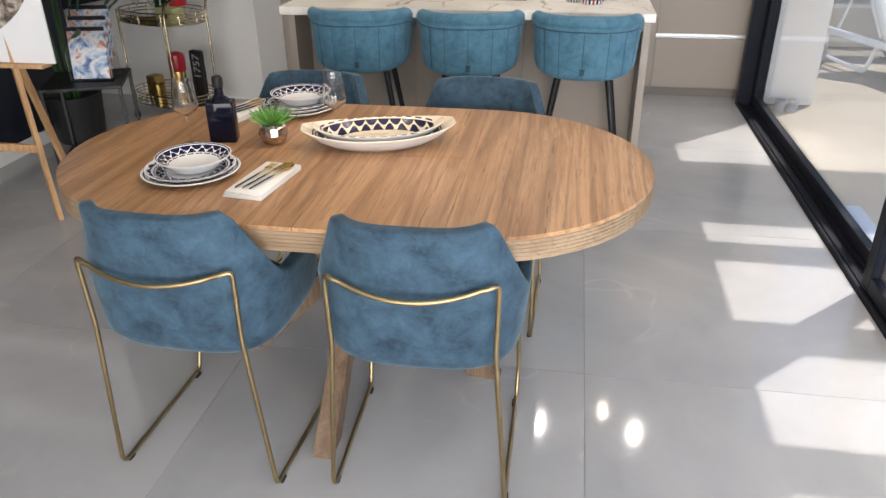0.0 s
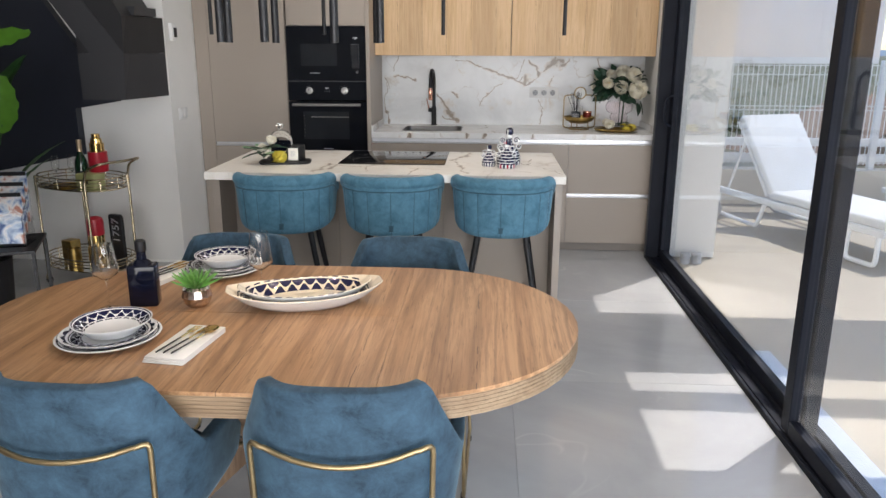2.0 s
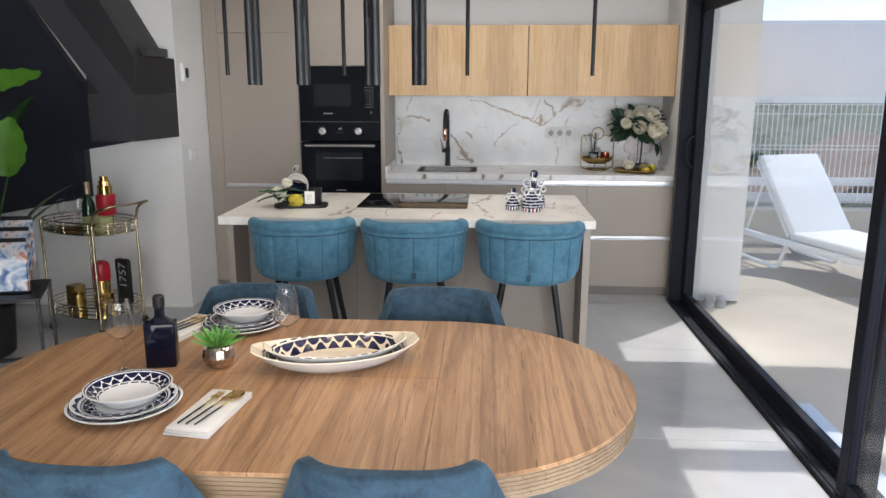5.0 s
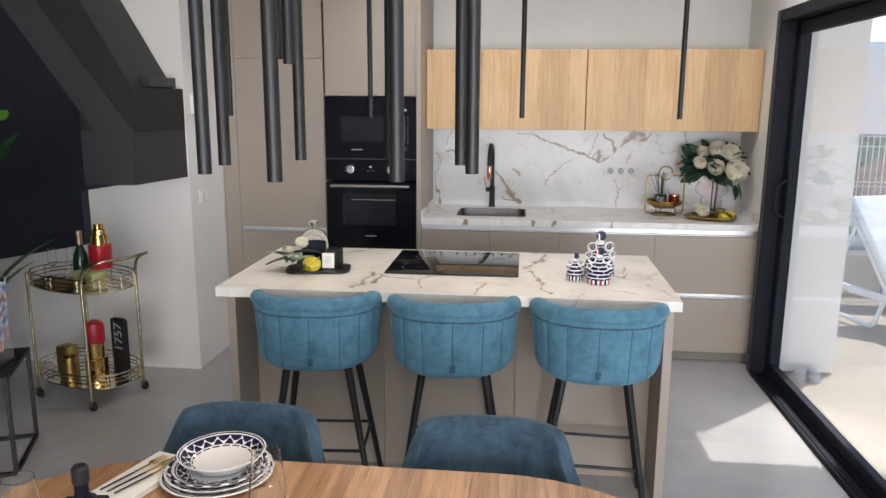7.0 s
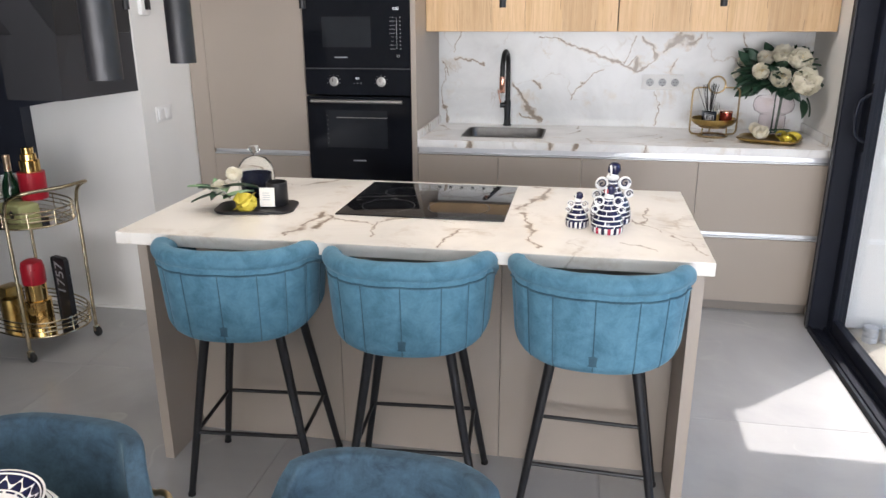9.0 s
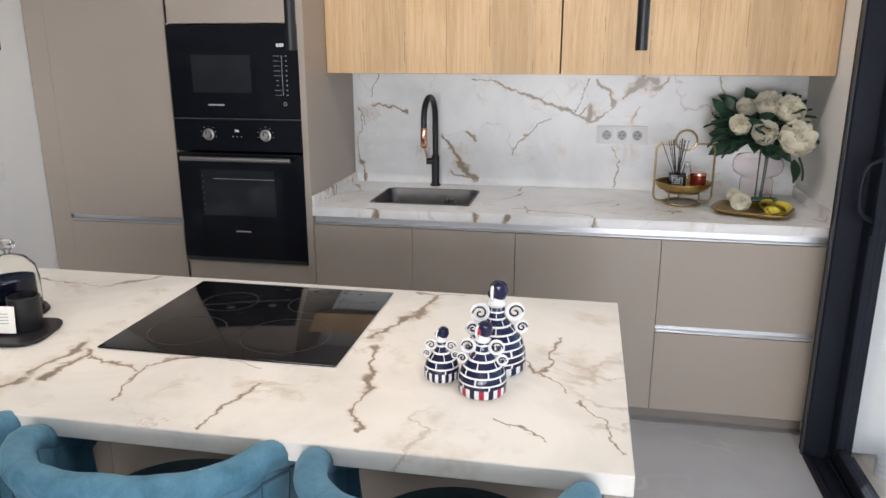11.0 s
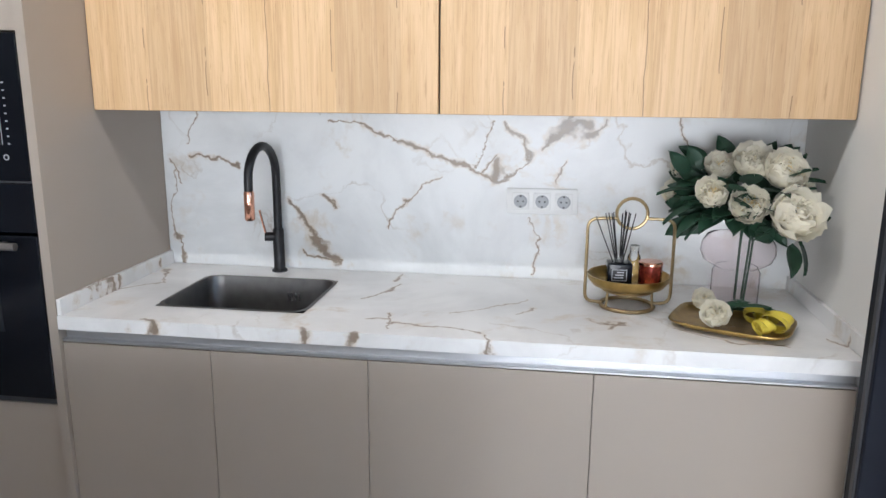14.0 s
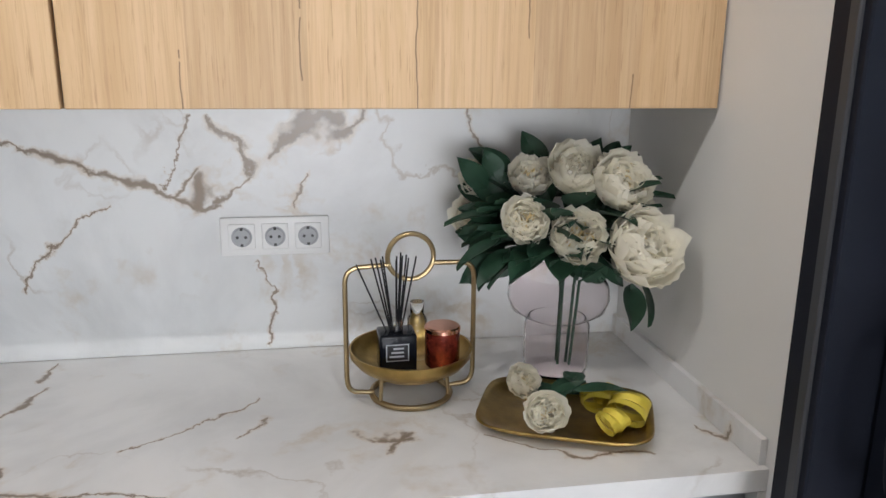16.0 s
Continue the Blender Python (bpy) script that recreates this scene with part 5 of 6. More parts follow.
su = thing("succulent", "small green succulent in a mirrored planter", "plant", 0.075, 3.40, ZT)
part("planter", lathe(BM(), [(0, 0), (0.028, 0), (0.040, 0.012), (0.047, 0.034), (0.043, 0.058), (0.035, 0.066), (0.033, 0.064), (0.036, 0.05), (0, 0.05)], 14), M_MERC, su, "faceted mercury glass planter", angle=15)
rnd = random.Random(4)
for k in range(38):
    a = k * 2.4
    el = 75 - 62 * (k / 38) ** 0.8
    m = pose(0, 0, 0.062) @ pose(0, 0, 0, 0, 0, math.degrees(a)) @ pose(0, 0.004, 0, el)
    bm = BM()
    L = 0.052 + 0.036 * k / 38 * rnd.uniform(0.8, 1.15)
    sweep(bm, [m @ Vector((0, L * t, 0.012 * t * t * (k / 38))) for t in (0, 0.25, 0.5, 0.75, 0.92, 1.0)], 0.008, 6, r_end=0.001, flat=0.45)
    part("leaf", bm, M_SUCC, su)

# ---- on the island ----
def bell(x, y, s, mat, rz, accent):
    """A ceramic bell figure: domed skirt, neck, scroll arms and a round knob."""
    b = thing("ceramic_bell", "navy and white ceramic bell figure with scroll arms", "ornament", x, y, 0.9202, rz, "ceramic bell figures")
    part("skirt", lathe(BM(), [(0, 0.0), (0.060 * s, 0), (0.064 * s, 0.005), (0.0645 * s, 0.022), (0.0625 * s, 0.045 * s), (0.055 * s, 0.068 * s), (0.040 * s, 0.090 * s), (0.026 * s, 0.105 * s), (0.0195 * s, 0.115 * s), (0.017 * s, 0.14 * s), (0.0, 0.142 * s)], 40), mat, b)
    part("collar", lathe(BM(), [(0.017 * s, 0.138 * s), (0.021 * s, 0.145 * s), (0.014 * s, 0.158 * s), (0, 0.158 * s)], 24), M_CERAM, b, "white collar")
    part("knob", lathe(BM(), [(0, 0.150 * s), (0.014 * s, 0.155 * s), (0.021 * s, 0.170 * s), (0.018 * s, 0.186 * s), (0.009 * s, 0.193 * s), (0, 0.194 * s)], 24, pose(0.004, 0, 0)), M_INK, b, "glossy navy knob")
    part("knob_ring", sweep(BM(), [(-0.012 * s + 0.012 * s * 0.2 * math.cos(t), -0.014 * s + 0.013 * s * math.cos(t), 0.170 * s + 0.014 * s * math.sin(t)) for t in [k * math.pi / 8 for k in range(16)]], 0.0035 * s, 6, True), M_CERAM, b)
    part("knob_spot", lathe(BM(), [(0, 0.004 * s), (0.008 * s, 0.003 * s), (0.010 * s, 0)], 16, pose(-0.012 * s, -0.0155 * s, 0.170 * s, 90)), accent, b)
    for sx in (-1, 1):
        for cx, cz, r in ((0.037, 0.128, 0.0165), (0.052, 0.094, 0.011)):
            ring = [(sx * cx * s + r * s * math.cos(t), -0.010 * s, cz * s + r * s * math.sin(t)) for t in [k * math.pi / 12 for k in range(24)]]
            sc = part("scroll", sweep(BM(), ring, 0.0052 * s, 8, True), M_CERAM, b, "white scroll with a navy spiral line")
            coil = [(sx * (cx * s + q * math.cos(3.0 * math.pi * (1 - q / (r * s)))), -0.0145 * s, cz * s + q * math.sin(3.0 * math.pi * (1 - q / (r * s)))) for q in [r * s * (1 - k / 26) for k in range(24)]]
            part("scroll_line", sweep(BM(), coil, 0.0021 * s, 6), M_INK, sc)
    return b


bell(1.105, 5.40, 1.05, M_BELL, 15, M_INK)
bell(0.995, 5.325, 0.60, M_BELL, 0, M_INK)
bell(1.092, 5.275, 0.80, M_BELLRED, 0, M_RED)

tray = single("black_tray", outline(outline(BM(), rounded_rect(-0.15, 0.13, -0.085, 0.085, 0.05), 0.0, 0.006), rounded_rect(-0.154, 0.134, -0.089, 0.089, 0.05), 0.006, 0.011), M_BLACK, "glossy black oval tray on the island", "tray", -0.145, 5.36, 0.9202, 10)
cl = thing("candle_cloche", "clear glass cloche over a black candle", "cloche", -0.215, 5.50, 0.9202)
part("base", lathe(BM(), [(0, 0), (0.066, 0), (0.07, 0.004), (0.066, 0.012), (0, 0.012)], 32), M_BLACK, cl)
part("dome", lathe(BM(), [(0.057, 0.012), (0.058, 0.09), (0.052, 0.125), (0.035, 0.148), (0.012, 0.157), (0, 0.158), (0, 0.155), (0.011, 0.154), (0.034, 0.145), (0.050, 0.123), (0.056, 0.09), (0.055, 0.012), (0.057, 0.012)], 36), M_THIN, cl, "clear glass dome")
part("knob", lathe(BM(), [(0, 0.155), (0.006, 0.158), (0.006, 0.166), (0.017, 0.174), (0.019, 0.184), (0.013, 0.194), (0, 0.197)], 24), M_GLASS, cl)
cl.scale = (1.2, 1.2, 1.06)
part("candle", lathe(BM(), [(0, 0.0125), (0.038, 0.0125), (0.039, 0.015), (0.039, 0.092), (0.036, 0.094), (0.036, 0.085), (0, 0.085)], 32), M_NAVYGL, cl, "black glass candle")
cd = thing("candle", "black glass candle with a white label card", "candle", -0.085, 5.385, 0.9315)
part("jar", lathe(BM(), [(0, 0), (0.036, 0), (0.038, 0.003), (0.038, 0.085), (0.035, 0.087), (0.035, 0.07), (0, 0.07)], 32), M_BLACK, cd)
part("card", box(BM(), -0.052, 0.002, -0.052, -0.050, 0.0, 0.068, 0, m=pose(0, 0, 0, -6, 0, 8)), M_CANDLE, cd, "white card leaning on the jar", smooth=False)
for k in range(4):
    part("text_bar", box(BM(), -0.040, -0.014, -0.0532, -0.0520, 0.048 - k * 0.008, 0.0505 - k * 0.008, 0, m=pose(0, 0, 0, -6, 0, 8)), M_PRINT, cd, smooth=False)


def peony(bm, bm_core, m, r, rn, layers=7):
    """Petals cupped round a heart, as one flower."""
    for L in range(layers):
        f = L / (layers - 1)
        n = 6 + L * 2
        for k in range(n):
            az = 360 * k / n + rn.uniform(-14, 14) + L * 25
            tilt = 88 - 46 * f + rn.uniform(-9, 9)
            size = r * (0.78 + 0.42 * f) * rn.uniform(0.88, 1.1)
            mm = m @ pose(0, 0, 0, 0, 0, az) @ pose(0, r * 0.10, -r * 0.05 * f, tilt)
            ph = rn.uniform(0, 6)

            def sheet(u, v, mm=mm, size=size, ph=ph, f=f):
                s = 2 * u - 1
                w = size * 0.62 * math.sin(math.pi * (0.12 + 0.70 * v)) ** 0.7
                x, y = s * w, size * v
                z = 0.55 * size * (s * s * 0.5 - 0.0) + size * 0.42 * v * v * (1 - 0.45 * f)
                z += 0.045 * size * math.sin(9 * s + ph) * v ** 2
                y += 0.05 * size * math.sin(7 * s + ph * 2) * v ** 3
                return mm @ Vector((x, y, z))
            grid(bm if L > 1 else bm_core, sheet, 6, 5)


def flower(name, parent, m, r, seed):
    rn = random.Random(seed)
    a, b = BM(), BM()
    peony(a, b, m, r, rn)
    fl = part(name, a, M_PETAL, parent, "cream peony bloom", angle=80)
    part("heart", b, M_PETALC, fl, angle=80)
    return fl


sp = thing("flower_sprig", "white artificial flowers with leaves and a gold ribbon", "flowers", -0.27, 5.33, 0.9315)
flower("bloom", sp, pose(0.0, 0.0, 0.05, 40, 0, 0), 0.035, 5)
flower("bloom", sp, pose(0.035, 0.02, 0.095, 35, 0, 40), 0.033, 6)
rnd = random.Random(9)
for k in range(12):
    a = -40 + 28 * k
    part("leaf", leaf_mesh(BM(), pose(0.0, 0.0, 0.025 + 0.004 * k, 15 + rnd.uniform(-18, 30), 0, a), rnd.uniform(0.10, 0.15), 0.045, 0.25), M_PALELEAF if k % 3 == 0 else M_LEAF, sp)
for k in range(4):
    t0 = k * 1.4
    part("ribbon_loop", sweep(BM(), [(0.10 + 0.032 * math.cos(t), 0.018 * math.sin(t * 1.0) - 0.04, 0.028 + 0.025 * math.sin(t + t0)) for t in [q * math.pi / 8 for q in range(16)]], 0.016, 4, True, flat=0.06), M_RIBBON, sp, "gold ribbon loop")

# ---- on the worktop ----
bw = thing("pedestal_bowl", "gold footed bowl with tall wire handle", "bowl", 1.718, 7.30, 0.9202, 4)
part("foot_ring", sweep(BM(), [(0.078 * math.cos(t), 0.078 * math.sin(t), 0.006) for t in [k * math.pi / 20 for k in range(40)]], 0.006, 8, True), M_GOLD, bw)
part("foot_ring", sweep(BM(), [(0.074 * math.cos(t), 0.074 * math.sin(t), 0.056) for t in [k * math.pi / 20 for k in range(40)]], 0.004, 8, True), M_GOLD, bw)
for k in range(3):
    a = radians(90 + 120 * k)
    part("foot_post", sweep(BM(), [(0.078 * math.cos(a), 0.078 * math.sin(a), 0.006), (0.074 * math.cos(a), 0.074 * math.sin(a), 0.056)], 0.004, 8), M_GOLD, bw)
part("bowl", lathe(BM(), [(0, 0.056), (0.07, 0.058), (0.105, 0.070), (0.120, 0.088), (0.1215, 0.102), (0.1175, 0.102), (0.115, 0.089), (0.10, 0.075), (0.07, 0.064), (0, 0.062)], 48), M_BRASS, bw, "hammered gold bowl")
hp = round_path([(-0.076, 0, 0.012), (-0.127, 0, 0.016), (-0.127, 0, 0.268), (-0.04, 0, 0.271)], 0.03, 5)
part("handle", sweep(BM(), hp, 0.005, 8), M_GOLD, bw, "gold wire handle")
part("handle", sweep(BM(), [(-x, y, z) for x, y, z in hp], 0.005, 8), M_GOLD, bw)
part("handle_ring", sweep(BM(), [(0.045 * math.cos(t), 0, 0.285 + 0.045 * math.sin(t)) for t in [k * math.pi / 14 for k in range(28)]], 0.005, 8, True), M_GOLD, bw)

df = thing("reed_diffuser", "black square reed diffuser bottle with dark sticks", "diffuser", 1.688, 7.285, 0.985, 2)
part("bottle", box(BM(), -0.036, 0.036, -0.030, 0.030, 0, 0.078, 0.005, 3), M_OVEN, df)
part("neck", lathe(BM(), [(0.013, 0.076), (0.0125, 0.100), (0.0105, 0.100), (0.0105, 0.08)], 20), M_GLASS, df)
part("label", box(BM(), -0.024, 0.020, -0.0312, -0.030, 0.026, 0.060), M_PRINT, df, "grey framed label", smooth=False)
part("label_inside", box(BM(), -0.022, 0.018, -0.0318, -0.0312, 0.028, 0.058), M_BLACK, df, smooth=False)
for k in range(3):
    part("text_bar", box(BM(), -0.018 + 0.004 * k, 0.010, -0.0324, -0.0318, 0.034 + k * 0.008, 0.0375 + k * 0.008), M_PRINT, df, smooth=False)
rnd = random.Random(3)
for k in range(12):
    a = rnd.uniform(0, 6.28)
    sl = rnd.uniform(0.01, 0.055) if k else 0.075
    if k == 0:
        a = math.pi
    part("reed", sweep(BM(), [(0, 0, 0.03), (sl * math.cos(a), sl * 0.5 * math.sin(a), 0.235 - sl * 0.3)], 0.0017, 5), M_BLACK, df)
cb = single("perfume_bottle", lathe(BM(), [(0, 0), (0.018, 0), (0.020, 0.004), (0.020, 0.085), (0.014, 0.095), (0.014, 0.120), (0, 0.120)], 24), M_GLASS, "clear glass bottle behind the diffuser", "bottle", 1.735, 7.335, 0.983)
rc = thing("votive_candle", "red and copper mottled glass votive candle", "candle", 1.780, 7.295, 0.9835)
part("glass", lathe(BM(), [(0, 0), (0.032, 0), (0.0345, 0.004), (0.0345, 0.072), (0, 0.072)], 32), M_REDCOP, rc)
part("lid", lathe(BM(), [(0, 0.072), (0.036, 0.072), (0.036, 0.079), (0.033, 0.082), (0, 0.083)], 32), M_COPPER, rc, "copper lid")

vase = thing("flower_vase", "mauve glass double-bubble vase", "vase", 2.045, 7.385, 0.9202)
wall_p = [(0, 0.004), (0.066, 0.004), (0.070, 0.012), (0.070, 0.105), (0.062, 0.118), (0.075, 0.124), (0.100, 0.140), (0.109, 0.165), (0.106, 0.192), (0.092, 0.215)]
inner = [(r - 0.003, z + 0.001) for r, z in reversed(wall_p) if r > 0]
part("glass", lathe(BM(), [(0, 0), (0.066, 0), *wall_p[1:], *inner, (0, 0.008)], 44), M_SMOKE, vase, angle=60)
bq = thing("peony_bouquet", "bouquet of cream peonies with dark green leaves", "flowers", 2.045, 7.375, 0.93)
blooms = [(0.082, -0.125, 0.280, 0.092, 66, 12), (-0.012, -0.100, 0.300, 0.072, 64, -10), (0.072, -0.060, 0.385, 0.076, 58, 10), (0.003, -0.015, 0.400, 0.070, 50, 0),
          (-0.110, -0.100, 0.335, 0.056, 66, -15), (0.140, 0.02, 0.325, 0.052, 55, 40), (-0.070, 0.025, 0.385, 0.058, 45, -10), (-0.135, 0.115, 0.365, 0.064, 45, -20), (-0.165, 0.09, 0.300, 0.054, 55, -30)]
for k, (x, y, z, r, tilt, az) in enumerate(blooms):
    flower("bloom", bq, pose(x, y, z, 0, 0, az) @ pose(0, 0, 0, tilt), r * 0.92, 20 + k)
    if k < 4:
        part("stem", sweep(BM(), [(x * 0.25, y * 0.25 + 0.01, 0.01), (x * 0.35, y * 0.3, 0.20), (x, y + 0.01, z - 0.01)], 0.0032, 6), M_LEAF, bq)
rnd = random.Random(12)
for k in range(110):
    az = rnd.uniform(0, 360)
    el = rnd.uniform(-20, 48)
    base = Vector((0.10 * math.sin(-radians(az)) + 0.0, 0.10 * math.cos(radians(az)) * 0.7 - 0.03, rnd.uniform(0.25, 0.37)))
    m = Matrix.Translation(base) @ pose(0, 0, 0, 0, 0, az) @ pose(0, 0, 0, el, rnd.uniform(-30, 30))
    tip = m @ Vector((0, 0.12, 0))
    if 2.045 + tip.x > 2.235 or 7.375 + tip.y > YB - 0.01 or 0.93 + tip.z > 1.485:
        continue
    part("leaf", leaf_mesh(BM(), m, rnd.uniform(0.08, 0.12), rnd.uniform(0.056, 0.074), 0.3), M_LEAF, bq)
for dx, dz, az, tip in ((-0.10, 0.27, 70, -30), (-0.15, 0.30, 95, -15), (-0.13, 0.28, 115, -25), (-0.16, 0.35, 80, 5), (0.12, 0.20, -60, -65), (0.14, 0.21, -100, -60), (0.15, 0.30, -70, -10)):
    part("leaf", leaf_mesh(BM(), pose(dx, -0.08, dz, 0, 0, az) @ pose(0, 0, 0, tip), 0.10, 0.06, 0.3), M_LEAF, bq)


rnd = random.Random(58)
for k in range(46):
    x, z = rnd.uniform(-0.17, 0.13), rnd.uniform(0.225, 0.42)
    y = -0.052 + 0.10 * (z - 0.22) / 0.2 + rnd.uniform(-0.02, 0.02)
    out = math.degrees(math.atan2(-(x + 0.02), z - 0.30)) + rnd.uniform(-25, 25)
    m = pose(x, y, z, 90 + rnd.uniform(-35, 20), 0, rnd.uniform(-30, 30)) @ pose(0, 0, 0, 0, 0, out)
    tip = m @ Vector((0, 0.09, 0))
    if 2.045 + tip.x < 2.235 and 0.93 + tip.z < 1.475:
        part("leaf", leaf_mesh(BM(), m, rnd.uniform(0.07, 0.10), rnd.uniform(0.045, 0.06), 0.22), M_LEAF, bq)


def dish(u, v):
    t = 2 * math.pi * u
    c, s = math.cos(t), math.sin(t)
    e = 0.42
    x = 0.158 * v * math.copysign(abs(c) ** e, c)
    y = 0.118 * v * math.copysign(abs(s) ** e, s)
    return Vector((x, y, 0.003 + 0.022 * v ** 6))


dt = single("gold_tray", grid(BM(), dish, 48, 12, True), M_BRASS, "shallow hammered gold rounded tray", "tray", 1.99, 7.15, 0.9202, -23)
so = dt.modifiers.new("thick", "SOLIDIFY")
so.thickness, so.offset = 0.004, 1
tf = thing("loose_flowers", "cut cream peonies with leaves and gold ribbon", "flowers", 1.99, 7.145, 0.932, -22)
flower("bloom", tf, pose(-0.035, -0.075, 0.034, 62, 0, 10), 0.042, 41)
flower("bloom", tf, pose(-0.095, 0.03, 0.035, 50, 0, 30), 0.036, 42)
rnd = random.Random(31)
for k in range(11):
    part("leaf", leaf_mesh(BM(), pose(-0.01 + rnd.uniform(-0.03, 0.04), rnd.uniform(-0.02, 0.05), 0.018 + 0.003 * k, rnd.uniform(-2, 28), 0, rnd.uniform(-130, 60)), 0.085, 0.036, 0.18), M_LEAF, tf)
for cx, cy, cz, r, turn, wide in ((0.045, 0.015, 0.030, 0.034, 20, 0.052), (0.100, 0.0, 0.028, 0.040, -12, 0.056), (0.070, 0.045, 0.022, 0.034, 50, 0.048), (0.075, -0.035, 0.018, 0.030, -40, 0.044)):
    rot = pose(cx, cy, cz, 12, 8, turn)

    def loopy(u, v, rot=rot, r=r, wide=wide):
        t = 2 * math.pi * u
        pinch = 0.55 + 0.45 * math.sin(t / 2) ** 2
        return rot @ Vector((r * (1 - math.cos(t)) * 0.9 - r * 0.6, (v - 0.5) * wide * pinch, 0.55 * r * math.sin(t) + 0.004 * math.sin(3 * math.pi * v)))
    part("ribbon_loop", grid(BM(), loopy, 28, 4, True), M_RIBBON, tf, "wide gold satin ribbon loop")

# ---- drinks trolley ----
cart = thing("drinks_trolley", "champagne gold oval two-tier bar cart", "trolley", -1.70, 5.97, 0, -20)
LX, LY = 0.315, 0.195
def oval(z, sx=1.0, k=48):
    return [(LX * sx * math.copysign(abs(math.cos(t)) ** 0.8, math.cos(t)), LY * sx * math.copysign(abs(math.sin(t)) ** 0.8, math.sin(t)), z) for t in [2 * math.pi * i / k for i in range(k)]]


for z0 in (0.115, 0.655):
    bm = BM()
    outline(bm, [(x, y) for x, y, _ in oval(0, 0.985)], z0, z0 + 0.006)
    part("shelf", bm, M_MIRROR, cart, "mirrored oval shelf")
    for dz in (0.003, 0.030, 0.052, 0.075):
        part("gallery_rail", sweep(BM(), oval(z0 + dz), 0.0045 if dz in (0.003, 0.075) else 0.003, 6, True), M_CARTGOLD, cart)
    for i in range(0, 48, 4):
        x, y, _ = oval(0)[i]
        part("gallery_post", sweep(BM(), [(x, y, z0), (x, y, z0 + 0.075)], 0.003, 6), M_CARTGOLD, cart)
    for i in range(2, 48, 6):
        x, y, _ = oval(0)[i]
        x2, y2, _ = oval(0)[(i + 3) % 48]
        part("gallery_link", sweep(BM(), [(x, y, z0 + 0.034), (x2, y2, z0 + 0.034), (x2, y2, z0 + 0.05), (x, y, z0 + 0.05)], 0.002, 5, True), M_CARTGOLD, cart)
for sx, sy in ((-1, -1), (1, -1), (1, 1), (-1, 1)):
    x, y = sx * 0.22, sy * 0.178
    part("upright", sweep(BM(), [(x, y, 0.055), (x, y, 0.735)], 0.0085, 10), M_CARTGOLD, cart)
    ca = part("castor", lathe(BM(), [(0, -0.011), (0.022, -0.011), (0.026, -0.006), (0.026, 0.006), (0.022, 0.011), (0, 0.011)], 24, pose(x + 0.008, y, 0.0265, 90)), M_RUBBER, cart, "black castor wheel")
    part("castor_fork", box(BM(), x - 0.010, x + 0.012, y - 0.015, y + 0.015, 0.028, 0.058, 0.004), M_CARTGOLD, ca)
part("push_handle", sweep(BM(), round_path([(0.22, -0.178, 0.72), (0.24, -0.178, 0.80), (0.36, -0.17, 0.845), (0.40, 0.0, 0.845), (0.36, 0.17, 0.845), (0.24, 0.178, 0.80), (0.22, 0.178, 0.72)], 0.06, 5), 0.0085, 10), M_CARTGOLD, cart, "looped gold push handle")
CART = cart.matrix_basis.copy()


def on_cart(ob, x, y, z):
    ob.matrix_basis = CART @ pose(x, y, z)
    return ob


cb = on_cart(thing("champagne_bottle", "dark green champagne bottle with bronze foil neck", "bottle"), 0.03, -0.02, 0.6615)
part("body", lathe(BM(), [(0, 0), (0.036, 0), (0.041, 0.006), (0.041, 0.14), (0.036, 0.17), (0.018, 0.215), (0.0145, 0.24), (0, 0.24)], 28), M_GREENGL, cb)
part("foil", lathe(BM(), [(0.0165, 0.22), (0.0160, 0.285), (0.0175, 0.29), (0.0165, 0.302), (0, 0.303)], 24), M_FOIL, cb, "bronze foil neck")
part("label", lathe(BM(), [(0.0416, 0.04), (0.0416, 0.10)], 28), M_BLACK, cb)
gb = on_cart(thing("gift_box", "green label gift box with a gold emblem", "box"), 0.155, -0.06, 0.6615)
part("body", box(BM(), -0.095, 0.07, -0.05, 0.05, 0, 0.095, 0.012, 3), M_LABEL, gb)
part("emblem", lathe(BM(), [(0, 0.002), (0.018, 0.001), (0.02, 0)], 20, pose(0.0, -0.0505, 0.045, 90)), M_BLACK, gb, "round dark emblem")


def lipstick(name, label, x, y, z, flip):
    t = on_cart(thing(name, label, "bottle cooler"), x, y, z)
    if flip:   # red base, gold stepped top
        part("base", lathe(BM(), [(0, 0), (0.058, 0), (0.06, 0.004), (0.06, 0.13), (0, 0.132)], 32), M_RED, t, "red sleeve")
        part("collar", lathe(BM(), [(0, 0.13), (0.045, 0.13), (0.045, 0.185), (0.036, 0.188), (0.034, 0.215), (0.026, 0.218), (0.026, 0.245), (0, 0.247)], 32), M_SHINE, t, "stepped gold cap")
    else:
        part("base", lathe(BM(), [(0, 0), (0.060, 0), (0.062, 0.004), (0.062, 0.13), (0.050, 0.133), (0.050, 0.215), (0, 0.217)], 32), M_SHINE, t, "polished gold cylinder")
        part("tip", lathe(BM(), [(0, 0.215), (0.052, 0.215), (0.054, 0.222), (0.054, 0.30), (0.048, 0.325), (0.025, 0.338), (0, 0.340)], 32), M_RED, t, "rounded red tip")
    return t


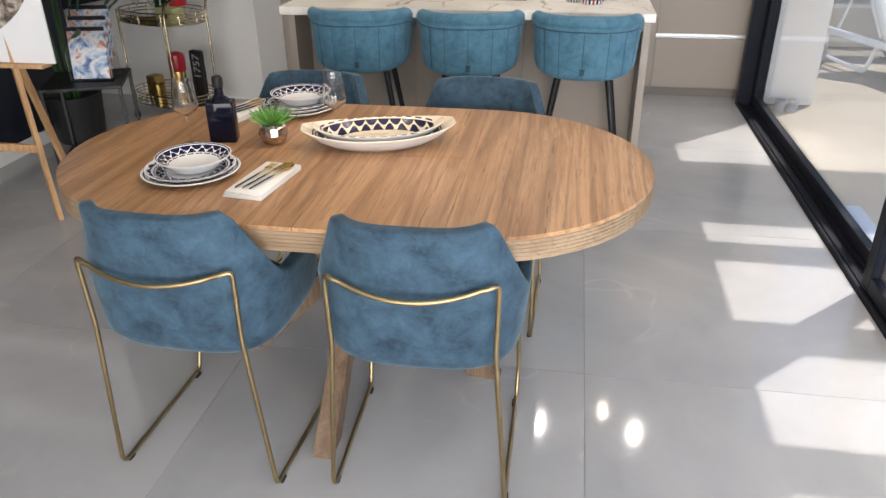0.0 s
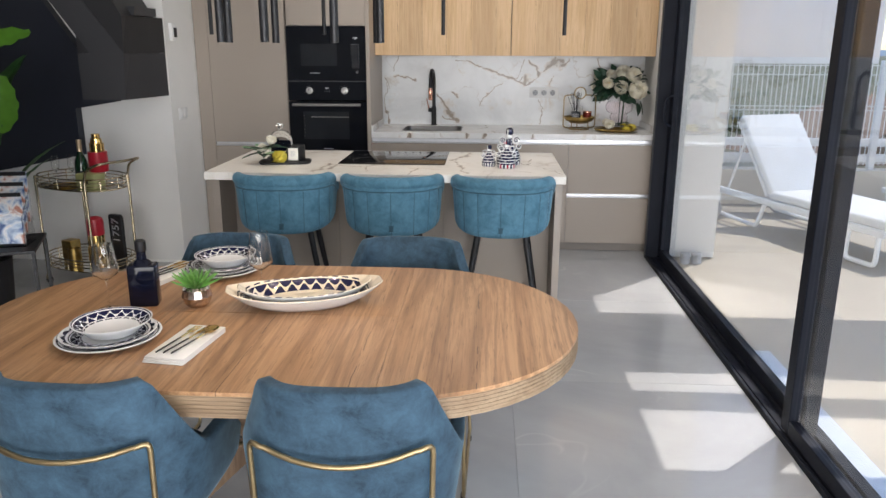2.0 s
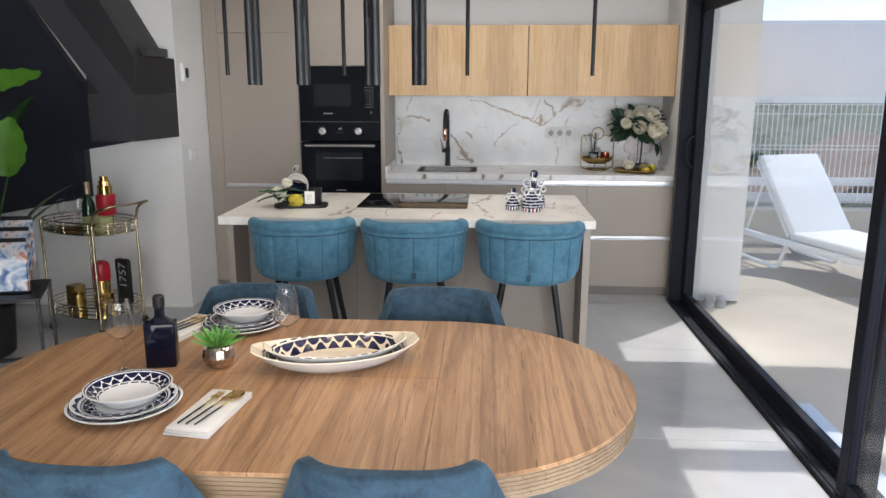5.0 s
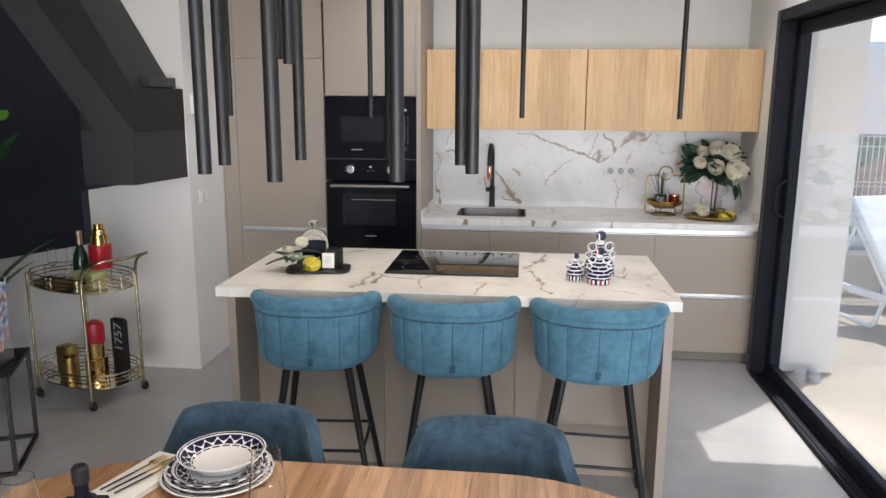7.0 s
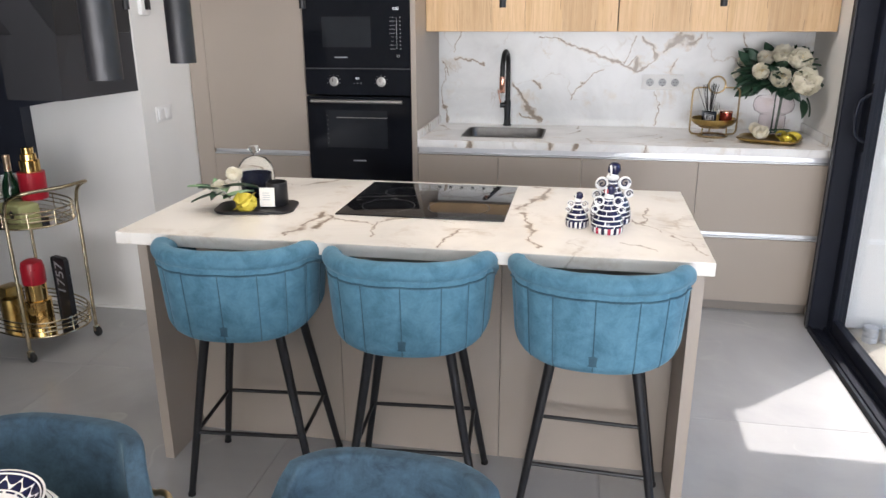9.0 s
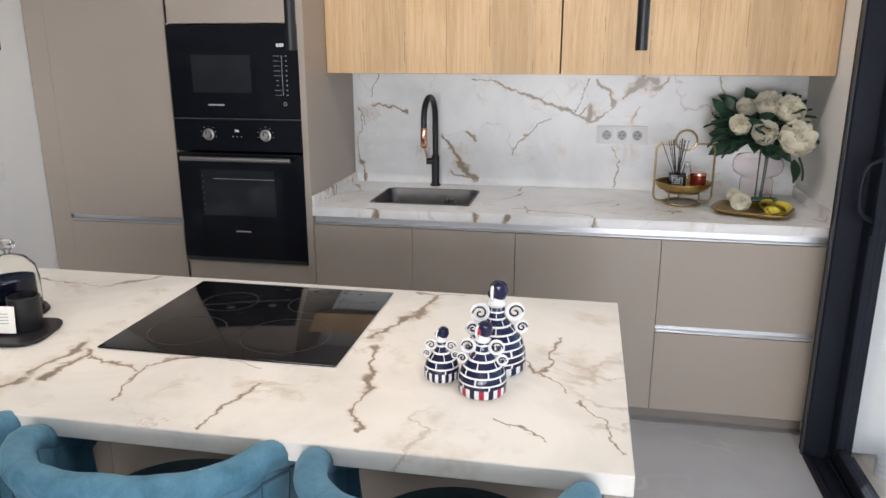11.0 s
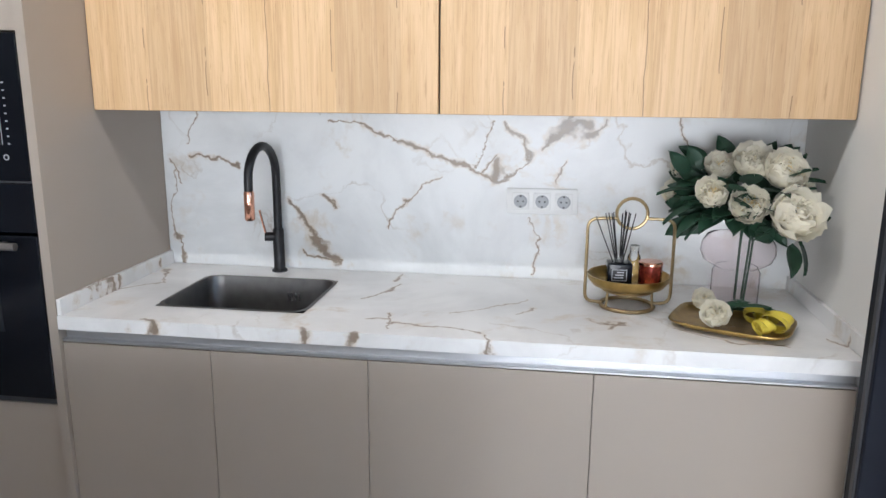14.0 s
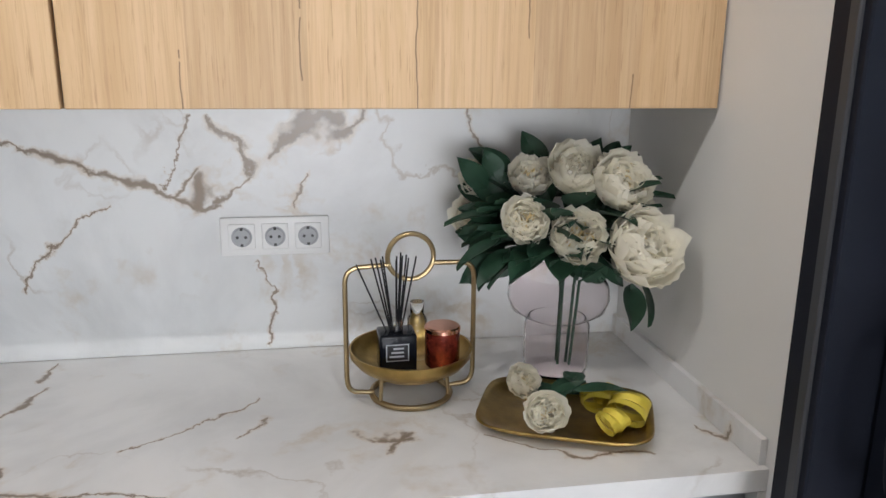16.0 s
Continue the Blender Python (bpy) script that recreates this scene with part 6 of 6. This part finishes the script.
lipstick("bottle_sleeve", "red and gold stepped bottle cooler", 0.13, 0.03, 0.7565, True)
lipstick("lipstick_cooler", "giant red and gold lipstick-shaped bottle cooler", 0.10, -0.03, 0.1215, False)
sg = on_cart(thing("number_sign", "dark slate sign with pale digits", "sign"), 0.205, 0.05, 0.1215)
part("board", box(BM(), -0.055, 0.055, -0.008, 0.008, 0, 0.345, 0.02, 4), M_BLACK, sg)
writing("digits", "1757", 0.085, M_PRINT, sg, pose(0.0, -0.0095, 0.235, 90) @ pose(0, 0, 0, 0, 0, 90), "pale stencilled digits")
for k, (x, y, w, h) in enumerate(((-0.16, -0.02, 0.085, 0.15), (-0.08, -0.07, 0.08, 0.11))):
    mg = on_cart(thing("gold_tin", "mottled gold decorative tin", "tin", group="gold tins on the trolley"), x, y, 0.1215)
    part("body", lathe(BM(), [(0, 0), (w / 2, 0), (w / 2 * 1.03, h * 0.3), (w / 2, h), (w / 2 - 0.004, h), (w / 2 - 0.004, 0.01), (0, 0.01)], 24) if k else box(BM(), -w / 2, w / 2, -w / 2, w / 2, 0, h, 0.004), M_BRASS, mg)
    if k:
        part("handle", sweep(BM(), [(w / 2 - 0.002, 0, 0.03), (w / 2 + 0.02, 0, 0.04), (w / 2 + 0.02, 0, 0.075), (w / 2 - 0.002, 0, 0.085)], 0.004, 6), M_BRASS, mg)
for x, y in ((-0.20, -0.03), (-0.12, 0.03)):
    g = on_cart(thing("champagne_flute", "clear glass champagne flute", "glass", group="flutes on the trolley"), x, y, 0.6615)
    part("foot", lathe(BM(), [(0, 0), (0.03, 0), (0.03, 0.0015), (0.004, 0.006), (0.003, 0.075), (0, 0.076)], 24), M_GLASS, g)
    part("bowl", lathe(BM(), [(0, 0.075), (0.018, 0.09), (0.025, 0.12), (0.021, 0.185), (0.0197, 0.185), (0.0235, 0.12), (0.017, 0.092), (0, 0.078)], 28), M_GLASS, g)
ctr = on_cart(single("round_tray", lathe(BM(), [(0, 0), (0.075, 0), (0.085, 0.01), (0.082, 0.012), (0.074, 0.004), (0, 0.004)], 32), M_BRASS, "small brass coaster tray", "tray"), -0.06, -0.08, 0.6615)

# ---- black side stand, brochures, plant, easel ----
ss = thing("side_table", "black metal cube frame side table", "table", -1.762, 5.125, 0, 23)
S, HT = 0.205, 0.455
for sx in (-1, 1):
    for sy in (-1, 1):
        part("post", box(BM(), sx * S - 0.009, sx * S + 0.009, sy * S - 0.009, sy * S + 0.009, 0.018, HT - 0.0002, 0.001, 1), M_BLACK, ss, smooth=False)
    part("floor_bar", box(BM(), sx * S - 0.009, sx * S + 0.009, -S - 0.009, S + 0.009, 0, 0.018, 0.001, 1), M_BLACK, ss, smooth=False)
    part("floor_bar", box(BM(), -S + 0.0092, S - 0.0092, sx * S - 0.009, sx * S + 0.009, 0, 0.0178, 0.001, 1), M_BLACK, ss, smooth=False)
part("top", box(BM(), -S - 0.012, S + 0.012, -S - 0.012, S + 0.012, HT, HT + 0.018, 0.002, 1), M_BLACK, ss, smooth=False)
bh = thing("brochure_holder", "clear acrylic three-tier brochure holder", "brochure holder", -1.70, 5.12, 0.4735, 12)
for k in range(3):
    y = -0.055 + k * 0.055
    z = 0.0 + k * 0.05
    w = part("divider", box(BM(), -0.115, 0.115, y - 0.003, y, z + 0.002, z + 0.20 + 0.0, 0, m=pose(0, 0, 0, -6)), M_ACRYL, bh, smooth=False)
    w.visible_shadow = False
    b = thing("brochure", "glossy blue brochure in the acrylic holder", "brochure", group="brochures in the holder")
    b.matrix_basis = bh.matrix_basis @ pose(0, y + 0.018, z + 0.012, -8)
    part("cover", box(BM(), -0.105, 0.105, -0.006, 0.006, 0, 0.285, 0.001, 1), M_MAG, b, smooth=False)
    part("top_band", box(BM(), -0.105, 0.105, -0.0075, -0.006, 0.262, 0.284), M_BLACK, b, smooth=False)
part("base", box(BM(), -0.118, 0.118, -0.07, 0.09, 0, 0.004), M_ACRYL, bh, smooth=False)
for sx in (-1, 1):
    sd = part("side", upright(BM(), [(-0.07, 0.004), (0.09, 0.004), (0.09, 0.30), (-0.07, 0.16)], sx * 0.117 - 0.0015, sx * 0.117 + 0.0015), M_ACRYL, bh, smooth=False)
    sd.data.transform(Matrix.Rotation(radians(90), 4, "Z"))
    sd.visible_shadow = False

pl = thing("large_plant", "tall potted plant with broad green paddle leaves", "plant", -2.08, 5.40, -0.0)
part("pot", lathe(BM(), [(0, 0), (0.13, 0), (0.15, 0.02), (0.17, 0.30), (0.16, 0.30), (0.15, 0.27), (0, 0.27)], 36), M_POT, pl, "black round pot")
# last value 1 paints a leaf as lit, 0 (and every stem) as shaded
leaves = [(0.36, -0.38, 1.66, 70, 0.50, 0.10, 1), (0.62, -0.40, 1.28, -5, 0.30, 0.21, 1), (-0.1, 0.15, 1.55, 20, 0.5, 0.2, 0), (0.38, 0.02, 0.95, -55, 0.40, 0.07, 0), (0.36, -0.05, 0.86, -62, 0.38, 0.05, 0),
          (-0.15, -0.25, 1.25, 10, 0.5, 0.2, 0), (0.05, -0.32, 0.80, 60, 0.45, 0.12, 0), (0.1, 0.2, 1.3, -20, 0.5, 0.2, 0), (-0.05, -0.2, 1.7, 25, 0.55, 0.22, 0), (0.22, -0.2, 0.66, -75, 0.42, 0.07, 0)]
for k, (dx, dy, z, roll, ln, wd, lit) in enumerate(leaves):
    p0, p1 = Vector((dx * 0.1, dy * 0.1, 0.27)), Vector((dx * 0.75, dy * 0.75, z - ln * 0.45))
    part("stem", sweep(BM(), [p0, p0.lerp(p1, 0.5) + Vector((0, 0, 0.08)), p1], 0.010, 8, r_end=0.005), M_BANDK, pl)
    d = Vector((dx, dy, 0.35 + 0.2 * (k % 2))).normalized() if abs(roll) < 50 else Vector((dx, dy, 0.45)).normalized()
    side = Vector((0.85, -0.52, 0.2)).cross(d).normalized() if lit else d.cross(Vector((0, 0, 1))).normalized()
    if k == 0:
        p1, d, side = Vector((0.26, -0.30, 1.53)), Vector((0.96, 0, 0.26)).normalized(), Vector((-0.2, -0.35, 0.9)).normalized()
    if k == 1:
        p1, d, side = Vector((0.44, -0.30, 1.10)), Vector((0.12, 0, 1)).normalized(), Vector((0.97, 0.2, -0.1)).normalized()
    up = side.cross(d)

    def paddle(u, v, p1=p1, d=d, side=side, up=up, ln=ln, wd=wd):
        s = 2 * u - 1
        w = wd * (math.sin(math.pi * (0.04 + 0.93 * v ** 0.85))) ** 0.75
        return p1 + d * (ln * v) + side * (s * w * 0.5) + up * (abs(s) * 0.12 * w - 0.22 * ln * v * v) + side * 0.006 * math.sin(26 * v)
    part("leaf", grid(BM(), paddle, 6, 14), M_BANLIT if lit else M_BANDK, pl, "broad ribbed leaf", angle=80)

ea = thing("easel", "beech wood tripod display easel", "easel", -1.78, 4.36, 0)
for x0, y0, z0, x1, y1, z1 in ((0.325, -0.12, 0.0, 0.16, 0.0, 1.65), (-0.325, -0.12, 0.0, -0.16, 0.0, 1.65), (0.0, 0.45, 0.0, 0.0, 0.03, 1.6)):
    part("leg", beam(BM(), (x0, y0, z0), (x1, y1, z1), 0.034, 0.022), M_EASEL, ea, smooth=False)
part("cross_bar", box(BM(), -0.30, 0.30, -0.098, -0.076, 0.335, 0.375, 0.003), M_EASEL, ea)
part("rest", box(BM(), -0.42, 0.42, -0.10, -0.03, 0.745, 0.765, 0.003), M_EASEL, ea)
part("brace", beam(BM(), (0.27, -0.07, 0.34), (0.17, 0.02, 0.90), 0.028, 0.018), M_EASEL, ea, smooth=False)
ps = thing("display_board", "white display board with a dark aerial model photograph", "poster", -1.78, 4.29, 0.766)
part("board", box(BM(), -0.47, 0.47, -0.004, 0.004, 0, 0.68), M_PAPER, ps, smooth=False)
blob = [(0.40 * math.cos(t) * (1 + 0.12 * math.sin(3 * t + 1)) - 0.02, 0.33 + 0.26 * math.sin(t) * (1 + 0.12 * math.cos(2 * t))) for t in [2 * math.pi * k / 48 for k in range(48)]]
part("print", upright(BM(), blob, -0.0055, -0.004), M_POSTER, ps, "dark printed site photograph", smooth=False)

for ob in scene.objects:
    if ob.type == "MESH" and ob.data.materials and ob.data.materials[0] in (M_GLASS, M_SMOKE, M_THIN):
        ob.visible_shadow = False

# ---- terrace ----
structure("pavement", box(BM(), 2.405, 14.0, -8, 9.0, -0.25, -0.012), M_TERR, "pale sunlit terrace paving")
structure("wall_parapet", box(BM(), 2.75, 14.0, 8.98, 9.16, -0.25, 0.35), M_PARAPET, "low cream rendered parapet")
fence = thing("fence", "white welded wire mesh fence on the parapet", "fence")
for x in (2.86, 4.93, 7.0, 9.07):
    part("post", box(BM(), x - 0.03, x + 0.03, 9.04, 9.10, 0.35, 1.44, 0.003), M_FENCE, fence)
    part("post_cap", box(BM(), x - 0.04, x + 0.04, 9.03, 9.11, 1.20, 1.235, 0.003), M_FENCE, fence)
bm = BM()
k = 0
x = 2.9
while x < 10.0:
    box(bm, x - 0.0035, x + 0.0035, 9.045, 9.052, 0.40, 1.40)
    x += 0.05
ob = part("vertical_wires", bm, M_FENCE, fence, smooth=False)
tagged(ob, "thin white vertical wires", kind="stuff")
for z in (0.42, 0.62, 0.66, 0.95, 0.99, 1.30, 1.39):
    part("horizontal_wire", box(BM(), 2.9, 10.0, 9.053, 9.061, z - 0.004, z + 0.004), M_FENCE, fence, smooth=False)
part("lower_rail", box(BM(), 2.9, 10.0, 9.12, 9.16, 0.42, 0.50, 0.003), M_FENCE, fence)
part("lower_rail", box(BM(), 2.9, 10.0, 9.12, 9.16, 0.58, 0.66, 0.003), M_FENCE, fence)
scr = thing("privacy_screen", "plain white panel screen above the terrace fence", "screen")
part("panel", box(BM(), 2.78, 4.86, 9.062, 9.09, 1.405, 2.19, 0.002), M_PAPER, scr)
part("mast", box(BM(), 3.16, 3.20, 9.095, 9.135, 0.35, 2.75, 0.003), M_FENCE, scr)


def lounger(x, y, rz):
    """A white sun lounger: origin under its head-end wheel, length along -y."""
    lo = thing("sun_lounger", "white aluminium sun lounger with raised white mattress", "sun lounger", x, y, 0, rz, "terrace sun loungers")
    for sx in (0.0, 0.62):
        part("side_rail", box(BM(), sx, sx + 0.035, -1.85, 0.08, 0.24, 0.295, 0.006), M_FENCE, lo)
        part("leg", sweep(BM(), round_path([(sx + 0.017, -1.52, 0.25), (sx + 0.017, -1.52, 0.02), (sx + 0.017, -1.80, 0.02), (sx + 0.017, -1.80, 0.25)], 0.05), 0.02, 8), M_FENCE, lo)
        part("rear_leg", sweep(BM(), round_path([(sx + 0.017, -0.60, 0.25), (sx + 0.017, -0.52, 0.03), (sx + 0.017, 0.02, 0.05), (sx + 0.017, 0.02, 0.25)], 0.05), 0.018, 8), M_FENCE, lo)
        wh = part("wheel", lathe(BM(), [(0.05, -0.018), (0.082, -0.018), (0.086, -0.012), (0.086, 0.012), (0.082, 0.018), (0.05, 0.018), (0.05, -0.018)], 32, pose(sx + (-0.025 if sx == 0 else 0.06), 0.02, 0.087, 0, 90)), M_PRINT, lo, "grey rubber wheel")
        part("hub", lathe(BM(), [(0, -0.014), (0.05, -0.014), (0.05, 0.014), (0, 0.014)], 24, pose(sx + (-0.025 if sx == 0 else 0.06), 0.02, 0.087, 0, 90)), M_FENCE, wh)
    part("mattress", box(BM(), 0.02, 0.635, -1.86, -0.62, 0.296, 0.365, 0.025, 3), M_CUSH, lo, "white cushioned seat")
    part("back_mattress", box(BM(), 0.02, 0.635, 0.0, 0.80, 0.0, 0.07, 0.025, 3, m=pose(0, -0.62, 0.31, 52)), M_CUSH, lo, "white raised backrest cushion")
    for sx in (0.03, 0.60):
        part("back_rail", box(BM(), sx, sx + 0.03, 0.02, 0.78, -0.035, -0.002, 0.004, m=pose(0, -0.62, 0.31, 52)), M_FENCE, lo)
    part("prop", sweep(BM(), [(0.05, -0.22, 0.75), (0.05, -0.05, 0.27)], 0.012, 8), M_FENCE, lo)
    return lo


lg = lounger(3.20, 8.28, 20)
copy_thing(lg, pose(4.75, 8.30, 0, 0, 0, 22))
for dx in (0.0, 0.085):
    gl = thing("ground_spike_lamp", "small round grey ribbed floor fitting at the wall", "outdoor lamp", 2.50 + dx, 6.70, -0.012, group="ribbed floor fittings")
    for k in range(3):
        part("ring", lathe(BM(), [(0, 0), (0.034, 0), (0.036, 0.004), (0.036, 0.022), (0.033, 0.026), (0, 0.026)], 24, pose(0, 0, 0.028 * k)), M_PRINT, gl)
grate = thing("drain_grate", "perforated pale drain channel along the window", "drain")
part("channel", box(BM(), 2.42, 2.52, 0, 5.0, -0.012, -0.004), M_ALU, grate, smooth=False)

# roof terrace beams that stripe the sunlight
perg = thing("pergola", "white pergola beams over the terrace", "pergola")
SH = 2.85 / math.tan(SUN_EL) * math.cos(SUN_AZ)
for y0, y1 in ((4.68, 5.53), (4.28, 4.46), (3.58, 3.78), (2.89, 3.08), (2.19, 2.39), (1.49, 1.69), (0.79, 0.99), (0.09, 0.29), (-0.61, -0.41)):
    part("beam", box(BM(), 2.47, 5.2, y0 + SH, y1 + SH, 2.83, 2.87), M_FENCE, perg, smooth=False)
part("edge_beam", box(BM(), 5.2, 5.3, -0.5, 6.9, 2.78, 2.92), M_FENCE, perg, smooth=False)

# ---- land and sea beyond ----
def hillside():
    n = Nodes("scrub_hillside")
    p = n.place()
    c = n.ramp(n.noise(p, 0.35, 8.0, 0.7), (0.35, (0.045, 0.065, 0.03)), (0.5, (0.10, 0.11, 0.055)), (0.62, (0.24, 0.20, 0.14)), (0.75, (0.36, 0.30, 0.23)))
    n.set(Base_Color=c, Roughness=0.95)
    return n.m


def sea_water():
    n = Nodes("sea_water")
    c = n.ramp(n.noise(n.place(), 0.01, 4.0), (0.3, (0.05, 0.12, 0.20)), (0.7, (0.09, 0.18, 0.27)))
    n.set(Base_Color=c, Roughness=0.5)
    return n.m


structure("ground", outline(BM(), [(-3000, -3000), (4000, -3000), (4000, 900), (-3000, 900)], -9.5, -7.0), hillside(), "scrubby brown and green hillside below the terrace")
structure("water", outline(BM(), [(-3000, 900), (4000, 900), (4000, 4500), (-3000, 4500)], -9.6, -7.1), sea_water(), "distant blue sea")
M_BUSH = plain("olive_bush", (0.045, 0.075, 0.028), 0.8, vary=0.4, scale=3.0)
rnd = random.Random(77)
bm = BM()
for k in range(420):
    x, y = rnd.uniform(2, 45), rnd.uniform(16, 85)
    r = rnd.uniform(0.7, 2.0)
    for q in range(9):
        a, b = rnd.uniform(0, 6.28), rnd.uniform(-0.2, 1.3)
        c = Vector((x + r * math.cos(a) * math.cos(b), y + r * math.sin(a) * math.cos(b), -7.0 + r * 0.9 * math.sin(b) + 0.3))
        s = r * rnd.uniform(0.25, 0.5)
        m = Matrix.Translation(c) @ Euler((rnd.uniform(0, 3), rnd.uniform(0, 3), 0)).to_matrix().to_4x4() @ Matrix.Scale(s, 4)
        vs = [bm.verts.new(m @ Vector(v)) for v in ((1, 0, 0), (-1, 0, 0), (0, 1, 0), (0, -1, 0), (0, 0, 1), (0, 0, -1))]
        for f in ((0, 2, 4), (2, 1, 4), (1, 3, 4), (3, 0, 4), (2, 0, 5), (1, 2, 5), (3, 1, 5), (0, 3, 5)):
            bm.faces.new([vs[i] for i in f])
single("bushes", bm, M_BUSH, "olive green scrub on the hillside", "bushes", kind="stuff", smooth=False)
M_ROOF = plain("terracotta_roof", (0.25, 0.17, 0.12), 0.8, vary=0.2, scale=2.0)
for x, y, w, d, h in ((16, 34, 7, 6, 4.2), (22, 42, 8, 6, 4.6), (9, 52, 8, 6, 4.4)):
    hs = thing("house", "distant low house with a terracotta roof", "house", x, y, -7, 15, "distant houses")
    part("wall", box(BM(), -w / 2, w / 2, -d / 2, d / 2, 0, h), M_PARAPET, hs, smooth=False)
    bm = BM()
    upright(bm, [(-w / 2 - 0.3, h), (w / 2 + 0.3, h), (0, h + 1.5)], -d / 2 - 0.3, d / 2 + 0.3)
    part("roof", bm, M_ROOF, hs, smooth=False)
    for k in range(3):
        part("window", box(BM(), -w / 2 + 1 + k * 2.1, -w / 2 + 2 + k * 2.1, -d / 2 - 0.03, -d / 2 + 0.02, 1.2, 2.6), M_OVENWIN, hs, smooth=False)

# ---- floor tiles ----
TS, GAP = 1.2, 0.0016
xs = [1.12 + TS * k for k in range(-5, 2)]
ys = [-3.2 + 0.55 + TS * k for k in range(-1, 10)]
cache = {}
for x0 in xs[:-1]:
    for y0 in ys[:-1]:
        a, b = max(x0, -4.6), min(x0 + TS, 2.208)
        c, d = max(y0, -3.2), min(y0 + TS, 7.9)
        if b - a < 0.05 or d - c < 0.05:
            continue
        key = (round(b - a, 3), round(d - c, 3))
        if key not in cache:
            w, h = (b - a) / 2 - GAP / 2, (d - c) / 2 - GAP / 2
            cache[key] = to_mesh("tile", box(BM(), -w, w, -h, h, -0.003, 0.0, 0.0006, 1), M_TILE, False)
        t = new("tile", cache[key])
        t.location = ((a + b) / 2, (c + d) / 2, 0)
        t.parent = floor_base
